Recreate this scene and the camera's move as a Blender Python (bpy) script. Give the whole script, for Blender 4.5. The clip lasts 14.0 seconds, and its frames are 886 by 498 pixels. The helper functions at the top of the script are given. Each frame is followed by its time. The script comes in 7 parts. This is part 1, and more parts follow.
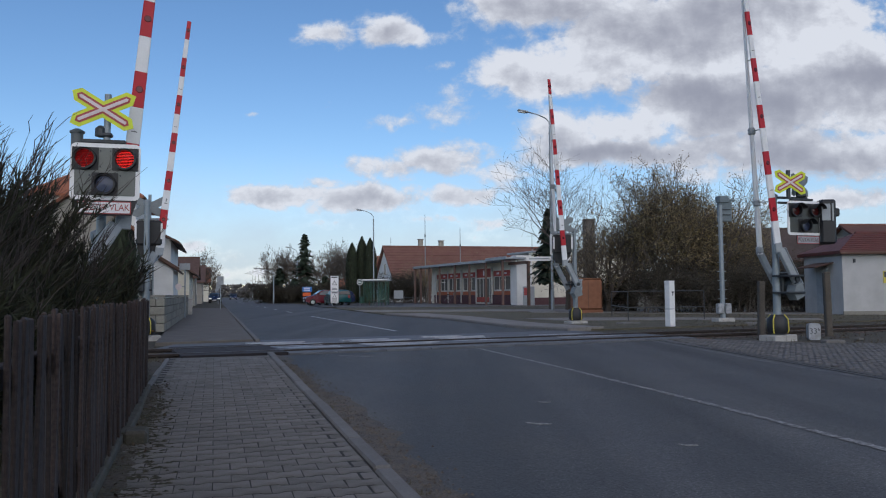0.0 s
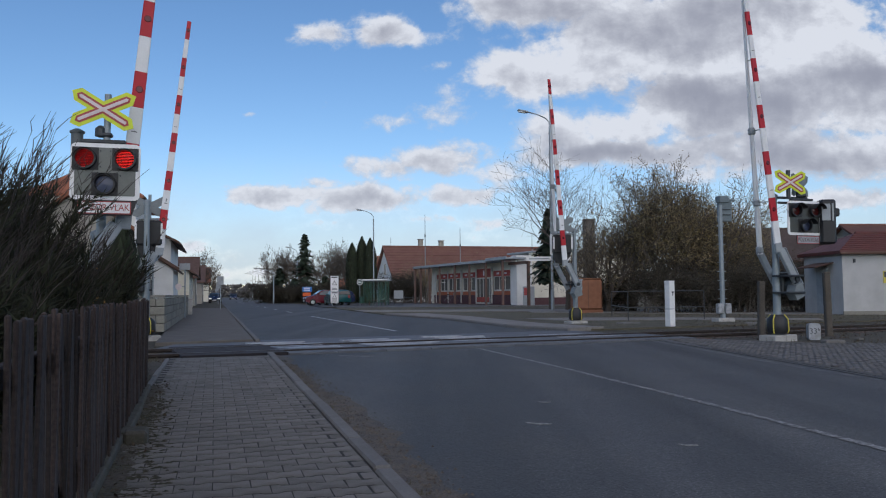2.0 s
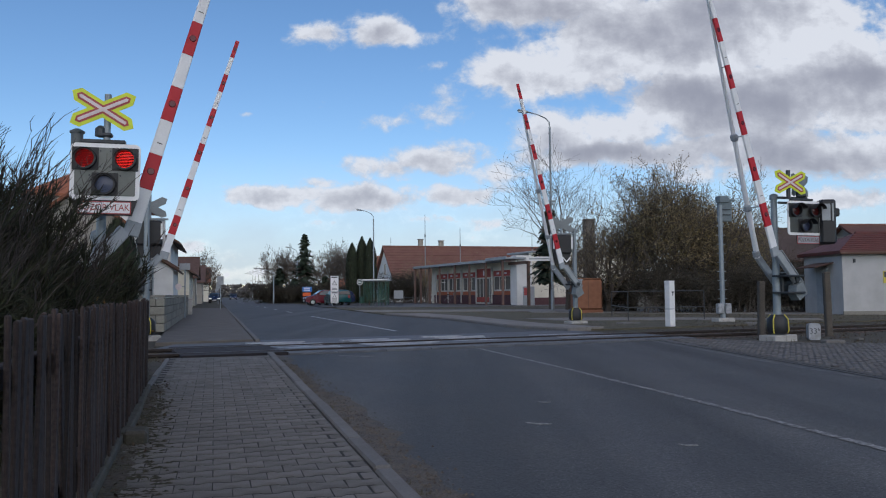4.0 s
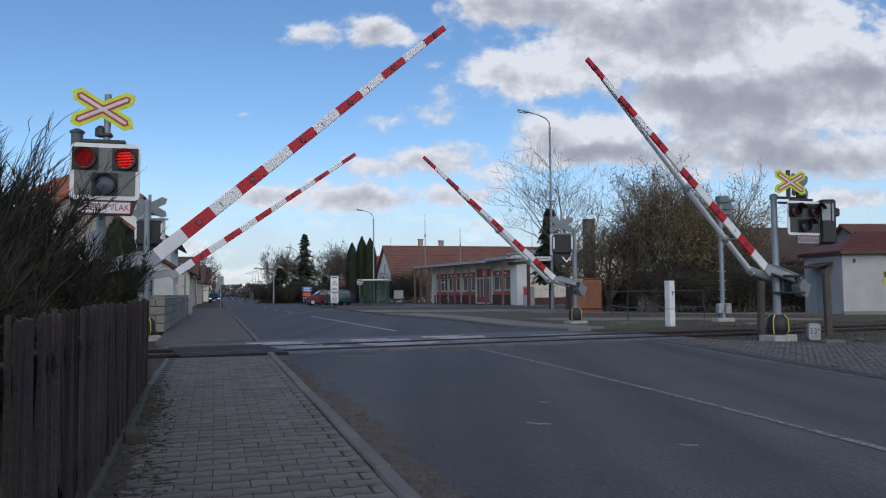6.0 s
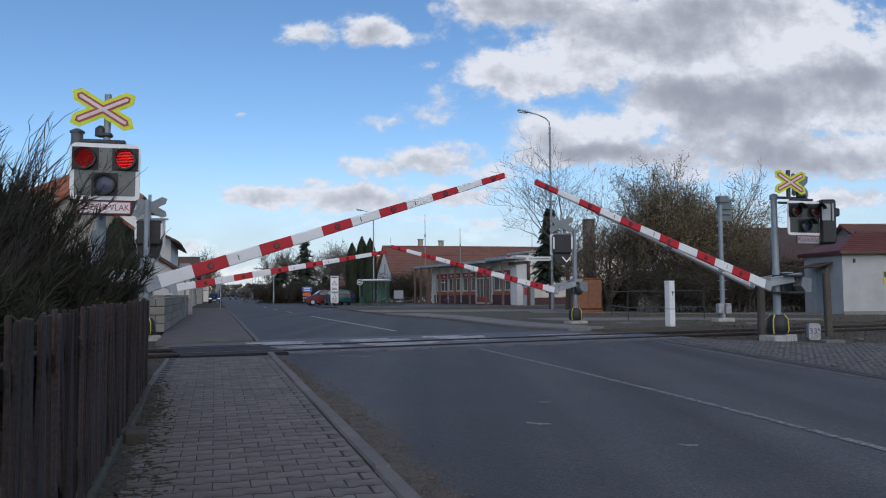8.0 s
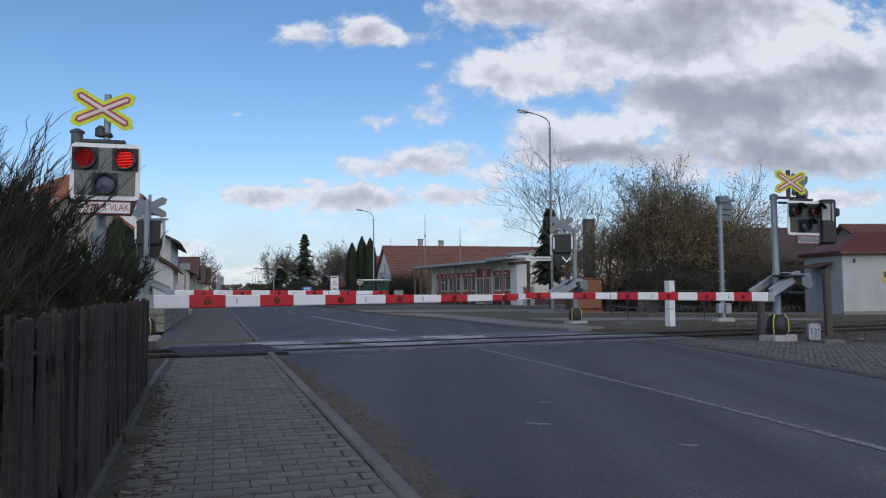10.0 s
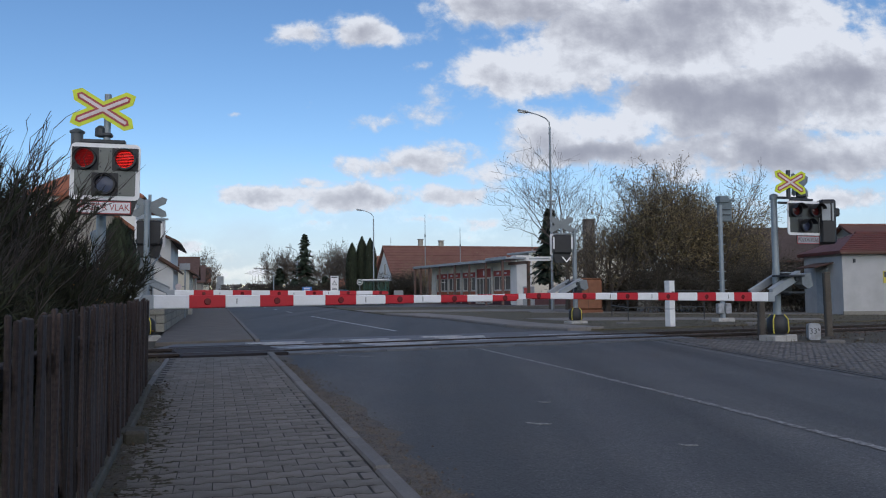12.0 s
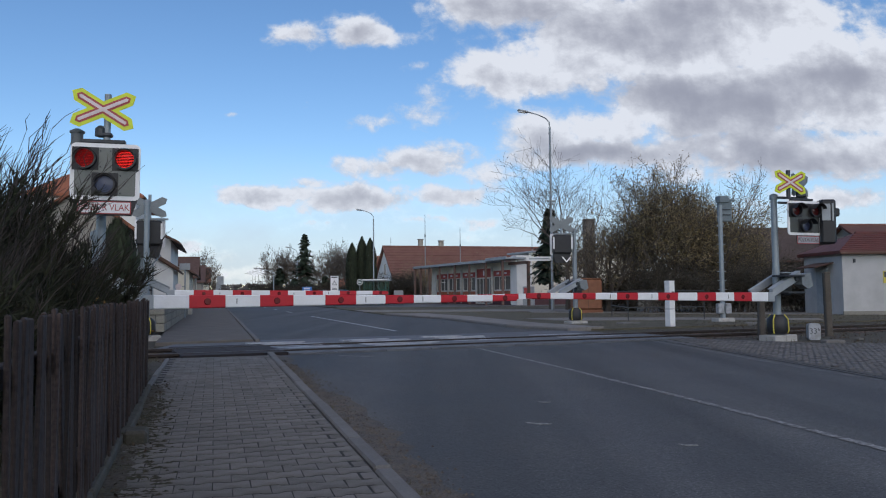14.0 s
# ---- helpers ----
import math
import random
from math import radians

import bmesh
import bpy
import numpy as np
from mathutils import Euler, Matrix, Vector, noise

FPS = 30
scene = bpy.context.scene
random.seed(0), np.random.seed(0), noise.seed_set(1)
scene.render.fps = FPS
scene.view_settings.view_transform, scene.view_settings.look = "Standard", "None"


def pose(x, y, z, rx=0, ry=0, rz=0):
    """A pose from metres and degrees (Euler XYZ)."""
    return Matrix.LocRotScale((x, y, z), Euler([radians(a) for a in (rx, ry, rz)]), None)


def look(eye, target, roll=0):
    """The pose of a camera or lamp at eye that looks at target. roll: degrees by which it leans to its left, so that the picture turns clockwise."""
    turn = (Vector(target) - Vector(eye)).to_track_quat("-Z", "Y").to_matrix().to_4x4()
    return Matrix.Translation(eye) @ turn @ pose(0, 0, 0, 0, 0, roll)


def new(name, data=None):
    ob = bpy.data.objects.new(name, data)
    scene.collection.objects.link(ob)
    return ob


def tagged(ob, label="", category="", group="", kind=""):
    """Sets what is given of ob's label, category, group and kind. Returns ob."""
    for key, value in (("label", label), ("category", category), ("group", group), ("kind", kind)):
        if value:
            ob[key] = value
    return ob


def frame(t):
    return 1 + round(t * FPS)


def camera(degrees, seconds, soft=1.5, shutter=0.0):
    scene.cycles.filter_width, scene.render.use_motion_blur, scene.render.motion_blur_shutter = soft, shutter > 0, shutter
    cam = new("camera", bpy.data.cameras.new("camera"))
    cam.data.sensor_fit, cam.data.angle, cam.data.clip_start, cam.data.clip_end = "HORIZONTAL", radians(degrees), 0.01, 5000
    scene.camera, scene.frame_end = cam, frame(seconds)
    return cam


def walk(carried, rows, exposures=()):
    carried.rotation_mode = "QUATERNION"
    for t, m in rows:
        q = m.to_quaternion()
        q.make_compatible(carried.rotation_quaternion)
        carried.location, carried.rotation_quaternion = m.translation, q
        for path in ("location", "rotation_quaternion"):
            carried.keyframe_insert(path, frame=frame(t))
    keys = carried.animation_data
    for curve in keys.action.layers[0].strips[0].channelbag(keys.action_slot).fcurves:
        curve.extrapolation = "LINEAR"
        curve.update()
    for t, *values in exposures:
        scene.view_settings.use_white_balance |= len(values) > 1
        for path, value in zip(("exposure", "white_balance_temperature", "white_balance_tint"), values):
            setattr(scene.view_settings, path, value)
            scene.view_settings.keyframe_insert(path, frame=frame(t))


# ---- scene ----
# ================= camera =================
EYE = (0.0, 0.0, 1.03)
cam = camera(57.76, 14.0, soft=1.1)
SHOT = look(EYE, (0.0, 100.0, 1.03 + 100 * math.tan(radians(3.15))), -0.56)
walk(cam, [(0.0, SHOT), (14.0, SHOT)], exposures=[(0.0, -0.06, 6600, 12), (3.0, -0.06, 6600, 12), (8.0, 0.01, 6600, 12), (14.0, 0.0, 6600, 12)])

# ================= light =================
SUN_ELEV, SUN_AZ = 36.0, 172.0          # azimuth clockwise from +y: behind and to one side of the camera
world = bpy.data.worlds.new("sky")
scene.world = world
world.use_nodes = True
wn, wl = world.node_tree.nodes, world.node_tree.links
wn.clear()
sky = wn.new("ShaderNodeTexSky")
sky.sky_type = "NISHITA"
sky.sun_disc = False
sky.sun_elevation = radians(SUN_ELEV)
sky.sun_rotation = radians(SUN_AZ)
sky.altitude = 200
sky.air_density = 1.0
sky.dust_density = 0.1
sky.ozone_density = 4.0
wbg = wn.new("ShaderNodeBackground")
wbg.inputs["Strength"].default_value = 0.133
wout = wn.new("ShaderNodeOutputWorld")
deep = wn.new("ShaderNodeHueSaturation")
deep.inputs["Saturation"].default_value = 1.11
wl.new(sky.outputs[0], deep.inputs["Color"])
wl.new(deep.outputs[0], wbg.inputs["Color"])
wl.new(wbg.outputs[0], wout.inputs["Surface"])
sun_data = bpy.data.lights.new("sun", "SUN")
sun_data.energy = 1.75
sun_data.angle = radians(95)
sun_data.color = (1.0, 0.85, 0.65)
sun = new("sun", sun_data)
sa, se = radians(SUN_AZ), radians(SUN_ELEV)
sun.matrix_basis = look((80 * math.sin(sa) * math.cos(se), 80 * math.cos(sa) * math.cos(se), 80 * math.sin(se)), (0, 0, 0))

# ================= materials =================


def mat(name, color, rough=0.7, metal=0.0, vary=0.18, scale=6.0, fine=60.0, bump=0.25, dist=0.004, rand=0.0, second=None, mix=0.5, emit=None, emit_strength=0.0, streak=None):
    """A surface with grain at two scales; second: a stain colour mixed in by broad noise; rand: piece-to-piece variation."""
    m = bpy.data.materials.new(name)
    m.use_nodes = True
    n, l = m.node_tree.nodes, m.node_tree.links
    b = n["Principled BSDF"]
    b.inputs["Roughness"].default_value = rough
    b.inputs["Metallic"].default_value = metal
    tc = n.new("ShaderNodeTexCoord")
    a1 = n.new("ShaderNodeTexNoise")
    a1.inputs["Scale"].default_value = scale
    a1.inputs["Detail"].default_value = 6
    a1.inputs["Roughness"].default_value = 0.62
    a2 = n.new("ShaderNodeTexNoise")
    a2.inputs["Scale"].default_value = fine
    a2.inputs["Detail"].default_value = 3
    l.new(tc.outputs["Object"], a1.inputs["Vector"])
    l.new(tc.outputs["Object"], a2.inputs["Vector"])
    base = n.new("ShaderNodeMix")
    base.data_type = "RGBA"
    base.inputs["A"].default_value = (*color, 1)
    base.inputs["B"].default_value = (*(second or [c * 0.62 for c in color]), 1)
    ramp = n.new("ShaderNodeMapRange")
    ramp.inputs["From Min"].default_value = 0.42
    ramp.inputs["From Max"].default_value = 0.72
    ramp.inputs["To Max"].default_value = mix
    l.new(a1.outputs[0], ramp.inputs["Value"])
    l.new(ramp.outputs[0], base.inputs["Factor"])
    hsv = n.new("ShaderNodeHueSaturation")
    val = n.new("ShaderNodeMapRange")
    val.inputs["From Min"].default_value = 0.25
    val.inputs["From Max"].default_value = 0.75
    val.inputs["To Min"].default_value = 1 - vary
    val.inputs["To Max"].default_value = 1 + vary
    l.new(a2.outputs[0], val.inputs["Value"])
    last = val.outputs[0]
    if rand:
        oi = n.new("ShaderNodeObjectInfo")
        geo = n.new("ShaderNodeNewGeometry")
        add = n.new("ShaderNodeMath")
        add.operation = "ADD"
        fr = n.new("ShaderNodeMath")
        fr.operation = "FRACT"
        l.new(oi.outputs["Random"], add.inputs[0])
        l.new(geo.outputs["Random Per Island"], add.inputs[1])
        l.new(add.outputs[0], fr.inputs[0])
        rr = n.new("ShaderNodeMapRange")
        rr.inputs["To Min"].default_value = 1 - rand
        rr.inputs["To Max"].default_value = 1 + rand
        l.new(fr.outputs[0], rr.inputs["Value"])
        mul = n.new("ShaderNodeMath")
        mul.operation = "MULTIPLY"
        l.new(last, mul.inputs[0])
        l.new(rr.outputs[0], mul.inputs[1])
        last = mul.outputs[0]
    l.new(last, hsv.inputs["Value"])
    if streak:                                   # long bands worn along one way: angle, bands per metre, amount
        mp = n.new("ShaderNodeMapping")
        mp.inputs["Rotation"].default_value = (0, 0, radians(streak[0]))
        mp.inputs["Scale"].default_value = (streak[1], 0.04, 1)
        a3 = n.new("ShaderNodeTexNoise")
        a3.inputs["Scale"].default_value = 1.0
        a3.inputs["Detail"].default_value = 4
        l.new(tc.outputs["Object"], mp.inputs[0])
        l.new(mp.outputs[0], a3.inputs["Vector"])
        sr = n.new("ShaderNodeMapRange")
        sr.inputs["From Min"].default_value = 0.3
        sr.inputs["From Max"].default_value = 0.7
        sr.inputs["To Min"].default_value = 1 - streak[2]
        sr.inputs["To Max"].default_value = 1 + streak[2]
        l.new(a3.outputs[0], sr.inputs["Value"])
        vo = n.new("ShaderNodeTexVoronoi")       # single pale chippings
        vo.inputs["Scale"].default_value = 38
        l.new(tc.outputs["Object"], vo.inputs["Vector"])
        chip = n.new("ShaderNodeMapRange")
        chip.inputs["From Min"].default_value = 0.10
        chip.inputs["From Max"].default_value = 0.22
        chip.inputs["To Min"].default_value = 2.3
        chip.inputs["To Max"].default_value = 0.95
        l.new(vo.outputs["Distance"], chip.inputs["Value"])
        m2 = n.new("ShaderNodeMath")
        m2.operation = "MULTIPLY"
        l.new(sr.outputs[0], m2.inputs[0])
        l.new(chip.outputs[0], m2.inputs[1])
        m3 = n.new("ShaderNodeMath")
        m3.operation = "MULTIPLY"
        l.new(m2.outputs[0], m3.inputs[0])
        l.new(last, m3.inputs[1])
        l.new(m3.outputs[0], hsv.inputs["Value"])
    l.new(base.outputs["Result"], hsv.inputs["Color"])
    l.new(hsv.outputs[0], b.inputs["Base Color"])
    if bump:
        bp = n.new("ShaderNodeBump")
        bp.inputs["Strength"].default_value = bump
        bp.inputs["Distance"].default_value = dist
        l.new(a2.outputs[0], bp.inputs["Height"])
        l.new(bp.outputs[0], b.inputs["Normal"])
    rg = n.new("ShaderNodeMapRange")
    rg.inputs["To Min"].default_value = max(0.02, rough - 0.12)
    rg.inputs["To Max"].default_value = min(1.0, rough + 0.12)
    l.new(a1.outputs[0], rg.inputs["Value"])
    l.new(rg.outputs[0], b.inputs["Roughness"])
    if emit:
        b.inputs["Emission Color"].default_value = (*emit, 1)
        b.inputs["Emission Strength"].default_value = emit_strength
    return m


def glass(name, color=(0.05, 0.06, 0.07), rough=0.05):
    m = mat(name, color, rough, vary=0.03, bump=0.0, mix=0.1)
    m.node_tree.nodes["Principled BSDF"].inputs["Specular IOR Level"].default_value = 0.8
    return m


def clear_glass(name, tint=(0.86, 0.95, 0.9), clear=0.86):
    m = bpy.data.materials.new(name)
    m.use_nodes = True
    n, l = m.node_tree.nodes, m.node_tree.links
    b = n["Principled BSDF"]
    b.inputs["Base Color"].default_value = (0.12, 0.18, 0.16, 1)
    b.inputs["Roughness"].default_value = 0.05
    tr = n.new("ShaderNodeBsdfTransparent")
    tr.inputs["Color"].default_value = (*tint, 1)
    mx = n.new("ShaderNodeMixShader")
    mx.inputs[0].default_value = 1 - clear
    l.new(tr.outputs[0], mx.inputs[1])
    l.new(b.outputs[0], mx.inputs[2])
    l.new(mx.outputs[0], n["Material Output"].inputs["Surface"])
    return m


ASPHALT = mat("asphalt", (0.064, 0.063, 0.062), 0.72, vary=0.5, scale=0.5, fine=60, bump=1.0, dist=0.01, second=(0.105, 0.102, 0.096), mix=0.8, streak=(-14, 1.1, 0.32))
DECK_ASPHALT = mat("worn_smooth_asphalt", (0.085, 0.088, 0.098), 0.68, vary=0.3, scale=2.2, fine=70, bump=0.35, dist=0.004, second=(0.17, 0.175, 0.19), mix=0.8)
FOOT_ASPHALT = mat("brownish_path_asphalt", (0.125, 0.112, 0.098), 0.88, vary=0.25, scale=1.6, fine=60, bump=0.5, dist=0.005, second=(0.085, 0.076, 0.066), mix=0.8)
SAND = mat("packed_sand", (0.09, 0.085, 0.078), 0.95, vary=0.3, scale=6, fine=90, bump=0.6)
MOSS = mat("dark_moss", (0.045, 0.043, 0.024), 0.95, vary=0.5, scale=14, fine=80, bump=0.9, dist=0.01, second=(0.05, 0.038, 0.024), mix=0.9)
ASPHALT_PATCH = mat("worn_asphalt", (0.118, 0.114, 0.11), 0.75, vary=0.22, scale=1.2, fine=90, bump=0.4, dist=0.004, second=(0.07, 0.075, 0.085), mix=0.7)
# sheen of the polished deck, put into a pale base colour
SHEEN_PALE = mat("painted_sheen", (0.40, 0.405, 0.43), 0.5, vary=0.2, scale=2.5, fine=70, bump=0.3, second=(0.12, 0.13, 0.15), mix=0.85)
ROAD_PAINT = mat("worn_road_paint", (0.30, 0.295, 0.28), 0.8, vary=0.45, scale=19, fine=45, bump=0.4, second=(0.06, 0.06, 0.06), mix=1.0)
FRESH_PAINT = mat("white_road_paint", (0.48, 0.48, 0.46), 0.75, vary=0.25, scale=9, fine=45, bump=0.3, second=(0.2, 0.2, 0.2), mix=0.9)
EDGE_PAINT = mat("nearly_gone_paint", (0.15, 0.15, 0.15), 0.8, vary=0.4, scale=5, fine=45, bump=0.4, second=(0.07, 0.07, 0.07), mix=1.0)
PAVER = mat("concrete_paver", (0.168, 0.155, 0.138), 0.88, vary=0.2, scale=4, fine=140, bump=0.5, dist=0.003, rand=0.16, second=(0.078, 0.07, 0.055), mix=0.8)
JOINT = mat("joint_sand", (0.02, 0.019, 0.015), 0.95, vary=0.3, scale=8, fine=150, bump=0.6)
KERB = mat("kerb_concrete", (0.165, 0.158, 0.15), 0.88, vary=0.2, scale=3, fine=110, bump=0.5, rand=0.1, second=(0.11, 0.105, 0.095), mix=0.7)
SOIL = mat("bare_soil", (0.07, 0.056, 0.04), 0.95, vary=0.5, scale=3.5, fine=45, bump=0.9, dist=0.02, second=(0.05, 0.055, 0.03), mix=0.8)
GRIT = mat("gutter_grit", (0.115, 0.096, 0.076), 0.95, vary=0.45, scale=7, fine=70, bump=0.9, dist=0.012, second=(0.07, 0.067, 0.064), mix=1.0)
VERGE = mat("winter_grass", (0.080, 0.073, 0.045), 0.95, vary=0.45, scale=1.1, fine=25, bump=0.9, dist=0.03, second=(0.135, 0.115, 0.082), mix=0.9)
PATH = mat("pale_path", (0.225, 0.208, 0.19), 0.88, vary=0.2, scale=1.4, fine=60, bump=0.4, second=(0.13, 0.125, 0.118), mix=0.8)
COBBLE = mat("stone_sett", (0.112, 0.108, 0.105), 0.88, vary=0.25, scale=5, fine=80, bump=0.5, rand=0.22)
RUST = mat("rusty_rail", (0.045, 0.034, 0.029), 0.75, metal=0.3, vary=0.3, scale=8, fine=60, bump=0.4)
RAIL_TOP = mat("bright_rail", (0.13, 0.12, 0.12), 0.5, metal=1.0, vary=0.1, scale=8, fine=60, bump=0.1)
RUBBER = mat("rubber_panel", (0.022, 0.018, 0.02), 0.92, vary=0.3, scale=3, fine=70, bump=0.4, second=(0.04, 0.035, 0.036), mix=0.6)
FENCE = mat("dark_stained_wood", (0.029, 0.019, 0.017), 0.88, vary=0.45, scale=5, fine=50, bump=0.5, rand=0.55, second=(0.055, 0.04, 0.034), mix=0.6)
WHITE = mat("boom_white", (0.78, 0.79, 0.8), 0.45, vary=0.04, scale=3, fine=40, bump=0.05, second=(0.6, 0.6, 0.58), mix=0.4)
RED = mat("boom_red", (0.47, 0.008, 0.018), 0.5, vary=0.06, scale=3, fine=40, bump=0.05, second=(0.40, 0.012, 0.02), mix=0.5)
REFLECT = mat("red_reflector", (0.13, 0.007, 0.011), 0.2, vary=0.1, bump=0.1)
GALV = mat("galvanised_steel", (0.27, 0.305, 0.325), 0.5, metal=0.4, vary=0.1, scale=5, fine=70, bump=0.1, second=(0.22, 0.25, 0.27), mix=0.7)
DULLGREY = mat("dull_grey_back", (0.20, 0.225, 0.235), 0.6, vary=0.12, scale=4, fine=60, bump=0.1)
SIGNALGREY = mat("blue_grey_paint", (0.15, 0.19, 0.21), 0.55, vary=0.12, scale=4, fine=60, bump=0.1)
GREYPAINT = mat("grey_paint", (0.33, 0.36, 0.38), 0.55, vary=0.08, scale=4, fine=60, bump=0.1, second=(0.22, 0.24, 0.25), mix=0.6)
DARKSTEEL = mat("dark_steel", (0.05, 0.055, 0.06), 0.5, metal=0.3, vary=0.15, bump=0.15)
BLACK = mat("black_housing", (0.018, 0.018, 0.02), 0.5, vary=0.15, bump=0.1)
SIGNWHITE = mat("sign_white", (0.8, 0.8, 0.8), 0.45, vary=0.04, scale=6, bump=0.05, second=(0.62, 0.62, 0.6), mix=0.5)
LIME = mat("fluorescent_film", (0.62, 0.72, 0.03), 0.45, vary=0.05, bump=0.03, second=(0.5, 0.6, 0.03), mix=0.5)
SIGNRED = mat("sign_red", (0.40, 0.06, 0.06), 0.5, vary=0.08, bump=0.05)
PALE = mat("sign_pale", (0.72, 0.62, 0.62), 0.5, vary=0.06, bump=0.03)
LENS_ON = mat("lit_red_lens", (0.5, 0.01, 0.01), 0.2, vary=0.2, bump=0.0, emit=(1.0, 0.035, 0.03), emit_strength=1.25)
# added shutter slats, coloured like an unlit lens
SHUTTER_RED = mat("shutter_unlit_red", (0.22, 0.012, 0.012), 0.25, vary=0.15, bump=0.0)
LENS_DARK = mat("dark_red_lens", (0.07, 0.006, 0.006), 0.25, vary=0.15, bump=0.0)
LENS_BLUE = glass("clear_blue_lens", (0.035, 0.05, 0.11), 0.34)
YELLOW = mat("yellow_band", (0.62, 0.52, 0.08), 0.5, vary=0.1, bump=0.05)
CONCRETE = mat("cast_concrete", (0.42, 0.41, 0.39), 0.88, vary=0.15, scale=4, fine=80, bump=0.4, second=(0.25, 0.24, 0.22), mix=0.7)
GREYWALL = mat("grey_concrete_wall", (0.215, 0.203, 0.175), 0.9, vary=0.25, scale=2, fine=60, bump=0.5, rand=0.22, second=(0.17, 0.17, 0.145), mix=0.8)
PLASTER = mat("white_plaster", (0.72, 0.72, 0.70), 0.9, vary=0.05, scale=1.2, fine=50, bump=0.15, second=(0.55, 0.54, 0.5), mix=0.5)
CREAM = mat("cream_plaster", (0.72, 0.68, 0.57), 0.9, vary=0.05, scale=1.2, fine=50, bump=0.15, second=(0.5, 0.46, 0.36), mix=0.5)
OLDPLASTER = mat("old_plaster", (0.33, 0.31, 0.27), 0.9, vary=0.1, scale=1.0, fine=40, bump=0.3, second=(0.24, 0.22, 0.19), mix=0.8)
TILE = mat("clay_tile", (0.165, 0.078, 0.058), 0.85, vary=0.2, scale=1.0, fine=12, bump=0.4, rand=0.25, second=(0.13, 0.055, 0.045), mix=0.8)
MAROON = mat("dark_red_tile", (0.12, 0.036, 0.03), 0.6, vary=0.12, scale=2, fine=30, bump=0.2, second=(0.085, 0.04, 0.034), mix=0.8)
ORANGE_TILE = mat("orange_tile", (0.27, 0.10, 0.055), 0.85, vary=0.2, scale=1.0, fine=12, bump=0.4, rand=0.2)
SHOPRED = mat("red_panel", (0.40, 0.055, 0.035), 0.6, vary=0.12, scale=3, fine=30, bump=0.15, second=(0.22, 0.05, 0.04), mix=0.7)
SHOPDARK = mat("maroon_plinth", (0.10, 0.045, 0.05), 0.75, vary=0.12, scale=3, fine=30, bump=0.2)
BROWN = mat("brown_timber", (0.11, 0.06, 0.042), 0.75, vary=0.2, scale=4, fine=40, bump=0.3)
WINDOW = glass("window_glass", (0.035, 0.04, 0.045), 0.06)
FRAME = mat("pale_frame", (0.6, 0.58, 0.52), 0.6, vary=0.06, bump=0.05)
BARK = mat("bark", (0.085, 0.072, 0.06), 0.95, vary=0.3, scale=5, fine=35, bump=0.8, dist=0.01)
TWIG = mat("bare_twig", (0.118, 0.098, 0.082), 0.9, vary=0.25, scale=5, fine=30, bump=0.0)
LEAF = mat("olive_bud_leaf", (0.21, 0.16, 0.08), 0.8, vary=0.3, scale=1, fine=12, bump=0.0, rand=0.35, second=(0.075, 0.07, 0.03), mix=0.8)
BROOM = mat("broom_stem", (0.017, 0.021, 0.007), 0.85, vary=0.3, scale=2, fine=20, bump=0.0, rand=0.35, second=(0.026, 0.022, 0.012), mix=0.8)
BROOM_TIP = mat("bare_broom_tip", (0.05, 0.039, 0.034), 0.9, vary=0.3, scale=2, fine=20, bump=0.0, rand=0.3)
SPRUCE = mat("spruce_needle", (0.028, 0.045, 0.026), 0.85, vary=0.3, scale=1, fine=10, bump=0.0, rand=0.35)
THUJA = mat("thuja_leaf", (0.03, 0.04, 0.02), 0.85, vary=0.3, scale=1, fine=10, bump=0.0, rand=0.4)
CARBLUE = mat("dark_blue_paint", (0.015, 0.025, 0.07), 0.25, vary=0.05, bump=0.0)
CARRED = mat("dark_red_paint", (0.12, 0.008, 0.018), 0.25, vary=0.05, bump=0.0)
CARTEAL = mat("teal_paint", (0.012, 0.085, 0.09), 0.25, vary=0.05, bump=0.0)
TYRE = mat("tyre_rubber", (0.02, 0.02, 0.02), 0.85, vary=0.15, bump=0.1)
CHROME = mat("alloy", (0.6, 0.6, 0.62), 0.3, metal=0.9, vary=0.05, bump=0.0)
HEADLAMP = mat("lit_headlamp", (0.8, 0.8, 0.8), 0.2, vary=0.0, bump=0.0, emit=(1.0, 0.97, 0.9), emit_strength=0.6)
SIGNBLUE = mat("sign_blue", (0.04, 0.2, 0.55), 0.5, vary=0.05, bump=0.03)
SIGNORANGE = mat("sign_orange", (0.75, 0.13, 0.03), 0.5, vary=0.05, bump=0.03)
GREENPAINT = mat("green_painted_steel", (0.025, 0.08, 0.058), 0.5, vary=0.1, bump=0.1)
SHELTERGLASS = clear_glass("shelter_glass")
# distance haze is mixed into this pale grey, not left to the air
HAZED_WOOD = mat("far_wood_hazed", (0.13, 0.125, 0.12), 0.95, vary=0.3, scale=0.15, fine=1.2, bump=0.0, rand=0.3)
GRAPHIC = mat("sign_print", (0.05, 0.05, 0.055), 0.6, vary=0.1, bump=0.0)
AGED_WHITE = mat("aged_whitewash", (0.36, 0.38, 0.41), 0.9, vary=0.2, scale=6, fine=50, bump=0.4, second=(0.2, 0.2, 0.19), mix=0.9)
CARDBROWN = mat("brown_cabinet_paint", (0.23, 0.095, 0.05), 0.7, vary=0.12, scale=4, bump=0.1)

# ================= mesh tools =================


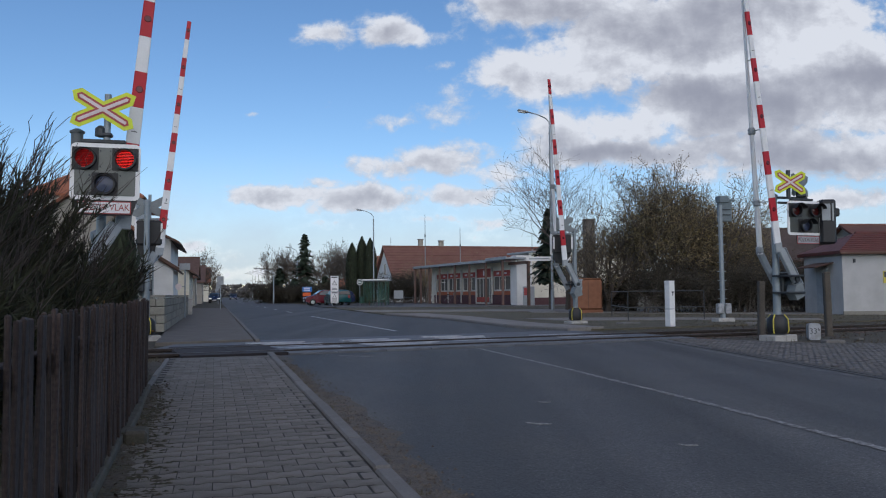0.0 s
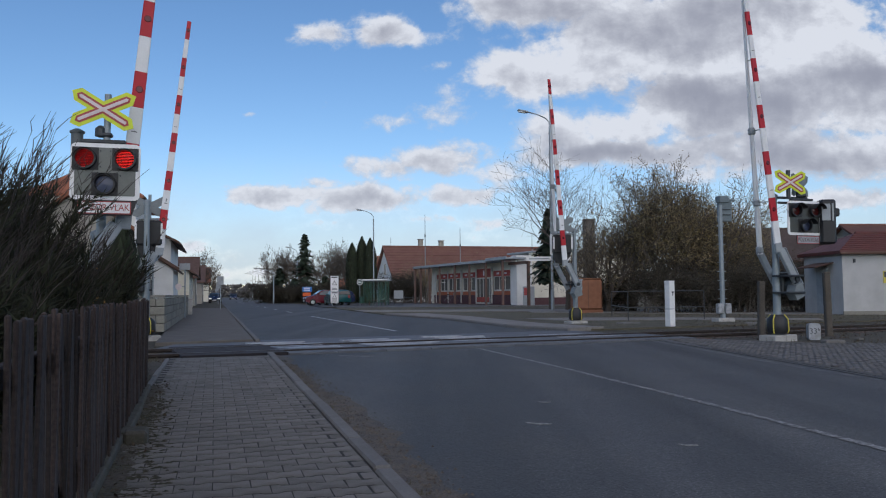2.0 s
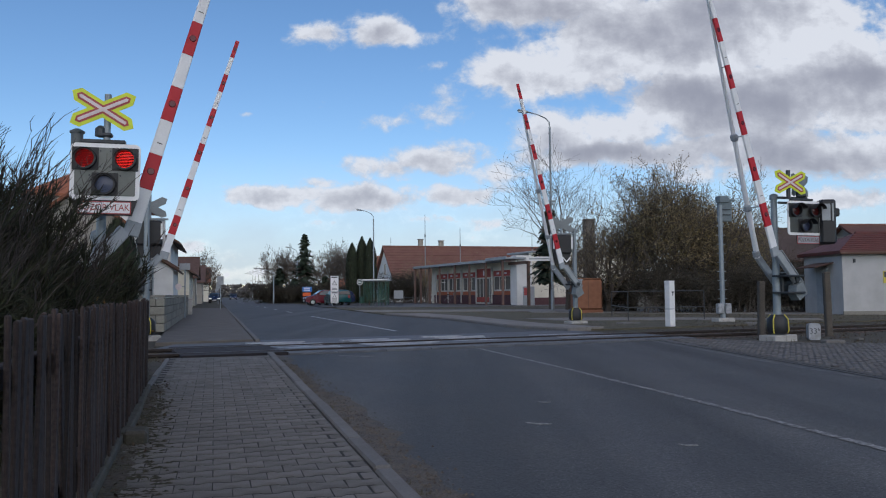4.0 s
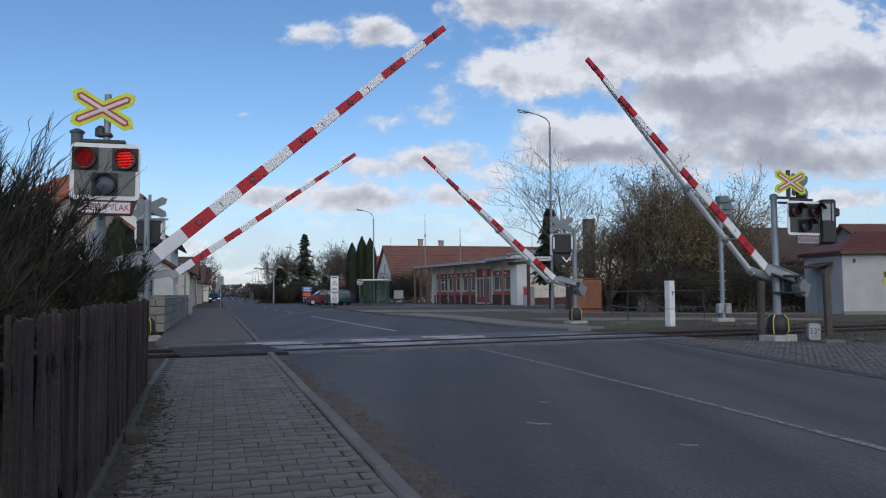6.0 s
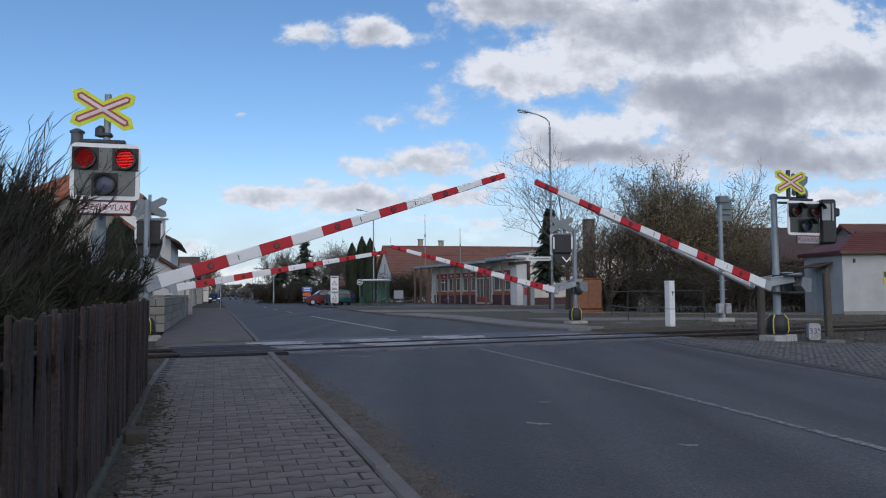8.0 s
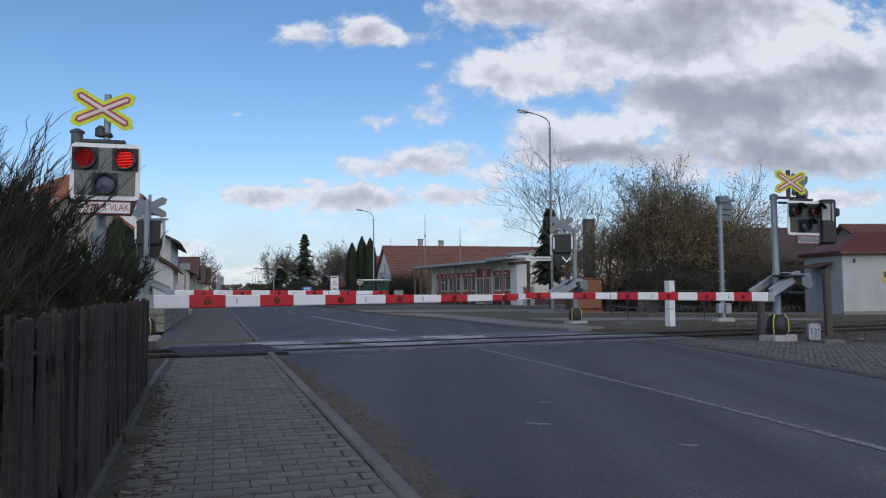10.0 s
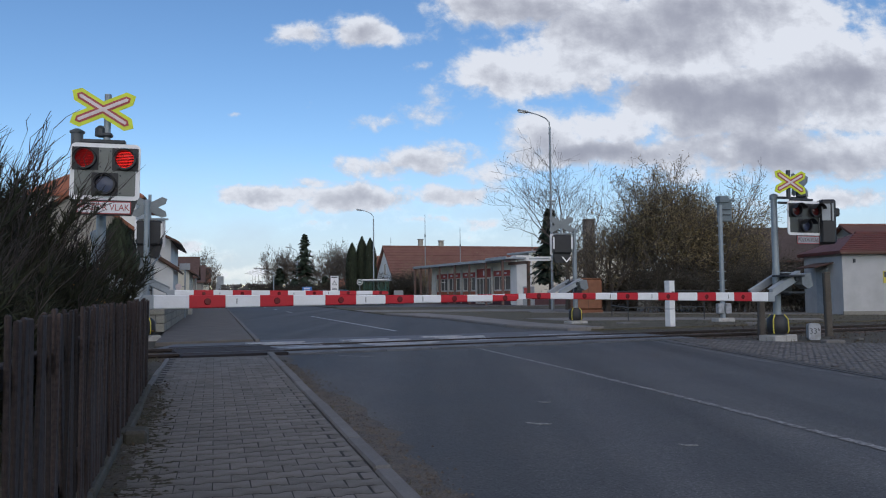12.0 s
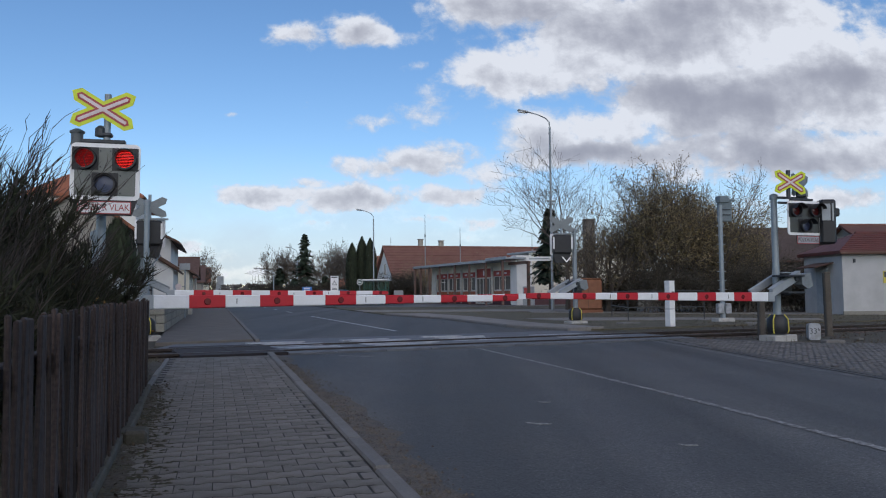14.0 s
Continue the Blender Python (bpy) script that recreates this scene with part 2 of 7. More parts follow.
class Build:
    """Collects vertices and faces for one mesh."""

    def __init__(self):
        self.v, self.f = [], []

    def add(self, verts, faces, m=None):
        k = len(self.v)
        for p in verts:
            p = Vector(p)
            self.v.append(tuple(m @ p if m else p))
        self.f += [[i + k for i in q] for q in faces]
        return self

    def box(self, c, s, ch=0.0, m=None):
        """A box with chamfered edges: centre, full sizes, chamfer."""
        hx, hy, hz = s[0] / 2, s[1] / 2, s[2] / 2
        ch = min(ch, 0.45 * min(s))
        if ch <= 0:
            vs = [(c[0] + a * hx, c[1] + b * hy, c[2] + d * hz) for a in (-1, 1) for b in (-1, 1) for d in (-1, 1)]
            return self.add(vs, [(0, 1, 3, 2), (4, 6, 7, 5), (0, 4, 5, 1), (2, 3, 7, 6), (0, 2, 6, 4), (1, 5, 7, 3)], m)
        vs, idx = [], {}
        for a in (-1, 1):
            for b in (-1, 1):
                for d in (-1, 1):
                    for ax in range(3):
                        idx[a, b, d, ax] = len(vs)
                        h = [hx - ch, hy - ch, hz - ch]
                        h[ax] += ch
                        vs.append((c[0] + a * h[0], c[1] + b * h[1], c[2] + d * h[2]))
        fs = []
        o = [(-1, -1), (1, -1), (1, 1), (-1, 1)]
        for ax in range(3):
            for sg in (-1, 1):
                q = []
                for u, w in o:
                    k = [u, w]
                    k.insert(ax, sg)
                    q.append(idx[k[0], k[1], k[2], ax])
                fs.append(q)
        for ax in range(3):                      # the twelve edges, running along ax
            e1, e2 = [i for i in range(3) if i != ax]
            for u, w in o:
                q = []
                for sg, face in ((-1, e1), (1, e1), (1, e2), (-1, e2)):
                    k = [u, w]
                    k.insert(ax, sg)
                    q.append(idx[k[0], k[1], k[2], face])
                fs.append(q)
        for a in (-1, 1):
            for b in (-1, 1):
                for d in (-1, 1):
                    fs.append([idx[a, b, d, 0], idx[a, b, d, 1], idx[a, b, d, 2]])
        return self.add(vs, fs, m)

    def tube(self, pts, radii, n=8, caps=True, m=None):
        """A round bar through the points, one radius for each (or one for all)."""
        pts = [Vector(p) for p in pts]
        if not hasattr(radii, "__len__"):
            radii = [radii] * len(pts)
        k0, vs, fs = 0, [], []
        side = None
        for i, p in enumerate(pts):
            d = (pts[min(i + 1, len(pts) - 1)] - pts[max(i - 1, 0)])
            d = d.normalized() if d.length > 1e-9 else Vector((0, 0, 1))
            if side is None:
                side = d.cross(Vector((0.13, 0.97, 0.21)))
                if side.length < 0.05:
                    side = d.cross(Vector((1, 0, 0)))
            side = (side - d * side.dot(d)).normalized()
            up = d.cross(side)
            for j in range(n):
                a = 2 * math.pi * j / n
                vs.append(p + (side * math.cos(a) + up * math.sin(a)) * radii[i])
        for i in range(len(pts) - 1):
            for j in range(n):
                fs.append((i * n + j, i * n + (j + 1) % n, (i + 1) * n + (j + 1) % n, (i + 1) * n + j))
        if caps:
            fs.append(tuple(range(n - 1, -1, -1)))
            fs.append(tuple(range((len(pts) - 1) * n, len(pts) * n)))
        return self.add(vs, fs, m)

    def prism(self, poly, z0, z1, m=None):
        """A polygon in x, y drawn up from z0 to z1."""
        n = len(poly)
        vs = [(x, y, z0) for x, y in poly] + [(x, y, z1) for x, y in poly]
        fs = [tuple(range(n - 1, -1, -1)), tuple(range(n, 2 * n))]
        fs += [(i, (i + 1) % n, n + (i + 1) % n, n + i) for i in range(n)]
        return self.add(vs, fs, m)

    def sheet(self, poly, z=0.0, m=None):
        return self.add([(x, y, z) for x, y in poly], [tuple(range(len(poly)))], m)

    def mesh(self, name, smooth=False, solid=True):
        me = bpy.data.meshes.new(name)
        me.from_pydata(self.v, [], self.f)
        if solid and len(self.f) < 60000:
            bm = bmesh.new()
            bm.from_mesh(me)
            bmesh.ops.recalc_face_normals(bm, faces=bm.faces)
            bm.to_mesh(me)
            bm.free()
        if smooth:
            me.shade_smooth()
            me.set_sharp_from_angle(angle=radians(38))
        me.update()
        return me


def part(name, build, material, parent=None, label="", at=None, smooth=False, solid=True):
    """Links a build as ONE mesh object, under a thing or a part if one is given."""
    me = build if isinstance(build, bpy.types.Mesh) else build.mesh(name, smooth, solid)
    if material and not me.materials:
        me.materials.append(material)
    ob = new(name, me)
    if parent:
        ob.parent = parent
    if at:
        ob.matrix_basis = at
    return tagged(ob, label) if label else ob


def thing(name, at, label, category, group="", kind=""):
    ob = new(name)
    ob.empty_display_size = 0.2
    ob.matrix_basis = at
    return tagged(ob, label, category, group, kind)


def setting(name, build, material, label, category, at=None, solid=True, kind="structure"):
    return tagged(part(name, build, material, None, "", at, solid=solid), label, category, "", kind)


YX = Matrix(((1, 0, 0, 0), (0, 0, -1, 0), (0, 1, 0, 0), (0, 0, 0, 1)))      # turns x, y drawings upright: y becomes z, the front looks to -y


def disc(r, n=20, cx=0.0, cy=0.0, a0=0.0):
    return [(cx + r * math.cos(a0 + 2 * math.pi * i / n), cy + r * math.sin(a0 + 2 * math.pi * i / n)) for i in range(n)]


def rounded(w, h, r, cx=0.0, cy=0.0, n=5):
    p = []
    for sx, sy, a in ((1, 1, 0), (-1, 1, 90), (-1, -1, 180), (1, -1, 270)):
        for i in range(n + 1):
            t = radians(a + 90 * i / n)
            p.append((cx + sx * (w / 2 - r) + r * math.cos(t), cy + sy * (h / 2 - r) + r * math.sin(t)))
    return p


def letters(name, text, size, material, parent, at, label=""):
    cu = bpy.data.curves.new(name, "FONT")
    cu.body, cu.size, cu.align_x, cu.align_y, cu.extrude = text, size, "CENTER", "CENTER", 0.001
    tmp = bpy.data.objects.new(name, cu)
    scene.collection.objects.link(tmp)
    me = bpy.data.meshes.new_from_object(tmp.evaluated_get(bpy.context.evaluated_depsgraph_get()))
    bpy.data.objects.remove(tmp)
    me.materials.clear()
    return part(name, me, material, parent, label, at)


# ================= sky and clouds =================
CLOUD_H = 60.0


def cloud_material():
    """Clouds on a high level sheet; their outlines lie in x / y and 1 / y of the sheet, so they keep a natural height far off."""
    m = bpy.data.materials.new("cloud")
    m.use_nodes = True
    n, l = m.node_tree.nodes, m.node_tree.links
    n.clear()

    def op(kind, a, b=None, c=None, clamp=False):
        q = n.new("ShaderNodeMath")
        q.operation, q.use_clamp = kind, clamp
        for i, x in enumerate((a, b, c)):
            if x is None:
                continue
            if isinstance(x, (int, float)):
                q.inputs[i].default_value = x
            else:
                l.new(x, q.inputs[i])
        return q.outputs[0]

    def smooth(x, lo, hi, top=1.0):
        q = n.new("ShaderNodeMapRange")
        q.interpolation_type = "SMOOTHSTEP"
        q.inputs["From Min"].default_value, q.inputs["From Max"].default_value, q.inputs["To Max"].default_value = lo, hi, top
        l.new(x, q.inputs["Value"])
        return q.outputs[0]

    tc = n.new("ShaderNodeTexCoord")
    sp = n.new("ShaderNodeSeparateXYZ")
    l.new(tc.outputs["Object"], sp.inputs[0])
    u = op("DIVIDE", sp.outputs[0], sp.outputs[1])          # sideways, tangent of the angle
    v = op("DIVIDE", CLOUD_H, sp.outputs[1])                # upwards

    def fbm(scale, detail, rough, sy=1.6, off=0.0, rise=0.0, warp=0.0):
        co = n.new("ShaderNodeCombineXYZ")
        l.new(u, co.inputs[0])
        l.new(op("ADD", v, rise) if rise else v, co.inputs[1])
        mp = n.new("ShaderNodeMapping")
        mp.inputs["Scale"].default_value = (1, sy, 1)
        mp.inputs["Location"].default_value = (off, off * 0.7, off)
        t = n.new("ShaderNodeTexNoise")
        t.inputs["Scale"].default_value = scale
        t.inputs["Detail"].default_value = detail
        t.inputs["Roughness"].default_value = rough
        t.inputs["Distortion"].default_value = warp
        l.new(co.outputs[0], mp.inputs[0])
        l.new(mp.outputs[0], t.inputs[0])
        return t.outputs[0]

    big, small = fbm(11, 9, 0.6, 1.35, 0, 0, 0.15), fbm(34, 7, 0.62, 1.2, 3.1, 0, 0.2)
    over, over_small = fbm(11, 9, 0.6, 1.35, 0, 0.013, 0.15), fbm(34, 7, 0.62, 1.2, 3.1, 0.005, 0.2)
    # heaps: middle sideways, middle upwards, half width, half height, weight
    heaps = [(-0.140, 0.328, 0.030, 0.014, 0.95), (-0.061, 0.330, 0.037, 0.017, 1.08), (-0.100, 0.338, 0.039, 0.009, 0.55), (0.003, 0.286, 0.025, 0.008, 0.62), (-0.115, 0.277, 0.018, 0.006, 0.50), (-0.058, 0.217, 0.032, 0.009, 0.62),
             (-0.005, 0.223, 0.042, 0.014, 0.62), (0.024, 0.248, 0.025, 0.020, 0.50), (-0.239, 0.229, 0.010, 0.004, 0.62), (0.343, 0.328, 0.232, 0.070, 1.70), (0.129, 0.365, 0.084, 0.025, 1.20), (0.117, 0.275, 0.063, 0.024, 1.25),
             (0.206, 0.282, 0.106, 0.046, 1.40), (0.376, 0.237, 0.190, 0.060, 1.60), (0.230, 0.209, 0.088, 0.030, 1.35), (0.155, 0.198, 0.046, 0.025, 1.00), (0.526, 0.258, 0.141, 0.081, 1.60), (0.438, 0.174, 0.162, 0.025, 1.20),
             (0.215, 0.173, 0.088, 0.017, 1.10), (0.416, 0.147, 0.169, 0.013, 0.75), (-0.007, 0.164, 0.041, 0.017, 1.15), (-0.059, 0.156, 0.042, 0.012, 0.95), (0.035, 0.123, 0.046, 0.011, 1.00), (-0.100, 0.117, 0.051, 0.017, 1.25),
             (-0.200, 0.125, 0.053, 0.011, 1.15), (-0.149, 0.139, 0.035, 0.008, 0.80), (0.073, 0.154, 0.042, 0.025, 0.75), (0.086, 0.126, 0.042, 0.015, 0.70), (0.061, 0.085, 0.032, 0.008, 0.75), (-0.031, 0.095, 0.046, 0.006, 0.60),
             (0.510, 0.114, 0.077, 0.012, 0.95), (0.425, 0.100, 0.042, 0.013, 0.60), (-0.309, 0.059, 0.023, 0.009, 0.90), (-0.267, 0.048, 0.028, 0.008, 0.70), (-0.130, 0.085, 0.042, 0.006, 0.55), (-0.249, 0.029, 0.063, 0.011, 0.70),
             (0.026, 0.070, 0.070, 0.008, 0.50)]
    # broad light crowns (-) and shaded bases (+) of the great cloud
    tones = [(0.128, 0.285, 0.077, 0.027, -0.55), (0.244, 0.219, 0.088, 0.021, -0.60), (0.486, 0.327, 0.106, 0.032, -0.50), (0.285, 0.287, 0.084, 0.018, -0.30), (0.542, 0.196, 0.042, 0.021, -0.30), (0.157, 0.342, 0.084, 0.024, 0.40),
             (0.340, 0.234, 0.148, 0.020, 0.60), (0.215, 0.176, 0.091, 0.014, 0.70), (0.403, 0.198, 0.106, 0.013, 0.35), (0.365, 0.357, 0.091, 0.018, 0.35), (0.459, 0.158, 0.120, 0.015, 0.55), (0.284, 0.253, 0.084, 0.014, 0.30),
             (0.541, 0.272, 0.084, 0.015, 0.50)]

    # the outlines wander, so that no heap is a plain oval
    uw = op("ADD", u, op("MULTIPLY", op("SUBTRACT", fbm(16, 6, 0.6, 1.3, 11.0), 0.5), 0.055))
    vw = op("ADD", v, op("MULTIPLY", op("SUBTRACT", fbm(16, 6, 0.6, 1.3, 17.0), 0.5), 0.026))

    def bell(hx, hy, rx, ry):
        dx = op("DIVIDE", op("SUBTRACT", uw, hx), rx)
        dy = op("DIVIDE", op("SUBTRACT", vw, hy), ry)
        d2 = op("ADD", op("MULTIPLY", dx, dx), op("MULTIPLY", dy, dy))
        return op("POWER", 2.718, op("MULTIPLY", d2, -0.9)), dy

    total, lean = None, None
    for hx, hy, rx, ry, w in heaps:
        wide = 1.45 if w < 1.3 else 1.0
        g, dy = bell(hx, hy, rx * wide, ry * wide)
        up = op("MULTIPLY", g, dy)
        g = op("MULTIPLY", g, w * 1.18 if w < 1.3 else w)
        total = g if total is None else op("MAXIMUM", total, g)
        lean = up if lean is None else op("ADD", lean, up)
    tone = None
    for hx, hy, rx, ry, w in tones:
        g = op("MULTIPLY", bell(hx, hy, rx, ry)[0], w)
        tone = g if tone is None else op("ADD", tone, g)
    n1 = op("MULTIPLY", op("SUBTRACT", big, 0.5), 2.0)
    n2 = op("MULTIPLY", op("SUBTRACT", small, 0.5), 1.15)
    dens = op("ADD", op("ADD", total, n1), n2)
    alpha = smooth(dens, 0.36, 0.98, 0.97)
    # veil of far cloud and haze towards the horizon, painted into the sheet
    haze = smooth(op("ADD", v, op("MULTIPLY", op("SUBTRACT", big, 0.5), 0.09)), 0.19, 0.015, 0.80)
    thick = smooth(dens, 0.85, 2.05)
    # bright tops and shaded undersides, painted by comparing with the noise just above
    relief = op("ADD", op("MULTIPLY", op("SUBTRACT", over, big), 2.6), op("MULTIPLY", op("SUBTRACT", over_small, small), 1.0))
    grey = op("ADD", op("MULTIPLY_ADD", thick, 1.08, 0.07), op("MULTIPLY", relief, 1.0))
    grey = op("ADD", grey, op("MULTIPLY", lean, -0.13))
    grey = op("MULTIPLY", op("TANH", op("MULTIPLY", op("MAXIMUM", op("ADD", grey, tone), 0.0), 1.15)), 0.92)
    cr = n.new("ShaderNodeMix")
    cr.data_type = "RGBA"
    cr.inputs["A"].default_value = (0.74, 0.79, 0.87, 1)
    cr.inputs["B"].default_value = (0.25, 0.268, 0.345, 1)
    l.new(grey, cr.inputs["Factor"])
    hz = n.new("ShaderNodeMix")
    hz.data_type = "RGBA"
    hz.inputs["A"].default_value = (0.50, 0.60, 0.73, 1)
    l.new(alpha, hz.inputs["Factor"])
    l.new(cr.outputs["Result"], hz.inputs["B"])
    em = n.new("ShaderNodeEmission")
    l.new(hz.outputs["Result"], em.inputs["Color"])
    em.inputs["Strength"].default_value = 1.0
    tr = n.new("ShaderNodeBsdfTransparent")
    mx = n.new("ShaderNodeMixShader")
    l.new(op("MAXIMUM", alpha, haze), mx.inputs[0])
    l.new(tr.outputs[0], mx.inputs[1])
    l.new(em.outputs[0], mx.inputs[2])
    out = n.new("ShaderNodeOutputMaterial")
    l.new(mx.outputs[0], out.inputs["Surface"])
    return m


clouds = setting("cloud_layer", Build().sheet([(-540, 123), (540, 123), (3300, 4700), (-3300, 4700)]), cloud_material(),
                 "broken white and grey fair-weather clouds drifting across blue sky", "clouds", pose(0, 0, CLOUD_H + 1.03), solid=False)

# ================= ground, road, pavement =================
ROAD = pose(1.06, 0, 0, 0, 0, 15.9)          # x across the road from the kerb face, y along it
TRACK = pose(-3.23, 15.08, 0, 0, 0, 23.3)    # x along the rails, y across them from the nearer rail


def kerb_x(y):
    return 1.06 - 0.285 * y


def patch(pts, z, name, material, label, category, thick=0.06):
    """A level slab with the given outline; its top is at z."""
    return setting(name, Build().prism(pts, z - thick, z), material, label, category)


g = Build()
rings, sect = [0, 6, 14, 30, 60, 120, 260, 600, 1500, 4200], 40
for i, r in enumerate(rings[1:]):
    for k in range(sect):
        a = 2 * math.pi * k / sect
        g.v.append((r * math.cos(a), 20 + r * math.sin(a), -0.075))
for i in range(len(rings) - 2):
    for k in range(sect):
        g.f.append((i * sect + k, i * sect + (k + 1) % sect, (i + 1) * sect + (k + 1) % sect, (i + 1) * sect + k))
g.f.append(tuple(range(sect)))
setting("ground", g, SOIL, "dark bare soil and thin winter grass", "ground", solid=False)

road_pts = [(kerb_x(-12), -12), (6.0, -12), (5.5, 4), (5.3, 9.7), (4.93, 15.2), (4.55, 21), (3.6, 22.6), (2.1, 25.6), (-0.12, 34.2), (-3.0, 41.0),
            (-8.4, 61.5), (-18.2, 98), (-36, 160), (-92, 360), (-99, 360), (kerb_x(160), 160), (kerb_x(98), 98), (kerb_x(40), 40), (kerb_x(20), 20)]
patch(road_pts, -0.06, "road", ASPHALT, "dark grey worn asphalt two-lane road", "road")

# side strips
patch([(6.0, -12), (16, -12), (16, 12.2), (7.9, 15.9), (4.66, 19.4), (4.93, 15.2), (5.3, 9.7), (5.5, 4)], -0.048, "cobbled_apron", COBBLE, "grey stone setts beside the road", "pavement")
patch([(4.5, 22.8), (14, 27), (30, 34), (30, 90), (-6, 90), (-8.4, 61.5), (-2.96, 41.2), (0.0, 34.2), (2.2, 25.8), (3.6, 23.0)], -0.02, "verge", VERGE, "short dull winter grass verge", "grass", 0.05)
# the footpath along the far kerb and the branch to the shop
patch([(3.5, 22.5), (2.0, 25.3), (-0.12, 33.8), (-2.96, 40.8), (-1.0, 41.0), (1.2, 34.6), (3.1, 26.6), (4.6, 23.1)], 0.03, "footpath_far", PATH, "pale grey worn footpath", "pavement", 0.1)
patch([(-4.6, 46.5), (3, 45.0), (9, 41.5), (16, 39), (16, 42), (9, 45.5), (3, 49.5), (-5.6, 51)], 0.012, "shop_lane", PATH, "pale grey lane in front of the shop", "road", 0.05)
patch([(4.6, 41.4), (13.6, 35.0), (24, 29), (24, 33.5), (16.3, 41.6), (7.4, 49.0), (4.8, 49.2)], 0.006, "verge_path", PATH, "pale trodden path behind the railing", "pavement", 0.04)
patch([(4.3, 29.6), (8.3, 29.0), (13, 27.6), (13.4, 28.8), (9.1, 31.4), (5.0, 32.4), (3.2, 32.0)], 0.004, "cabinet_path", PATH, "worn gravel path across the verge", "pavement", 0.04)
patch([(-8.3, 62.5), (6, 60), (14, 60), (14, 65), (0, 110), (-12, 95)], 0.02, "forecourt", ASPHALT_PATCH, "grey paved forecourt of the shop", "pavement", 0.06)
patch([(-13.5, 80), (-9.5, 64.5), (-3.5, 66.5), (-2, 84), (-9, 96)], 0.028, "parking_bay", ASPHALT, "asphalt parking and bus bay", "parking", 0.06)
# footpath past the crossing on the fence side
patch([(kerb_x(18.8) - 0.15, 18.8), (kerb_x(66) - 0.15, 66), (kerb_x(66) - 3.4, 66), (kerb_x(18.0) - 2.3, 17.8)], 0.0, "footpath_beyond", FOOT_ASPHALT, "grey asphalt footpath beyond the rails", "pavement", 0.1)

# kerb stones along the pavement
kb = Build().box((-0.056, 0.5, -0.097), (0.112, 0.985, 0.22), 0.014)
kme = kb.mesh("kerb_stone")
kerb = setting("kerb", Build().box((-0.075, 5.2, -0.16), (0.13, 18.6, 0.1)), KERB, "grey concrete kerb along the pavement", "kerb", ROAD)
for i in range(-4, 15):
    part("kerb_stone", kme, KERB, kerb, at=pose(random.uniform(-0.006, 0.006), i, random.uniform(-0.006, 0.006), 0, 0, random.uniform(-0.3, 0.3)))
kerb2 = setting("kerb_beyond", Build().box((-0.075, 0, -0.16), (0.13, 0.9, 0.1)), KERB, "grey concrete kerb beyond the rails", "kerb", ROAD @ pose(0, 20, 0))
for i in range(48):
    part("kerb_stone", kme, KERB, kerb2, at=pose(random.uniform(-0.01, 0.01), i - 0.6, random.uniform(-0.008, 0.008)))
# low kerb on the other side beyond the rails
edge = [(3.5, 22.4), (2.0, 25.2), (-0.12, 33.7), (-2.96, 40.6)]
kerb3 = setting("kerb_far", Build().box((0, 0, -0.1), (0.1, 0.1, 0.1)), KERB, "low kerb along the far footpath", "kerb", pose(0, 30, 0))
for (x0, y0), (x1, y1) in zip(edge, edge[1:]):
    ln = math.hypot(x1 - x0, y1 - y0)
    k = max(1, round(ln))
    for i in range(k):
        f = (i + 0.5) / k
        part("kerb_stone", kme, KERB, kerb3, at=pose(x0 + (x1 - x0) * f, y0 + (y1 - y0) * f - 30, 0.0, 0, 0, math.degrees(math.atan2(y1 - y0, x1 - x0)) - 90) @ pose(0.07, -0.5, 0.0))

# grit in the gutter
gb = Build()
rows = 60
for i in range(rows + 1):
    y = -2 + i * 17.6 / rows
    w = 0.17 + 0.13 * noise.noise((y * 0.8, 0.3, 0)) + 0.12 * noise.noise((y * 3.1, 5.3, 0)) + (0.12 if y < 9 else 0.02)
    gb.v += [(0.0, y, -0.045), (w * 0.55, y, -0.05), (w, y, -0.0585)]
    if i:
        k = 3 * i
        gb.f += [(k - 3, k - 2, k + 1, k), (k - 2, k - 1, k + 2, k + 1)]
setting("gutter_grit", gb, GRIT, "brown grit and silt washed into the gutter", "dirt", ROAD, solid=False)
cl = Build()
crumbs = random.Random(7)
for i in range(1500):
    x, y, r = abs(crumbs.gauss(0.1, 0.12)), crumbs.uniform(2.5, 13), crumbs.uniform(0.004, 0.013)
    cl.add([(x - r, y, -0.05), (x + r, y - r, -0.05), (x + r * 0.4, y + r, -0.05), (x, y, -0.05 + r * 1.2)], [(0, 1, 3), (1, 2, 3), (2, 0, 3)])
setting("gutter_stones", cl, GRIT, "small stones lying in the gutter", "gravel", ROAD, solid=False, kind="stuff")

# road marks
lm = Build()


def stripe(b, p, q, w, z=-0.055, n=1):
    d = Vector((q[0] - p[0], q[1] - p[1], 0))
    s = Vector((-d.y, d.x, 0)).normalized() * w / 2
    k = 1.053                                   # the lane lies a little below the pavement
    b.add([(p[0] * k + s.x, p[1] * k + s.y, z), (p[0] * k - s.x, p[1] * k - s.y, z), (q[0] * k - s.x, q[1] * k - s.y, z), (q[0] * k + s.x, q[1] * k + s.y, z)], [(0, 1, 2, 3)])


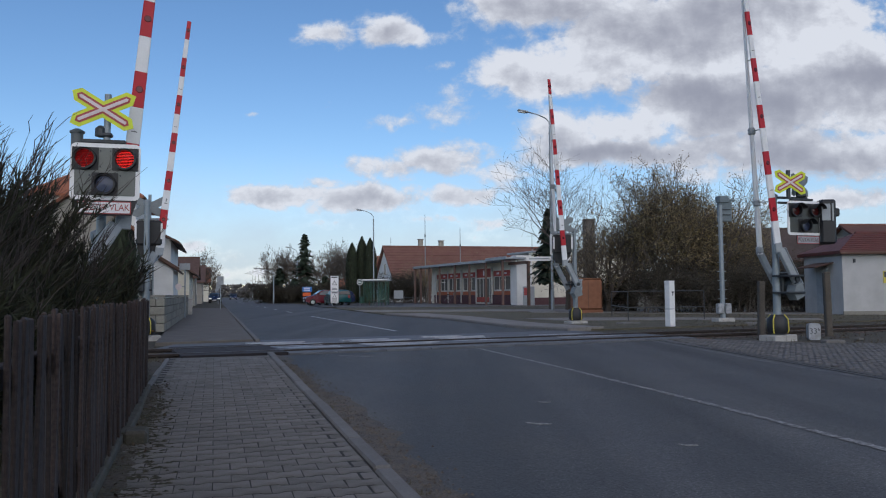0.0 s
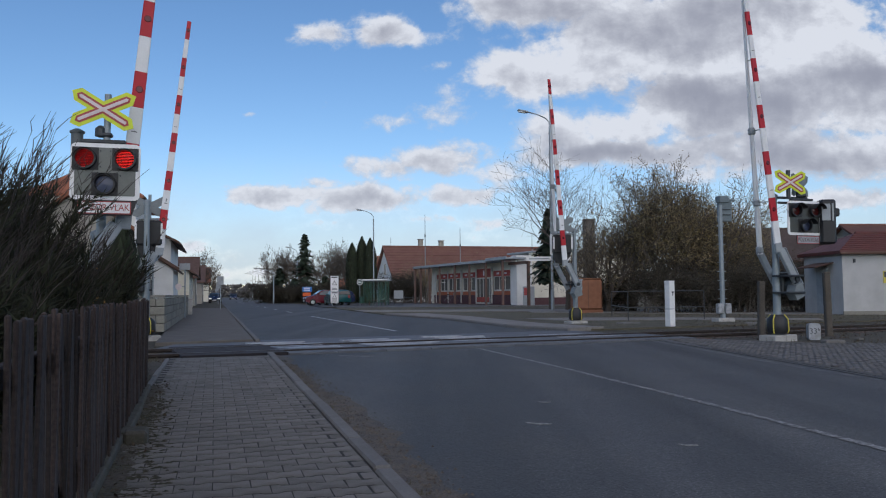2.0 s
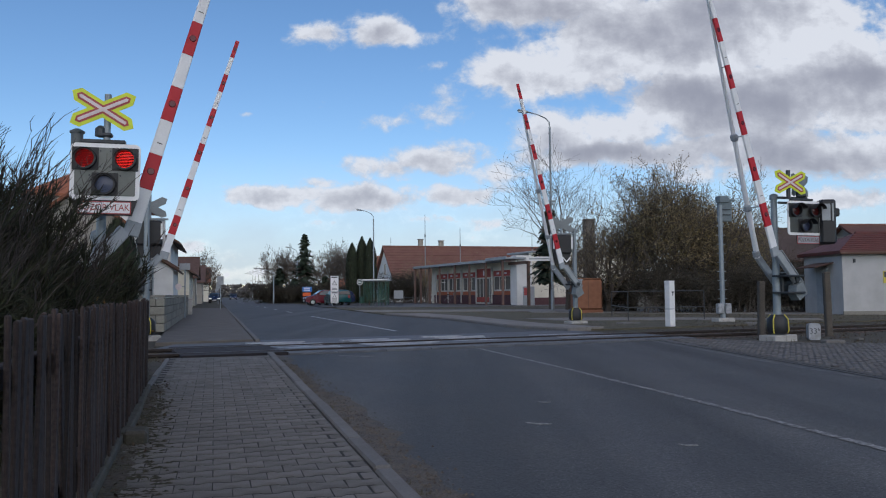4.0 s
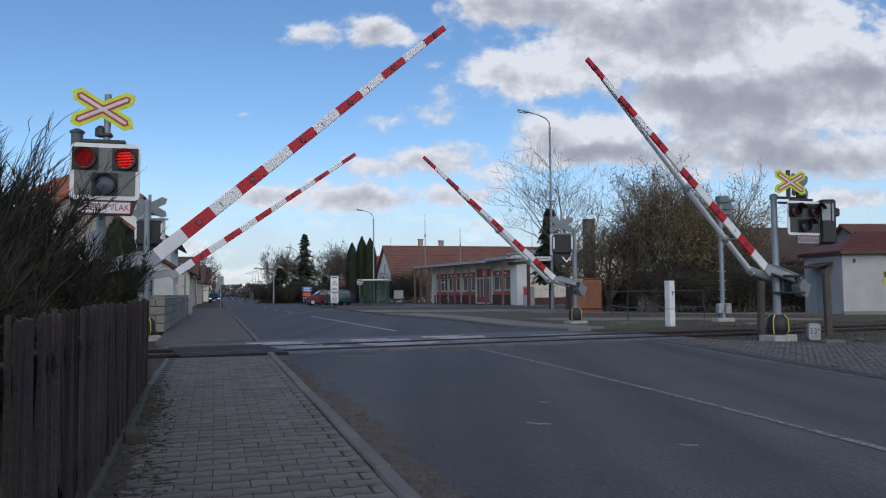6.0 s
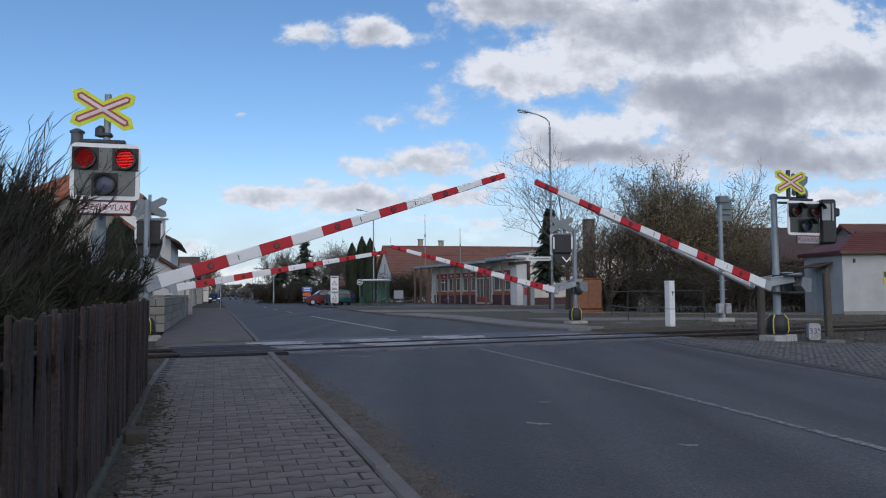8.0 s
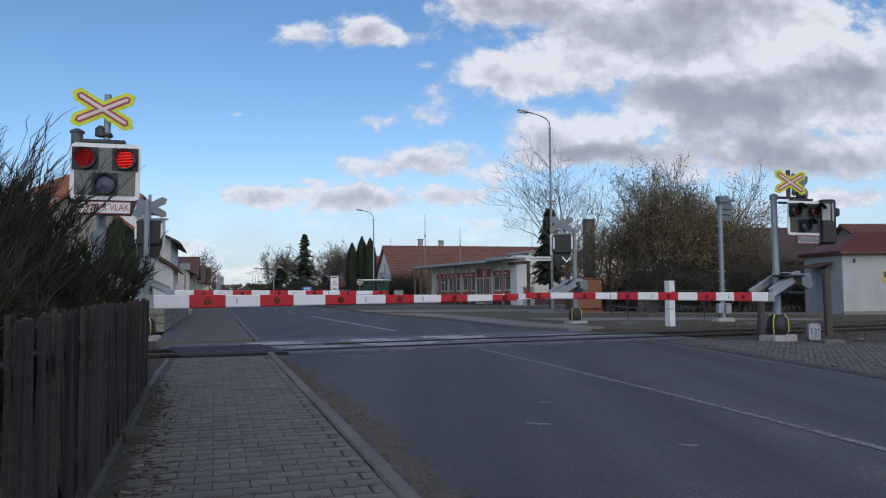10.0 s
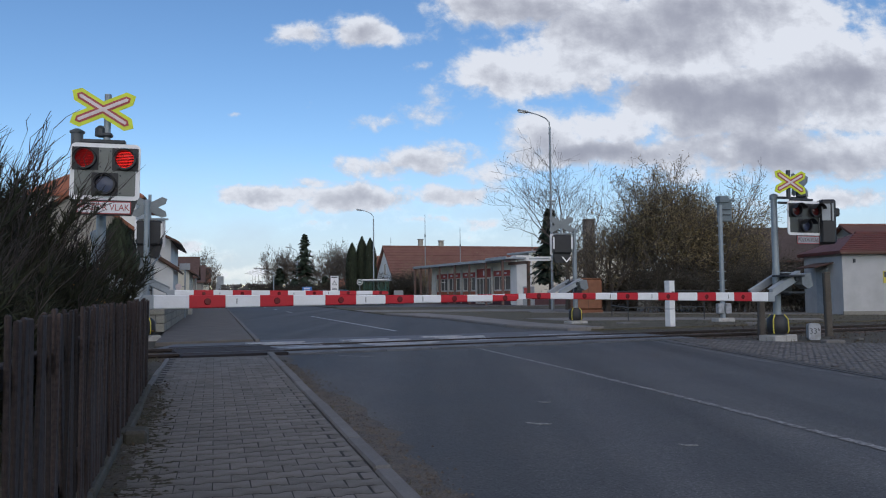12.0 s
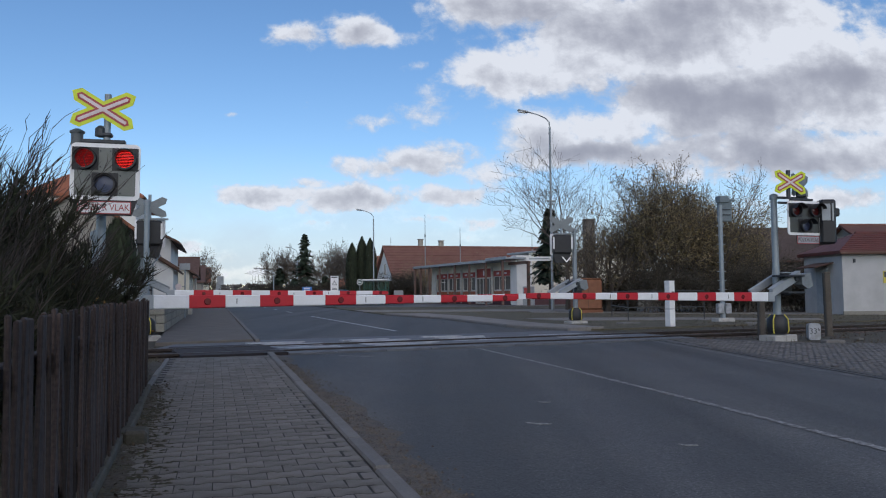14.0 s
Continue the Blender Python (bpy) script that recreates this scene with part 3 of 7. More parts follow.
marks = setting("road_marks", Build().box((0, 0, -0.064), (0.1, 0.1, 0.004)), ROAD_PAINT, "worn white road markings", "road marking", pose(0.65, 15, 0))
cpts = [(3.6, 1.0), (2.84, 5.24), (2.3, 7.96), (1.64, 10.95), (0.65, 14.99)]
rl_ = random.Random(41)
for p, q in zip(cpts, cpts[1:]):                # chipped paint: short scraps of uneven width with gaps
    b = Build()
    p, q = Vector(p), Vector(q)
    n_ = round((q - p).length / 0.03)
    for k in range(n_):
        if rl_.random() < 0.10:
            continue
        off = Vector((rl_.gauss(0, 0.003), 0))
        stripe(b, p.lerp(q, k / n_) + off, p.lerp(q, (k + rl_.uniform(0.8, 1.05)) / n_) + off, 0.085 * rl_.uniform(0.7, 1.1))
    part("line", b, ROAD_PAINT, marks, at=pose(-0.65, -15, 0), solid=False)
for p, q in [((-1.34, 22.34), (-3.34, 28.79)), ((-3.34, 28.79), (-6.31, 38.27))] + [((-6.31 - 0.3 * (8 + 9 * k), 38.27 + 8 + 9 * k), (-6.31 - 0.3 * (11 + 9 * k), 38.27 + 11 + 9 * k)) for k in range(8)]:
    b = Build()
    stripe(b, p, q, 0.13)
    part("line", b, FRESH_PAINT, marks, at=pose(-0.65, -15, 0), solid=False)
for p, q in [((5.03, 9.2), (4.8, 11.2)), ((4.8, 11.2), (4.6, 14.4)), ((4.6, 14.4), (4.25, 19.4))]:
    b = Build()
    stripe(b, (p[0] - 0.1, p[1]), (q[0] - 0.1, q[1]), 0.1)
    part("edge_line", b, EDGE_PAINT, marks, at=pose(-0.65, -15, 0), solid=False)
for x, y, a, w in ((0.775, 6.747, 0.16, 0.05), (1.718, 5.752, 0.10, 0.04), (0.984, 8.05, 0.10, 0.04), (-1.55, 14.2, 0.5, 0.05)):
    b = Build().prism([(a * math.cos(q * 0.7) * (0.7 + 0.3 * math.sin(q * 2.3)), w * math.sin(q * 0.7) * (0.7 + 0.3 * math.cos(q * 1.7))) for q in range(9)], -0.0599, -0.0555)
    part("fleck", b, ROAD_PAINT, marks, at=pose(x - 0.65, y - 15, 0, 0, 0, -20))
for k in range(7):                              # broken line across the far lane
    x, y = -13.5 - 1.2 * k, 66 + 0.5 * k + 6
    b = Build()
    stripe(b, (x, y), (x - 0.6, y + 0.2), 0.25)
    part("dash", b, ROAD_PAINT, marks, at=pose(-0.65, -15, 0), solid=False)

# ================= the rails and the crossing =================
track = setting("railway_track", Build().box((6, 0.75, -0.12), (60, 2.6, 0.08)), SOIL, "single rusty railway track in dark ballast", "railway", TRACK)
for y in (0.0, 1.5):
    r = Build().prism([(-0.036, 0.0), (0.036, 0.0), (0.036, -0.04), (0.012, -0.06), (0.012, -0.12), (-0.012, -0.12), (-0.012, -0.06), (-0.036, -0.04)], -24, 36)
    rm = Matrix.Translation((0, y, 0.0)) @ Matrix(((0, 0, 1, 0), (1, 0, 0, 0), (0, 1, 0, 0), (0, 0, 0, 1)))
    rail = part("rail", r, RUST, track, at=rm)
    part("rail_head", Build().box((0, 0.002, 6), (0.05, 0.004, 60)), RAIL_TOP, rail)
sl = Build().box((0, 0.75, -0.12), (0.24, 2.5, 0.1), 0.015).mesh("sleeper")
for i in range(-32, 46):
    x = i * 0.62
    if -1.9 < x < 9.5:
        continue
    part("sleeper", sl, BROWN, track, at=pose(x, 0, random.uniform(-0.01, 0.01)))
bl = Build()
rb = random.Random(3)
for i in range(5200):
    x, y = rb.uniform(-14, 30), rb.gauss(0.75, 1.0)
    if -1.8 < x < 9.4:
        continue
    r = rb.uniform(0.02, 0.045)
    z = -0.09
    bl.add([(x - r, y - r * 0.4, z), (x + r, y - r, z), (x + r * 0.3, y + r, z), (x + rb.uniform(-r, r) * 0.4, y, z + r * 1.3)], [(0, 1, 3), (1, 2, 3), (2, 0, 3)])
setting("ballast", bl, mat("ballast_stone", (0.07, 0.055, 0.044), 0.95, vary=0.3, rand=0.4), "dark brown crushed stone ballast", "gravel", TRACK, solid=False, kind="stuff")

deck = setting("crossing_deck", Build().box((3.7, 0.75, -0.11), (11.0, 3.2, 0.08)), RUBBER, "dark rubber and worn asphalt level crossing deck", "crossing", TRACK)
for k in range(12):
    x = -1.65 + k * 0.93
    on_foot = k < 2
    for y0, w in ((-0.34, 0.52), (0.74, 1.34), (1.86, 0.55)):
        m_ = RUBBER if on_foot else DECK_ASPHALT
        part("deck_panel", Build().box((x + 0.46, y0, -0.055 + (0.02 if on_foot else 0)), (0.915, w, 0.06), 0.006), m_, deck, at=pose(0, 0, random.uniform(-0.003, 0.003)))
ap = Build().prism([(-2.0, 2.15), (9.3, 2.15), (9.3, 4.4), (-1.2, 4.4)], -0.08, -0.052)
part("deck_apron", ap, DECK_ASPHALT, deck)
# pale strips: glints of the polished deck painted as colour
for x0, x1, y0, y1 in ((0.3, 1.75, 0.3, 3.0), (2.3, 4.0, 0.6, 2.9), (4.4, 6.0, 1.1, 3.2), (7.0, 8.6, 1.0, 2.6)):
    y = y0
    while y < y1:
        w = random.uniform(0.07, 0.17)
        a, b = x0 - (y - y0) * 0.1 + random.uniform(-0.12, 0.25), x1 - (y - y0) * 0.1 + random.uniform(-0.5, 0.12)
        q = Build().prism([(a, y), (b, y + 0.01), (b - 0.08, y + w), (a - 0.05, y + w)], -0.05, -0.0195)
        part("polished_strip", q, SHEEN_PALE, deck, "pale strip of the crossing surface, polished sheen put into its colour")
        y += w + random.uniform(0.1, 0.4)

# ================= pavement of I-shaped pavers =================
bed = setting("pavement", Build().box((-0.93, 6.0, -0.0514), (1.62, 16.8, 0.1)), JOINT, "grey interlocking concrete block pavement", "pavement", ROAD)


def paver_poly(x0=-0.1, x1=0.1, a=0.011, d=0.165, gap=0.006):
    h = d / 2 - 0.0085
    xs = [x0 + gap / 2, -0.062, -0.036, 0.036, 0.062, x1 - gap / 2]
    ys = [h + a, h + a, h - a, h - a, h + a, h + a]
    keep = [(x, y) for x, y in zip(xs, ys) if x0 < x < x1]
    return keep + [(x, -y) for x, y in reversed(keep)]


def paver_mesh(poly):
    n = len(poly)
    inn = [(x * 0.99, y * 0.988) for x, y in poly]
    b = Build()
    b.v = [(x, y, -0.05) for x, y in poly] + [(x, y, -0.0015) for x, y in poly] + [(x, y, 0.0) for x, y in inn]
    b.f = [(i, (i + 1) % n, n + (i + 1) % n, n + i) for i in range(n)] + [(n + i, n + (i + 1) % n, 2 * n + (i + 1) % n, 2 * n + i) for i in range(n)] + [tuple(range(2 * n, 3 * n))]
    return b


pv = paver_mesh(paver_poly())
pme = pv.mesh("paver")
rest = Build()
rp = random.Random(11)
count = 0
for j in range(0, 100):
    y = -1.9 + j * 0.165
    if y > 14.4 + 0.0:
        break
    for i in range(8):
        x = -0.222 - i * 0.2 - (0.1 if j % 2 else 0.0)
        if x < -1.66:
            continue
        m_ = pose(x + rp.uniform(-0.002, 0.002), y + rp.uniform(-0.002, 0.002), abs(rp.gauss(0, 0.0013)), rp.gauss(0, 0.22), rp.gauss(0, 0.22), rp.gauss(0, 0.6))
        if 2.6 < y < 9.4 and count < 300:
            part("paver", pme, PAVER, bed, at=m_)
            count += 1
        else:
            rest.add(pv.v, pv.f, m_)
half = Build().box((0, 0, -0.026), (0.09, 0.152, 0.05), 0.006)
for j in range(0, 98):
    y = -1.9 + j * 0.165
    for x in ((-0.167,) if j % 2 else ()) + ((-1.67,) if not j % 2 else ()):
        rest.add(half.v, half.f, pose(x, y, abs(rp.gauss(0, 0.0013)), 0, 0, rp.gauss(0, 0.6)))
rp_ob = part("pavers", rest, PAVER, bed, "joined grey concrete pavers", solid=False)
tagged(rp_ob, kind="stuff")
# edging strip on the fence side
ed = Build().box((0, 0.5, -0.05), (0.06, 0.985, 0.16), 0.008).mesh("edging_stone")
edging = setting("edging", Build().box((0, 9.5, -0.14), (0.05, 5, 0.06)), KERB, "narrow concrete edging of the pavement", "kerb", ROAD @ pose(-1.73, 2, 0))
for i in range(7, 12):
    part("edging_stone", ed, KERB, edging, at=pose(random.uniform(-0.008, 0.008), i, random.uniform(-0.004, 0.012)))
# soil and moss that have crept over the blocks along the fence, thinning out in patches
sb = Build()
for i in range(161):
    y = 2.0 + i * 0.05
    w = 0.16 + 0.08 * noise.noise((y * 1.3, 2.2, 0)) + 0.10 * noise.noise((y * 5.0, 1.2, 0)) + 0.12 * max(0, 1 - abs(y - 5.0) / 1.8)
    sb.v += [(-1.80, y, 0.022), (-1.70 + w * 0.4, y, 0.012 + 0.02 * noise.noise((y * 7, 7, 0))), (-1.70 + w, y, -0.006)]
    if i:
        k = 3 * i
        sb.f += [(k - 3, k - 2, k + 1, k), (k - 2, k - 1, k + 2, k + 1)]
setting("soil_strip", sb, SOIL, "dark soil and moss along the foot of the fence", "dirt", ROAD, solid=False)
mo = Build()
rm_ = random.Random(31)
for _ in range(1500):                            # moss cushions in the joints, densest by the fence
    y = rm_.uniform(2.6, 8.8)
    x = -1.66 + abs(rm_.gauss(0, 0.20 if y < 6.4 else 0.12))
    if noise.noise((x * 3.0, y * 1.6, 4.0)) < -0.12:
        continue
    a, b_ = rm_.uniform(0.01, 0.045), rm_.uniform(0.006, 0.022)
    n_ = 9
    ring = [(x + a * math.cos(q * 2 * math.pi / n_) * rm_.uniform(0.7, 1.2), y + b_ * math.sin(q * 2 * math.pi / n_) * rm_.uniform(0.7, 1.2), 0.0) for q in range(n_)]
    mo.add(ring + [(x, y, rm_.uniform(0.004, 0.010))], [(q, (q + 1) % n_, n_) for q in range(n_)])
setting("moss_cushions", mo, MOSS, "low dark moss cushions growing over the paving joints", "moss", ROAD, solid=False, kind="stuff")

# flush edging between the lane and the setts
line_ = [(5.56, 3.0), (5.36, 9.7), (4.99, 15.2), (4.70, 19.0)]
edge_strip = setting("apron_edging", Build().box((5.2, 12, -0.1), (0.05, 0.5, 0.05)), KERB, "flush concrete edging of the sett apron", "kerb")
for (x0, y0), (x1, y1) in zip(line_, line_[1:]):
    n_ = round(math.hypot(x1 - x0, y1 - y0) / 0.5)
    for i in range(n_):
        f = (i + 0.5) / n_
        part("edging_stone", Build().box((0, 0, -0.092), (0.09, 0.49, 0.09), 0.01), COBBLE, edge_strip, at=pose(x0 + (x1 - x0) * f, y0 + (y1 - y0) * f, random.uniform(-0.003, 0.003), 0, 0, math.degrees(math.atan2(y1 - y0, x1 - x0)) - 90))
# stone setts of the apron beside the road
sett = Build().box((0, 0, -0.04), (0.094, 0.094, 0.09), 0.012)
sme = sett.mesh("sett")
setts = setting("sett_bed", Build().prism([(5.4, 3.5), (11.5, 3.5), (11.5, 14.2), (7.9, 15.9), (5.2, 18.6), (5.0, 15.2), (5.36, 9.7)], -0.075, -0.040), SAND, "sandy joints under the stone setts", "pavement")
srest = Build()
rs_ = random.Random(23)
ns_ = 0
for j in range(142):
    y = 4.0 + 0.1 * j
    for i in range(64):
        xe = 5.42 - (y - 9.7) * 0.063
        x = xe + 0.09 + 0.1 * i + (0.05 if j % 2 else 0)
        lim = 11.4 if y < 14 else 11.4 - (y - 14) * 1.55
        if x > lim or (y > 15.9 and x > 7.2 - (y - 15.9) * 0.7):
            break
        m_ = pose(x + rs_.uniform(-0.006, 0.006), y + rs_.uniform(-0.006, 0.006), -0.034 + rs_.gauss(0, 0.004), rs_.gauss(0, 2), rs_.gauss(0, 2), rs_.gauss(0, 3))
        if 9.6 < y < 12.8 and i < 13 and ns_ < 300:
            part("sett", sme, COBBLE, setts, at=m_)
            ns_ += 1
        else:
            srest.add(sett.v, sett.f, m_)
tagged(part("sett_field", srest, COBBLE, setts, "joined grey stone setts", solid=False), kind="stuff")

# ================= fence =================


def fence():
    f = thing("picket_fence", pose(-0.525, 0, 0, 0, 0, 17.17), "dark brown stained wooden picket fence along the pavement", "fence")
    rf = random.Random(5)
    y, i = -0.6, 0
    ms = [Build().box((0, 0, 0.5), (0.016, w, 0.92), 0.005).mesh("picket") for w in (0.044, 0.05, 0.056)]
    while y < 9.27:
        part("picket", ms[rf.randrange(3)], FENCE, f, at=pose(rf.uniform(-0.012, 0.012), y, 0.0 + rf.uniform(-0.015, 0.015) + 0.004 * y, rf.gauss(0, 0.5), rf.gauss(0, 0.7), rf.gauss(0, 6)))
        y += rf.uniform(0.070, 0.084)
        i += 1
    for z in (0.25, 0.8):
        part("rail", Build().box((-0.035, 4.5, z), (0.045, 10.4, 0.07), 0.006), FENCE, f)
    pm = Build().box((-0.09, 0, 0.45), (0.08, 0.08, 0.98), 0.008).mesh("post")
    for y in (-0.4, 1.9, 4.3, 6.4, 9.1):
        part("post", pm, FENCE, f, at=pose(0, y, 0))
    base = mat("weathered_base_concrete", (0.075, 0.068, 0.056), 0.92, vary=0.3, scale=5, fine=50, bump=0.6, second=(0.04, 0.042, 0.022), mix=0.95)
    for y0, y1, out in ((-0.6, 2.1, 0.028), (2.1, 4.25, 0.024), (4.25, 6.0, 0.03), (6.0, 7.75, 0.06), (7.75, 9.3, 0.05)):
        part("base_slab", Build().box((out - 0.06, (y0 + y1) / 2, -0.02), (0.12, y1 - y0 - 0.01, 0.17), 0.012), base, f, "low weathered concrete base slab")
    part("base_block", Build().box((0.11, 6.0, -0.01), (0.16, 0.24, 0.2), 0.02), base, f, "mossy concrete block at the foot of a fence post")
    return f


fence()

# ================= barriers and signals =================
S0, TIP, DROP = 1.317, 6.81, -0.377          # metres from the axle: first red, tip; the bar hangs below the axle


def taper(x):
    return 0.19 - (0.19 - 0.095) * (x - 0.69) / (TIP - 0.69)


def bar(b, x0, x1, t, grow=0.0):
    h0, h1 = taper(x0) / 2 + grow, taper(x1) / 2 + grow
    c = 0.012
    ring = []
    for x, h in ((x0, h0), (x1, h1)):
        ring.append([(x, -t + c, -h + DROP), (x, t - c, -h + DROP), (x, t, -h + c + DROP), (x, t, h - c + DROP), (x, t - c, h + DROP), (x, -t + c, h + DROP), (x, -t, h - c + DROP), (x, -t, -h + c + DROP)])
    vs = ring[0] + ring[1]
    b.add(vs, [(i, (i + 1) % 8, 8 + (i + 1) % 8, 8 + i) for i in range(8)] + [tuple(range(7, -1, -1)), tuple(range(8, 16))])
    return b


def barrier(at, axle, label, brace, pole_top, pole_dx, pole_dy, side):
    """A half barrier; local x runs along the lowered boom, the axle is at the given height. side: -1 where the boom hangs on the -y side."""
    t = thing("level_crossing_barrier", at, label, "barrier", "barriers of the level crossing")
    part("footing", Build().box((pole_dx - 0.17, pole_dy, -0.045), (0.33, 0.46, 0.22), 0.02).box((pole_dx + 0.17, pole_dy, -0.05), (0.33, 0.46, 0.22), 0.02), CONCRETE, t, "pale concrete footing")
    bc = part("base_cover", Build().tube([(pole_dx, pole_dy, 0.09), (pole_dx, pole_dy, 0.16), (pole_dx, pole_dy, 0.40), (pole_dx, pole_dy, 0.5)], [0.2, 0.235, 0.225, 0.14], 14), BLACK, t, "black rubber cover with yellow bands", smooth=True)
    for a in (20, 110, 200, 255, 290):
        ca, sa_ = math.cos(radians(a)), math.sin(radians(a))
        part("band", Build().tube([(pole_dx + 0.205 * ca, pole_dy + 0.205 * sa_, 0.1), (pole_dx + 0.237 * ca, pole_dy + 0.237 * sa_, 0.17), (pole_dx + 0.227 * ca, pole_dy + 0.227 * sa_, 0.4), (pole_dx + 0.145 * ca, pole_dy + 0.145 * sa_, 0.5)], 0.014, 6), YELLOW, bc)
    part("pole", Build().tube([(pole_dx, pole_dy, 0.1), (pole_dx, pole_dy, 1.0), (pole_dx, pole_dy, 1.6), (pole_dx, pole_dy, pole_top)], [0.085, 0.082, 0.072, 0.066], 14), GALV, t, smooth=True)
    part("pole_cap", Build().tube([(pole_dx, pole_dy, pole_top - 0.1), (pole_dx, pole_dy, pole_top), (pole_dx, pole_dy, pole_top + 0.03)], [0.088, 0.088, 0.03], 14), GALV, t, smooth=True)
    bx0 = pole_dx * 0.5 - 0.16
    db = part("drive_box", Build().box((bx0, pole_dy * 1.2, axle - 0.10), (0.30, 0.26, 0.48), 0.03), DARKSTEEL, t, "dark drive housing behind the arm")
    part("lid", Build().box((bx0, pole_dy * 1.2, axle + 0.155), (0.34, 0.3, 0.03), 0.01), GREYPAINT, db)
    part("cover_plate", Build().box((bx0 - 0.02, pole_dy * 1.2 + side * 0.14, axle - 0.02), (0.2, 0.02, 0.36), 0.006), GREYPAINT, db, "grey cover plate")
    for z in (-0.22, 0.12):
        part("bolt", Build().tube([(bx0, pole_dy * 1.2 + side * 0.12, axle + z), (bx0, pole_dy * 1.2 + side * 0.15, axle + z)], 0.02, 8), DARKSTEEL, db)
    for z in (axle - 0.28, axle + 0.08):
        part("clamp", Build().box((pole_dx * 0.5, pole_dy * 0.5, z), (abs(pole_dx) + 0.26, max(0.2, abs(pole_dy)), 0.045), 0.01), DARKSTEEL, t)
    boom = part("boom", bar(Build(), 0.70, TIP - 0.03, 0.013, -0.014), GREYPAINT, t, "white aluminium boom with red stripes", at=pose(0, side * 0.16, axle))
    ay = side * 0.02
    lean = math.degrees(math.atan2(0.33, 0.70))
    arm = part("arm", Build().box((0.29, 0, 0), (0.96, 0.10, 0.17), 0.015, pose(0, ay, 0.03, 0, lean, 0)), GREYPAINT, boom, "grey box-section steel arm")
    part("arm_flange", Build().box((0.29, 0, 0.09), (0.94, 0.15, 0.018), 0.004, pose(0, ay, 0.03, 0, lean, 0)), GREYPAINT, arm)
    part("end_clamp", Build().box((0.745, 0, DROP), (0.2, 0.075, 0.2), 0.012), GREYPAINT, arm, "grey clamp round the end of the boom")
    part("pivot", Build().tube([(0.0, ay - 0.09, 0.02), (0.0, ay + 0.09, 0.02)], 0.06, 14), DARKSTEEL, arm)
    part("counterweight", Build().prism([(-0.08, 0.10), (-0.36, 0.15), (-0.43, -0.13), (-0.28, -0.20), (-0.10, -0.11)], -0.11, 0.11, YX), DULLGREY, boom, "grey trapezoid counterweight")
    part("weight_link", Build().box((-0.13, 0, 0.02), (0.26, 0.07, 0.1), 0.012), DARKSTEEL, boom)
    part("stripe", bar(Build(), 0.69, S0 - 0.003, 0.0262, 0.003), WHITE, boom)
    for k in range(11):
        x0 = S0 + 0.5 * k
        part("stripe", bar(Build(), x0, min(x0 + 0.497, TIP), 0.0262, 0.003), RED if k % 2 == 0 else WHITE, boom, "red stripe" if k % 2 == 0 else "white stripe")
        if k % 2 == 0:
            xm = x0 + 0.25
            for s in (-1, 1):
                part("reflector", Build().tube([(xm, s * 0.025, DROP), (xm, s * 0.036, DROP)], [0.05, 0.042], 14), REFLECT, boom, "round red reflector")
        elif k in (1, 5, 7):
            for s in (-1, 1):
                part("seam", Build().box((x0 + 0.16, s * 0.0275, DROP), (0.012, 0.003, 0.075), 0.0), DARKSTEEL, boom)
    if brace:
        def aside(x):
            return -0.56 * (1 - (x - 0.12) / 6.9)
        part("brace", Build().tube([(0.62, aside(0.62), DROP + 0.02), (3.0, aside(3.0), DROP + 0.01), (6.3, aside(6.3), DROP)], [0.062, 0.05, 0.026], 8), WHITE, boom, "white stiffening tube beside the boom", smooth=True)
        for x in (1.75, 3.3, 4.8):
            part("strut", Build().tube([(x, aside(x), DROP), (x, 0, DROP)], 0.014, 6), GREYPAINT, boom)
        for x in (0.72, 1.75, 3.3):
            part("brace_collar", Build().box((x, aside(x), DROP + 0.01), (0.17, 0.15, 0.15), 0.04), GREYPAINT, boom, "grey collar on the stiffening tube")
        part("brace_arm", Build().box((0.29, 0, 0), (0.96, 0.08, 0.16), 0.012, pose(0, -0.60, 0.03, 0, lean, 0)), GREYPAINT, boom, "second grey arm behind the pole")
        part("axle", Build().tube([(0, -0.64, 0.02), (0, ay, 0.02)], 0.035, 10), DARKSTEEL, boom)
    return t, boom


PSI_A, PSI_B, PSI_C, PSI_D = 29.5, 28.7, 28.8, 26.3
ba = barrier(pose(-4.676, 10.514, 0, 0, 0, PSI_A) @ pose(0, 0.16, 0), 1.325, "near half barrier with red and white boom beside the fence", False, 1.9, 0.16, 0.12, -1)
bb = barrier(pose(-7.582, 20.062, 0, 0, 0, PSI_B) @ pose(0, -0.16, 0), 1.46, "half barrier with red and white boom by a grey wall", False, 3.4, 0.12, -0.1, 1)
bc_ = barrier(pose(4.391, 26.587, 0, 0, 0, PSI_C + 180) @ pose(0, -0.16, 0), 1.28, "half barrier with red and white boom on the grass verge", True, 3.15, -0.16, -0.1, 1)
bd = barrier(pose(7.589, 17.349, 0, 0, 0, PSI_D + 180) @ pose(0, 0.16, 0), 1.25, "half barrier with red and white boom by the cobbled apron", True, 3.1, 0.27, -0.42, -1)
# angles over the level: open, then at 5.5, 6, 6.5, 7, 7.5 and 8 s, then shut
BOOMS = [(ba, 1.325, -1, (84.3, 46.5, 40.4, 34.4, 28.6, 23.1, 17.8, -0.1)), (bb, 1.46, 1, (83.4, 41.9, 34.8, 28.0, 21.6, 15.5, 9.8, -0.2)),
         (bc_, 1.28, 1, (85.0, 44.3, 37.3, 30.7, 24.4, 18.3, 12.6, 0.0)), (bd, 1.25, -1, (82.0, 46.9, 40.9, 34.9, 29.2, 23.5, 18.2, 0.8))]


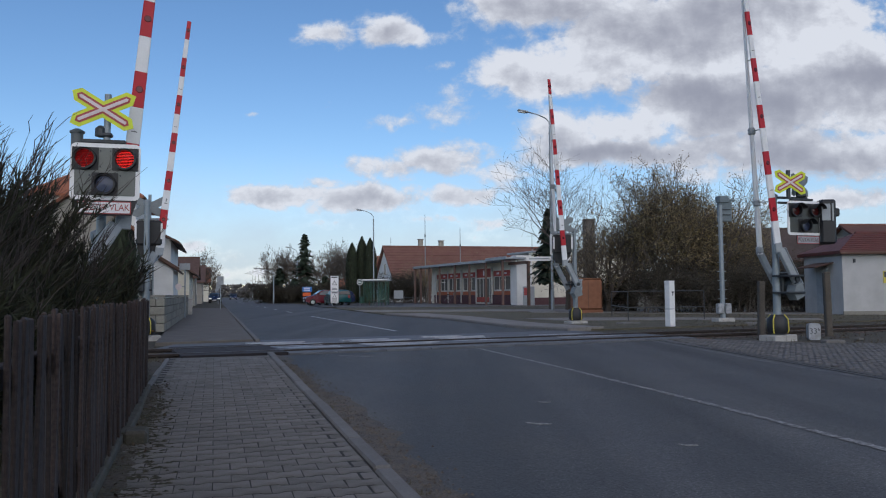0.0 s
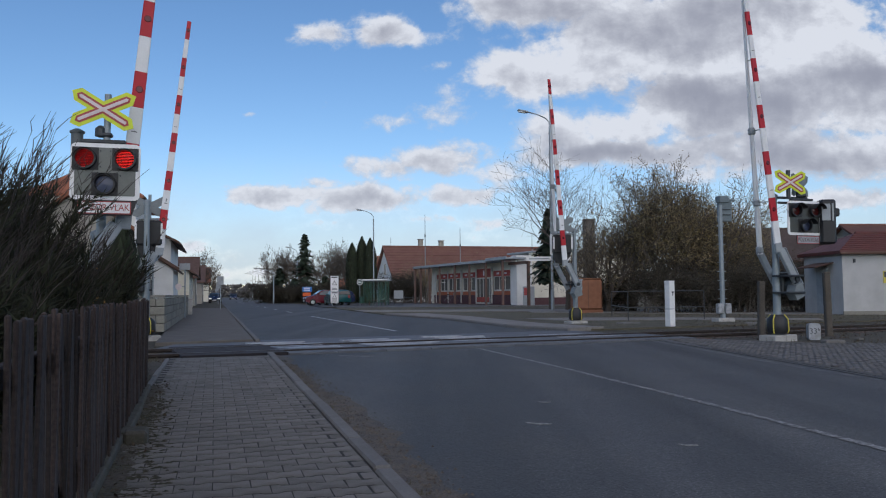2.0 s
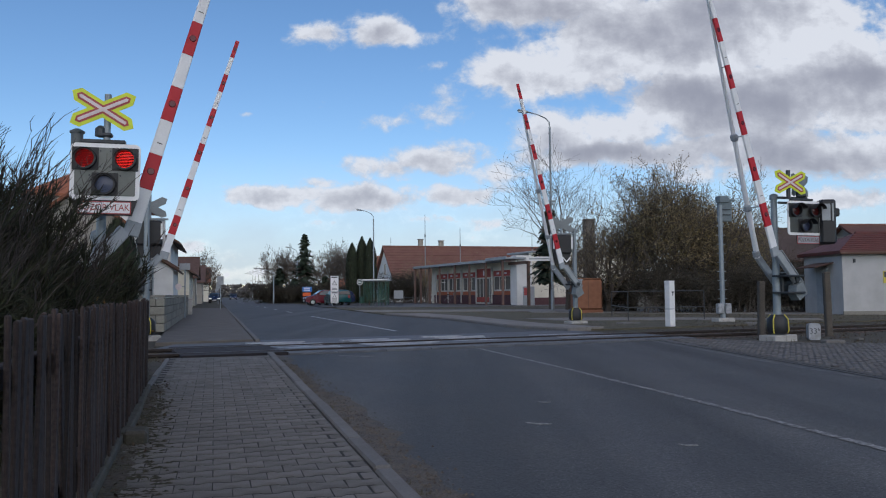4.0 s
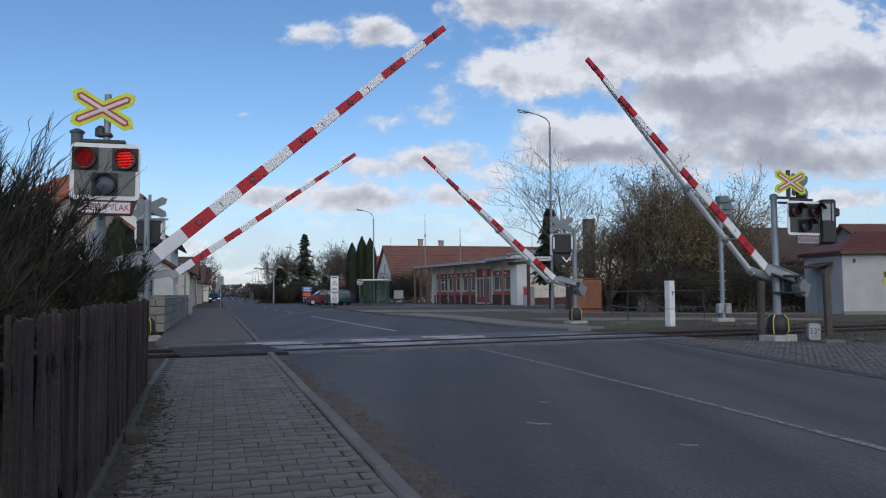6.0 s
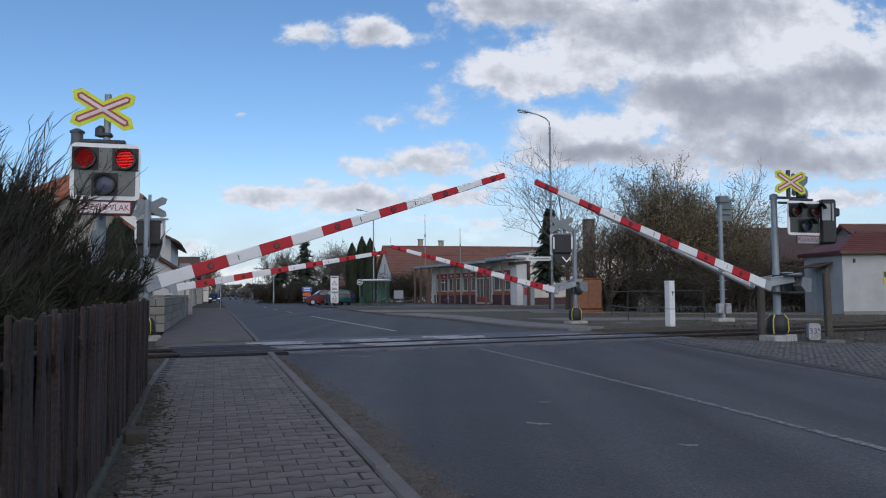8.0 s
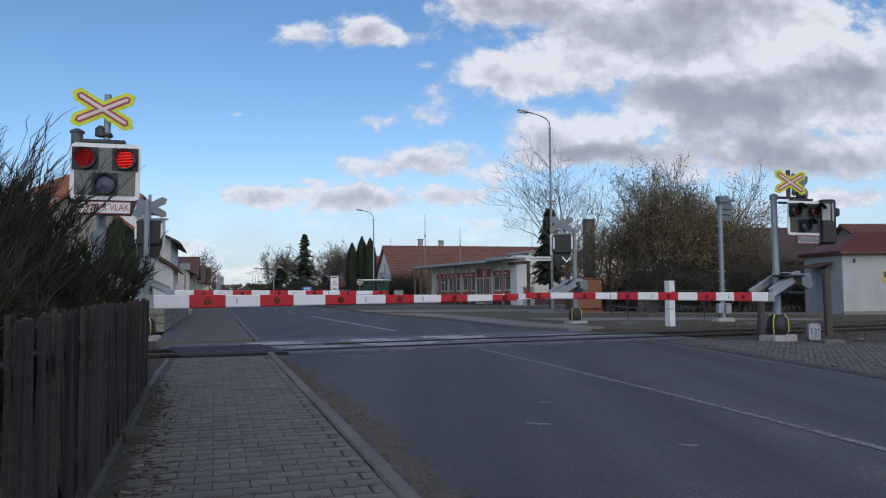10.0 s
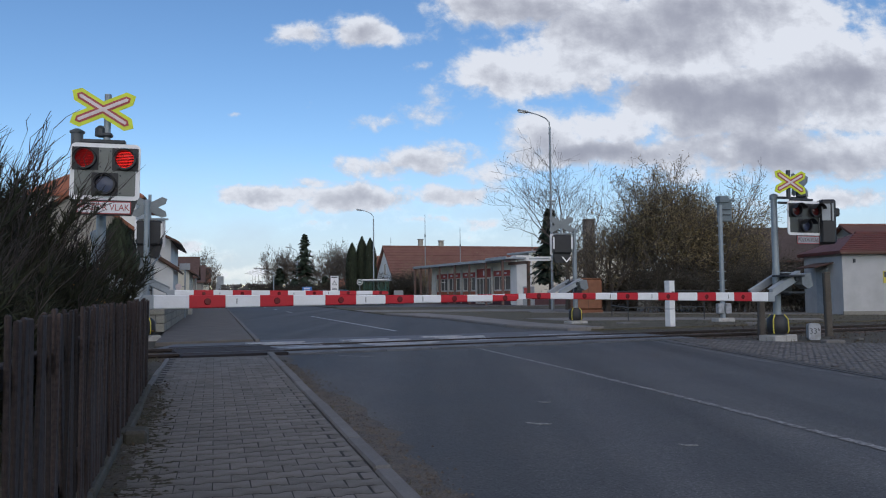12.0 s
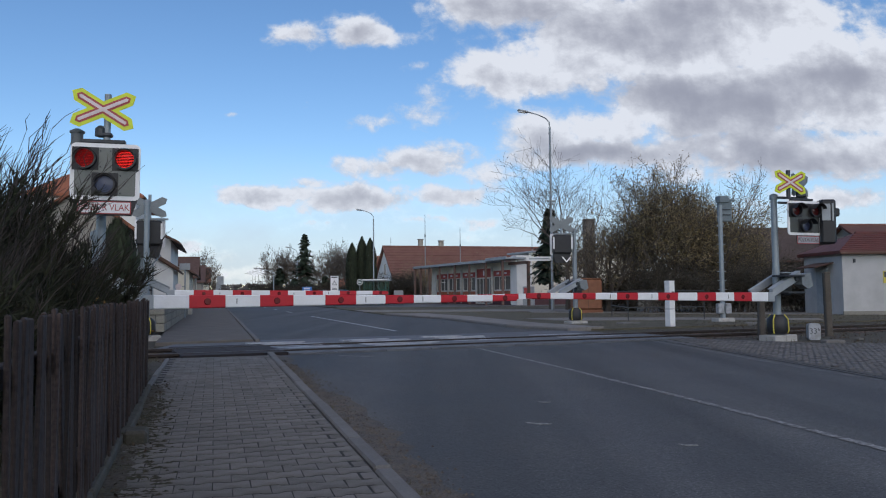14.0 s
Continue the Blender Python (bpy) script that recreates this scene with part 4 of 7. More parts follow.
def cross_sign(parent, m, face=True):
    """A St Andrew's cross, 0.84 wide; its front looks to -y."""
    def arm_poly(w, ln):
        return [(-ln, -w), (ln, -w), (ln + w * 0.9, 0), (ln, w), (-ln, w), (-ln - w * 0.9, 0)]
    c = part("cross", Build(), None, parent, "yellow-green bordered warning cross" if face else "grey back of a warning cross", at=m)
    layers = ((0.098, 0.385, 0.0, LIME), (0.05, 0.355, 0.004, SIGNRED), (0.022, 0.345, 0.008, PALE)) if face else ((0.098, 0.385, 0.0, DULLGREY),)
    for k, (w, ln, dz, mt) in enumerate(layers):
        for s, a in enumerate((-29, 27)):
            pl = [(x * math.cos(radians(a)) - y * math.sin(radians(a)), x * math.sin(radians(a)) + y * math.cos(radians(a))) for x, y in arm_poly(w, ln)]
            lift = 0.0013 * s
            part(("board", "border", "bar")[k], Build().prism(pl, dz + lift - (0.012 if k == 0 else 0.003), dz + lift + 0.0005, YX), mt, c)
    return c


def signal(at, label, lit, crosses=1):
    """A three-lamp level crossing signal; origin at the middle of the shield, front looks to -y."""
    t = thing("crossing_signal", at, label, "signal", "signals of the level crossing")
    W, H = 0.86, 0.74
    part("shield_rim", Build().prism(rounded(W, H, 0.07), -0.02, 0.0, YX), SIGNWHITE, t, "white rim of the shield")
    part("shield", Build().prism(rounded(W - 0.11, H - 0.11, 0.02), -0.016, 0.004, YX), mat("shield_grey", (0.14, 0.15, 0.135) if lit else (0.06, 0.065, 0.06), 0.35, vary=0.1, scale=3, bump=0.05), t, "grey shield plate")
    part("housing", Build().box((0 if lit else 0.10, 0.14, 0.0), (W - (0.16 if lit else 0.30), 0.22, H - 0.1), 0.04), BLACK, t)
    lamps = []
    for x, z, red in ((-0.245, 0.165, True), (0.245, 0.165, True), (0.0, -0.165, False)):
        hs = part("lamp_unit", Build().prism(rounded(0.325, 0.30, 0.01, x, z), 0.002, 0.012, YX), BLACK, t, "square black lamp unit")
        ring = Build()
        n_ = 26
        for r, y in ((0.112, -0.012), (0.14, -0.012), (0.14, -0.085), (0.118, -0.085)):
            ring.v += [(x + r * math.cos(2 * math.pi * i / n_), y, z + r * math.sin(2 * math.pi * i / n_)) for i in range(n_)]
        for q in range(4):
            for i in range(n_):
                ring.f.append((q * n_ + i, q * n_ + (i + 1) % n_, ((q + 1) % 4) * n_ + (i + 1) % n_, ((q + 1) % 4) * n_ + i))
        part("lamp_ring", ring, BLACK, hs)
        hood = Build()
        for y, rr in ((-0.085, 0.145), (-0.13 if lit else -0.24, 0.138)):
            for i in range(13):
                a = radians(10 + 160 * i / 12)
                hood.v.append((x + rr * math.cos(a), y, z + rr * math.sin(a)))
        hood.f = [(i, i + 1, 14 + i, 13 + i) for i in range(12)]
        part("hood", hood, BLACK, hs, solid=False)
        lens = Build().add([(x, -0.034, z)] + [(x + 0.112 * math.cos(2 * math.pi * i / 24), -0.016, z + 0.112 * math.sin(2 * math.pi * i / 24)) for i in range(24)], [(0, i + 1, (i + 1) % 24 + 1) for i in range(24)])
        part("lens", lens, (LENS_ON if lit else LENS_DARK) if red else LENS_BLUE, hs, "red lens" if red else "dark blue lens")
        # shutter slats added to blink the lens; no part of the signal itself
        if red and lit:
            for k in range(11):
                zz = -0.1 + 0.02 * k
                half = math.sqrt(0.117 ** 2 - zz ** 2)
                s_ = part("louvre_slat", Build().box((0, 0, 0), (2 * half, 0.0015, 0.0196)), SHUTTER_RED, hs, "dark red shutter slat added to blink the lamp", at=pose(x, -0.058, z + zz, 88))
                lamps.append((s_, x, z + zz))
    for x, z in ((-0.06, 0.27), (0.06, 0.27), (-0.06, 0.06), (0.06, 0.06), (-0.19, -0.05), (0.19, -0.05), (-0.19, -0.28), (0.19, -0.28)):
        part("screw", Build().tube([(x, -0.004, z), (x, -0.012, z)], 0.011, 8), DARKSTEEL, t)
    part("plate_holder", Build().prism([(-0.40, -0.36), (0.40, -0.36), (0.33, -0.57), (-0.33, -0.57)] if lit else [(-0.18, -0.36), (0.34, -0.36), (0.32, -0.56), (-0.17, -0.56)], -0.06, -0.012, YX), BLACK, t)
    px, pw = (0, 1.0) if lit else (0.08, 0.86)
    pl = part("name_plate", Build().prism(rounded(0.66 * pw, 0.165, 0.01, px, -0.47), -0.006, 0.004, YX), SIGNRED, t, "white plate with a thin border and lettering")
    part("plate_face", Build().prism(rounded(0.635 * pw, 0.14, 0.006, px, -0.47), 0.0045, 0.006, YX), SIGNWHITE if lit else AGED_WHITE, pl)
    letters("lettering", "POZOR VLAK", 0.105, SIGNRED if lit else SHOPDARK, pl, Matrix.Translation((px, -0.0085, -0.47)) @ YX @ Matrix.Diagonal((0.98 * pw, 1.15, 1, 1)))
    # head bracket with the crosses
    part("head_bracket", Build().box((-0.04, 0.05, H / 2 + 0.03), (0.55, 0.1, 0.05), 0.01).box((-0.03, 0.05, H / 2 + 0.12), (0.2, 0.12, 0.06), 0.02), DARKSTEEL, t)
    part("bell", Build().tube([(-0.08, 0.05, H / 2 + 0.1), (-0.08, 0.05, H / 2 + 0.2), (-0.08, 0.05, H / 2 + 0.24)], [0.07, 0.07, 0.03], 12), DARKSTEEL, t)
    part("cross_post", Build().tube([(0.0 if lit else -0.36, 0.05, H / 2 + 0.04), (0.0 if lit else -0.36, 0.05, H / 2 + 0.66)], 0.045, 10), GALV if lit else DARKSTEEL, t, smooth=True)
    cx_ = -0.045 if lit else -0.36
    cross_sign(t, pose(cx_, -0.02, H / 2 + (0.445 if lit else 0.39), 0, 2 if lit else 0, 0) @ Matrix.Diagonal((0.94, 1, 0.96, 1)))
    if crosses > 1:
        cross_sign(t, pose(cx_ + 0.5, 0.3, H / 2 + 0.38, 0, 0, 205) @ Matrix.Diagonal((0.94, 1, 0.96, 1)), False)
    return t, lamps


sig_a, LAMPS = signal(pose(-4.395, 10.4, 2.655, 0, 0.9, 12), "crossing signal with flashing red lamps, yellow-bordered cross and lettered plate", True)
part("stub_pole", Build().tube([(-0.39, 0.16, 0.0), (-0.39, 0.16, 0.52), (-0.39, 0.16, 0.521), (-0.39, 0.16, 0.545), (-0.39, 0.16, 0.58)], [0.075, 0.075, 0.095, 0.095, 0.03], 14), mat("dark_grey_paint", (0.11, 0.12, 0.125), 0.5, vary=0.1, bump=0.1), sig_a, "dark capped stub pole", smooth=True)
part("mast", Build().tube([(-0.1, 0.35, -2.7), (-0.1, 0.35, 0.40)], 0.062, 12), GALV, sig_a, smooth=True)
part("mast_bracket", Build().box((-0.1, 0.2, 0.3), (0.1, 0.34, 0.08), 0.01).box((-0.1, 0.2, -0.3), (0.1, 0.34, 0.08), 0.01), DARKSTEEL, sig_a)
sig_d, _ = signal(pose(7.80, 17.25, 2.57, 0, 0.6, 16), "unlit level crossing signal with warning cross and POZOR VLAK plate", False, 2)
part("side_housing", Build().box((0.62, 0.28, -0.07), (0.32, 0.42, 0.96), 0.04).box((0.84, 0.3, 0.14), (0.12, 0.22, 0.18), 0.03).box((0.3, 0.3, 0.2), (0.4, 0.1, 0.1), 0.02), BLACK, sig_d, "black back of the second signal head", at=pose(-0.10, 0.02, 0, 0, 0, -22))
part("side_rim", Build().box((0.56, 0.06, 0.13), (0.18, 0.02, 0.36), 0.005).box((0.7, 0.06, 0.13), (0.04, 0.025, 0.38), 0.005), GREYPAINT, sig_d, at=pose(-0.10, 0.02, 0, 0, 0, -22))
part("bracket_arm", Build().box((-0.2, 0.12, 0.44), (0.75, 0.06, 0.05), 0.01).box((-0.25, 0.12, 0.33), (0.65, 0.05, 0.05), 0.01), DARKSTEEL, sig_d)


def back_signal(at, label, chevron):
    """The rear of a signal head with its crosses, seen from behind; origin on the ground under it."""
    t = thing("crossing_signal", at, label, "signal", "signals of the level crossing")
    part("housing", Build().box((0, 0, 2.62), (0.62, 0.24, 0.62), 0.04), BLACK, t)
    part("lower_housing", Build().prism([(-0.3, 2.32), (0.3, 2.32), (0.22, 2.0), (-0.22, 2.0)], -0.1, 0.02, YX), BLACK, t)
    part("shield_rim", Build().prism(rounded(0.74, 0.72, 0.06, 0, 2.62), -0.15, -0.13, YX), SIGNWHITE, t)
    for x in (-0.31, 0.31):
        part("pale_strip", Build().box((x, -0.125, 2.66), (0.05, 0.01, 0.4), 0.004), SIGNWHITE, t)
    if chevron:
        part("chevron", Build().prism([(-0.05, 2.2), (0.0, 2.2), (0.12, 2.06), (0.24, 2.2), (0.29, 2.2), (0.12, 2.0)], 0.1, 0.11, YX), SIGNWHITE, t)
    cross_sign(t, pose(0, 0.0, 3.28), False)
    part("cross_post", Build().tube([(0, 0.04, 2.9), (0, 0.04, 3.6)], 0.04, 8), GALV, t)
    part("arm", Build().box((0.1, 0.05, 2.98), (0.7, 0.06, 0.05), 0.01), GALV, t)
    return t


back_signal(pose(-7.42, 20.25, 0, 0, 0, 12), "rear of a level crossing signal with warning cross beyond the rails", False)
back_signal(pose(3.96, 26.7, 0, 0, 0, 8), "rear of a level crossing signal with white chevron on the verge", True)

# ================= plants =================


def grow(b, tips, p, d, ln, r, depth, rng, bend=0.25, kids=(2, 4), shrink=0.68, up=0.12, leaf_from=1, rmin=0.004):
    """Adds a limb and its branches to b; ends of the fine twigs go into tips."""
    pts, rad = [p], [r]
    n = 3 if depth > 0 else 2
    q, dd = p.copy(), d.copy()
    for i in range(n):
        dd = (dd + Vector((rng.gauss(0, bend), rng.gauss(0, bend), rng.gauss(0, bend) + up))).normalized()
        q = q + dd * ln / n
        pts.append(q.copy())
        rad.append(max(r * (1 - 0.55 * (i + 1) / n), rmin))
    b.tube(pts, rad, 6 if r > 0.06 else 4 if r > 0.02 else 3, caps=False)
    if depth <= leaf_from:
        tips += pts[1:]
    if depth == 0:
        return
    for k in range(rng.randint(*kids)):
        f = rng.uniform(0.35, 1.0)
        i = min(int(f * n), n - 1)
        s = pts[i].lerp(pts[i + 1], f * n - i)
        a = rng.uniform(0, 2 * math.pi)
        side = dd.orthogonal()
        side.rotate(Matrix.Rotation(a, 3, dd))
        nd = (dd * rng.uniform(0.55, 1.0) + side * rng.uniform(0.45, 0.9)).normalized()
        grow(b, tips, s, nd, ln * shrink * rng.uniform(0.75, 1.2), max(rad[i] * 0.62, rmin), depth - 1, rng, bend, kids, shrink, up, leaf_from, rmin)
    grow(b, tips, pts[-1], dd, ln * shrink, rad[-1], depth - 1, rng, bend, kids, shrink, up, leaf_from, rmin)


def leaves(b, tips, per, size, spread, rng):
    for p in tips:
        for _ in range(per):
            c = p + Vector((rng.gauss(0, spread), rng.gauss(0, spread), rng.gauss(0, spread)))
            u = Vector((rng.gauss(0, 1), rng.gauss(0, 1), rng.gauss(0, 1))).normalized()
            w = u.orthogonal().normalized() * size * rng.uniform(0.25, 0.5)
            u = u * size * rng.uniform(0.6, 1.3)
            b.add([c - u, c + w, c + u, c - w], [(0, 1, 2, 3)])


def bare_tree(at, seed, height, spread, label, limbs=5, depth=4, leafy=None, leaf_size=0.05, leaf_per=2, clear=0.2, name="tree", category="tree", width=0.14, kids=(2, 4), shrink=0.68, ls=0.12, rmin=0.006):
    rng = random.Random(seed)
    t = thing(name, at, label, category)
    b, tips = Build(), []
    h0 = height * clear
    trunk = Build().tube([(0, 0, -0.1), (0.02, 0, h0 * 0.5), (0.0, 0.03, h0), (0.05, 0, h0 + height * 0.12)], [width * 1.35, width, width * 0.85, width * 0.5], 9, caps=False)
    part("trunk", trunk, BARK, t, smooth=True, solid=False)
    for k in range(limbs):
        a = 2 * math.pi * (k + rng.uniform(-0.3, 0.3)) / limbs
        tilt = rng.uniform(0.25, 1.0) * spread
        d = Vector((math.cos(a) * tilt, math.sin(a) * tilt, 1)).normalized()
        grow(b, tips, Vector((0, 0, h0 * rng.uniform(0.75, 1.05))), d, height * 0.34 * rng.uniform(0.8, 1.15), width * 0.55, depth, rng, 0.2, kids, shrink, rmin=rmin)
    tagged(part("branchwork", b, TWIG, t, "fine bare branches", solid=False), kind="stuff")
    if leafy:
        lb = Build()
        leaves(lb, tips, leaf_per, leaf_size, ls, rng)
        tagged(part("crown", lb, leafy, t, "thin crown of small leaves", solid=False), kind="stuff")
    return t


def spruce(at, seed, height, radius, label, base=0.06, gap=0.2):
    rng = random.Random(seed)
    t = thing("spruce", at, label, "tree")
    part("trunk", Build().tube([(0, 0, -0.1), (0, 0, height * 0.5), (0, 0, height * 0.99)], [0.16, 0.09, 0.015], 8, caps=False), BARK, t, solid=False)
    b = Build()
    z = height * base
    while z < height:
        f = (z - height * base) / (height * (1 - base))
        r = radius * (1 - f) ** 0.85 * rng.uniform(0.75, 1.12) + 0.08
        for k in range(rng.randint(3, 5)):
            a = rng.uniform(0, 2 * math.pi)
            rr = r * rng.uniform(0.6, 1.15)
            d = Vector((math.cos(a), math.sin(a), 0))
            prev = Vector((0, 0, z))
            for s in range(6):
                g_ = (s + 1) / 6
                c = Vector((0, 0, z)) + d * rr * g_ + Vector((0, 0, 0.10 * rr * g_ - 0.42 * rr * g_ * g_ + 0.14 * rr * g_ ** 4))
                for _ in range(3):
                    e = c + Vector((rng.gauss(0, 0.09), rng.gauss(0, 0.09), rng.gauss(-0.05, 0.06)))
                    sd = Vector((-d.y, d.x, 0)) * rng.uniform(0.08, 0.2) * (1.2 - 0.5 * g_) * (0.6 + radius * 0.35)
                    fw = d * rng.uniform(0.1, 0.22) + Vector((0, 0, rng.uniform(-0.16, 0.02)))
                    b.add([e - sd, e + fw, e + sd, e - fw * 0.6 + Vector((0, 0, 0.06))], [(0, 1, 2), (0, 2, 3)])
                prev = c
        z += 0.45 * gap * rng.uniform(0.5, 1.5)
    tagged(part("crown", b, SPRUCE, t, "dark drooping needle branches", solid=False), kind="stuff")
    return t


def thuja(at, seed, height, radius, label, group=""):
    rng = random.Random(seed)
    t = thing("thuja", at, label, "tree", group)
    part("trunk", Build().tube([(0, 0, -0.1), (0, 0, height * 0.9)], [0.1, 0.03], 7, caps=False), BARK, t, solid=False)
    b = Build()
    for i in range(int(5200 * height / 7)):
        f = rng.uniform(0, 1) ** 0.9
        z = 0.1 + f * height
        r = radius * (1.0 if f < 0.5 else (1 - ((f - 0.5) / 0.5) ** 3.2)) * rng.uniform(0.72, 1.1) * (0.75 + 0.25 * min(1, f * 6)) + 0.03
        a = rng.uniform(0, 2 * math.pi)
        c = Vector((r * math.cos(a), r * math.sin(a), z))
        o = Vector((math.cos(a), math.sin(a), 0))
        sd = Vector((-o.y, o.x, 0)) * rng.uniform(0.02, 0.07)
        b.add([c - sd, c + Vector((0, 0, rng.uniform(0.08, 0.24))) + o * rng.uniform(-0.02, 0.08), c + sd, c - Vector((0, 0, 0.12)) - o * 0.05], [(0, 1, 2), (0, 2, 3)])
    tagged(part("crown", b, THUJA, t, "dense dark green scale leaves", solid=False), kind="stuff")
    return t


def shrub(at, seed, w, d, h, label, material, stems=60, per=18, leaf=0.06, spread=0.18, name="shrub"):
    rng = random.Random(seed)
    t = thing(name, at, label, "shrub")
    b, tips = Build(), []
    for _ in range(stems):
        p = Vector((rng.uniform(-w, w) * 0.42, rng.uniform(-d, d) * 0.42, 0))
        dr = Vector((rng.gauss(0, 0.35), rng.gauss(0, 0.35), 1)).normalized()
        grow(b, tips, p, dr, h * rng.uniform(0.35, 0.6), 0.022, 2, rng, 0.2, (2, 3), 0.66, 0.06)
    tagged(part("branchwork", b, TWIG, t, solid=False), kind="stuff")
    if material:
        lb = Build()
        leaves(lb, tips, per, leaf, spread, rng)
        tagged(part("leafage", lb, material, t, solid=False), kind="stuff")
    return t


# the broom behind the fence: many thin green shoots swept to one side
SWAY = []


def broom(at, seed, stems, hmin, hmax, lean, label, tips_bare):
    rng = random.Random(seed)
    t = thing("broom_shrub", at, label, "shrub", "broom shrubs behind the fence")
    b, bt = Build(), Build()
    for _ in range(stems):
        p = Vector((rng.gauss(0, 0.24), rng.gauss(0, 0.3), 0))
        d = Vector((rng.gauss(lean, 0.2), rng.gauss(0, 0.22), 1)).normalized()
        ln = rng.uniform(hmin, hmax)
        pts = [p.copy()]
        for i in range(5):
            d = (d + Vector((rng.gauss(lean * 0.16, 0.06), rng.gauss(0, 0.06), -0.03))).normalized()
            p = p + d * ln / 5
            pts.append(p.copy())
        b.tube(pts[:4], [0.012, 0.009, 0.007, 0.005], 4, caps=False)
        (bt if tips_bare else b).tube(pts[3:], [0.005, 0.0035, 0.002], 3, caps=False)
        for k in range(rng.randint(10, 16)):
            i = rng.randint(1, 4)
            s = pts[i].lerp(pts[i + 1], rng.random())
            e = (pts[i + 1] - pts[i]).normalized()
            e = (e + Vector((rng.gauss(0.1, 0.28), rng.gauss(0, 0.28), rng.gauss(0.1, 0.15)))).normalized()
            l2 = rng.uniform(0.18, 0.5) * (1.15 - 0.12 * i)
            m_ = s + e * l2 * 0.5 + Vector((rng.gauss(0, 0.02), rng.gauss(0, 0.02), 0.02))
            tgt = bt if (tips_bare and i >= 3) else b
            tgt.tube([s, m_, s + e * l2 + Vector((0.03, 0, 0.02))], [0.0042, 0.0034, 0.0016], 3, caps=False)
            if i < 4 and s.z < 2.0:
                for q in range(16):
                    c = s.lerp(s + e * l2, rng.random())
                    e2 = (e + Vector((rng.gauss(0, 0.5), rng.gauss(0, 0.5), rng.gauss(0, 0.3)))).normalized() * rng.uniform(0.08, 0.22)
                    w = e2.orthogonal().normalized() * 0.0075
                    b.add([c - w, c + e2, c + w], [(0, 1, 2)])
    tagged(part("foliage", b, BROOM, t, "dense dark green shoots", solid=False), kind="stuff")
    if tips_bare:
        tagged(part("twigwork", bt, BROOM_TIP, t, "bare brownish shoot tips", solid=False), kind="stuff")
    return t


for k, (x, y, n_, h0, h1, ln) in enumerate([(-3.55, 5.4, 120, 1.0, 1.5, 0.0), (-4.2, 6.3, 150, 1.2, 2.4, 0.0), (-4.75, 7.1, 170, 1.4, 2.8, 0.0), (-4.95, 7.9, 170, 1.4, 2.85, 0.01),
                                            (-4.2, 7.6, 150, 0.9, 1.75, 0.05), (-4.35, 8.6, 120, 0.9, 1.9, 0.05), (-3.25, 4.7, 110, 0.8, 1.3, 0.02), (-5.3, 8.0, 150, 1.6, 3.1, 0.02), (-4.9, 9.4, 70, 0.8, 1.6, 0.0),
                                            (-5.4, 9.2, 130, 1.2, 1.9, 0.05), (-4.7, 8.3, 140, 1.0, 1.75, 0.05)]):
    SWAY.append((broom(pose(x, y, 0), 40 + k, n_, h0, h1, ln, "dark green broom shrub with bare tips behind the fence", True), x, y, k))
shrub(pose(-5.0, 10.1, 0), 77, 1.5, 1.0, 0.95, "tangle of bare dark branches behind the fence", None, 24, name="bramble")
shrub(pose(-3.95, 8.0, 0), 78, 0.9, 0.9, 1.05, "tangle of bare dark branches with dry orange leaves", mat("dry_leaf", (0.24, 0.13, 0.035), 0.9, vary=0.3, bump=0.0, rand=0.3), 20, 1, 0.028, 0.1, name="bramble")
shrub(pose(-4.45, 9.6, 0), 79, 0.9, 0.7, 1.05, "tangle of bare dark branches behind the fence", None, 22, name="bramble")
thuja(pose(-7.15, 17.6, 0), 5, 2.5, 0.42, "dark green thuja by the house wall")

# trees on the far side
bare_tree(pose(7.2, 46.5, 0), 12, 8.4, 0.6, "bare young tree behind a lamp post", 7, 4, width=0.13, clear=0.3, kids=(2, 3), shrink=0.70)
spruce(pose(6.75, 50.5, 0), 3, 6.2, 1.5, "small dark spruce behind the bare tree", 0.3)
for k, (x, y, h, sp, lp, lf) in enumerate([(8.5, 41.5, 5.4, 0.8, 1, 0.045), (11.2, 40.0, 8.0, 0.62, 3, 0.065), (12.9, 40.5, 7.2, 0.7, 3, 0.065), (10.0, 42.5, 6.3, 0.8, 1, 0.055), (14.4, 42, 5.6, 0.75, 3, 0.065)]):
    bare_tree(pose(x, y, 0), 60 + k, h, sp, "spreading tree with thin olive-brown leaf buds", 8, 4, LEAF, lf, lp, 0.1, width=0.17, kids=(2, 4), ls=0.14, shrink=0.66, rmin=0.009)
bare_tree(pose(16.9, 47, 0), 91, 6.6, 0.16, "slender bare tree with dense top twigs", 6, 3, clear=0.5, width=0.1)
bare_tree(pose(20.5, 52, 0), 93, 4.9, 0.8, "bare tree behind the white hut", 6, 4, clear=0.2)
for k in range(12):
    shrub(pose(8.3 + 1.0 * k, (41.5 if k < 2 else 38.2) + random.uniform(-0.8, 1.2), 0), 120 + k, 1.8, 1.4, random.uniform(1.7, 2.6), "dense dark hedge shrub under the trees", mat("hedge_leaf", (0.036, 0.03, 0.018), 0.9, vary=0.3, bump=0, rand=0.35) if k == 0 else bpy.data.materials["hedge_leaf"], 26, 6, 0.06, 0.16)

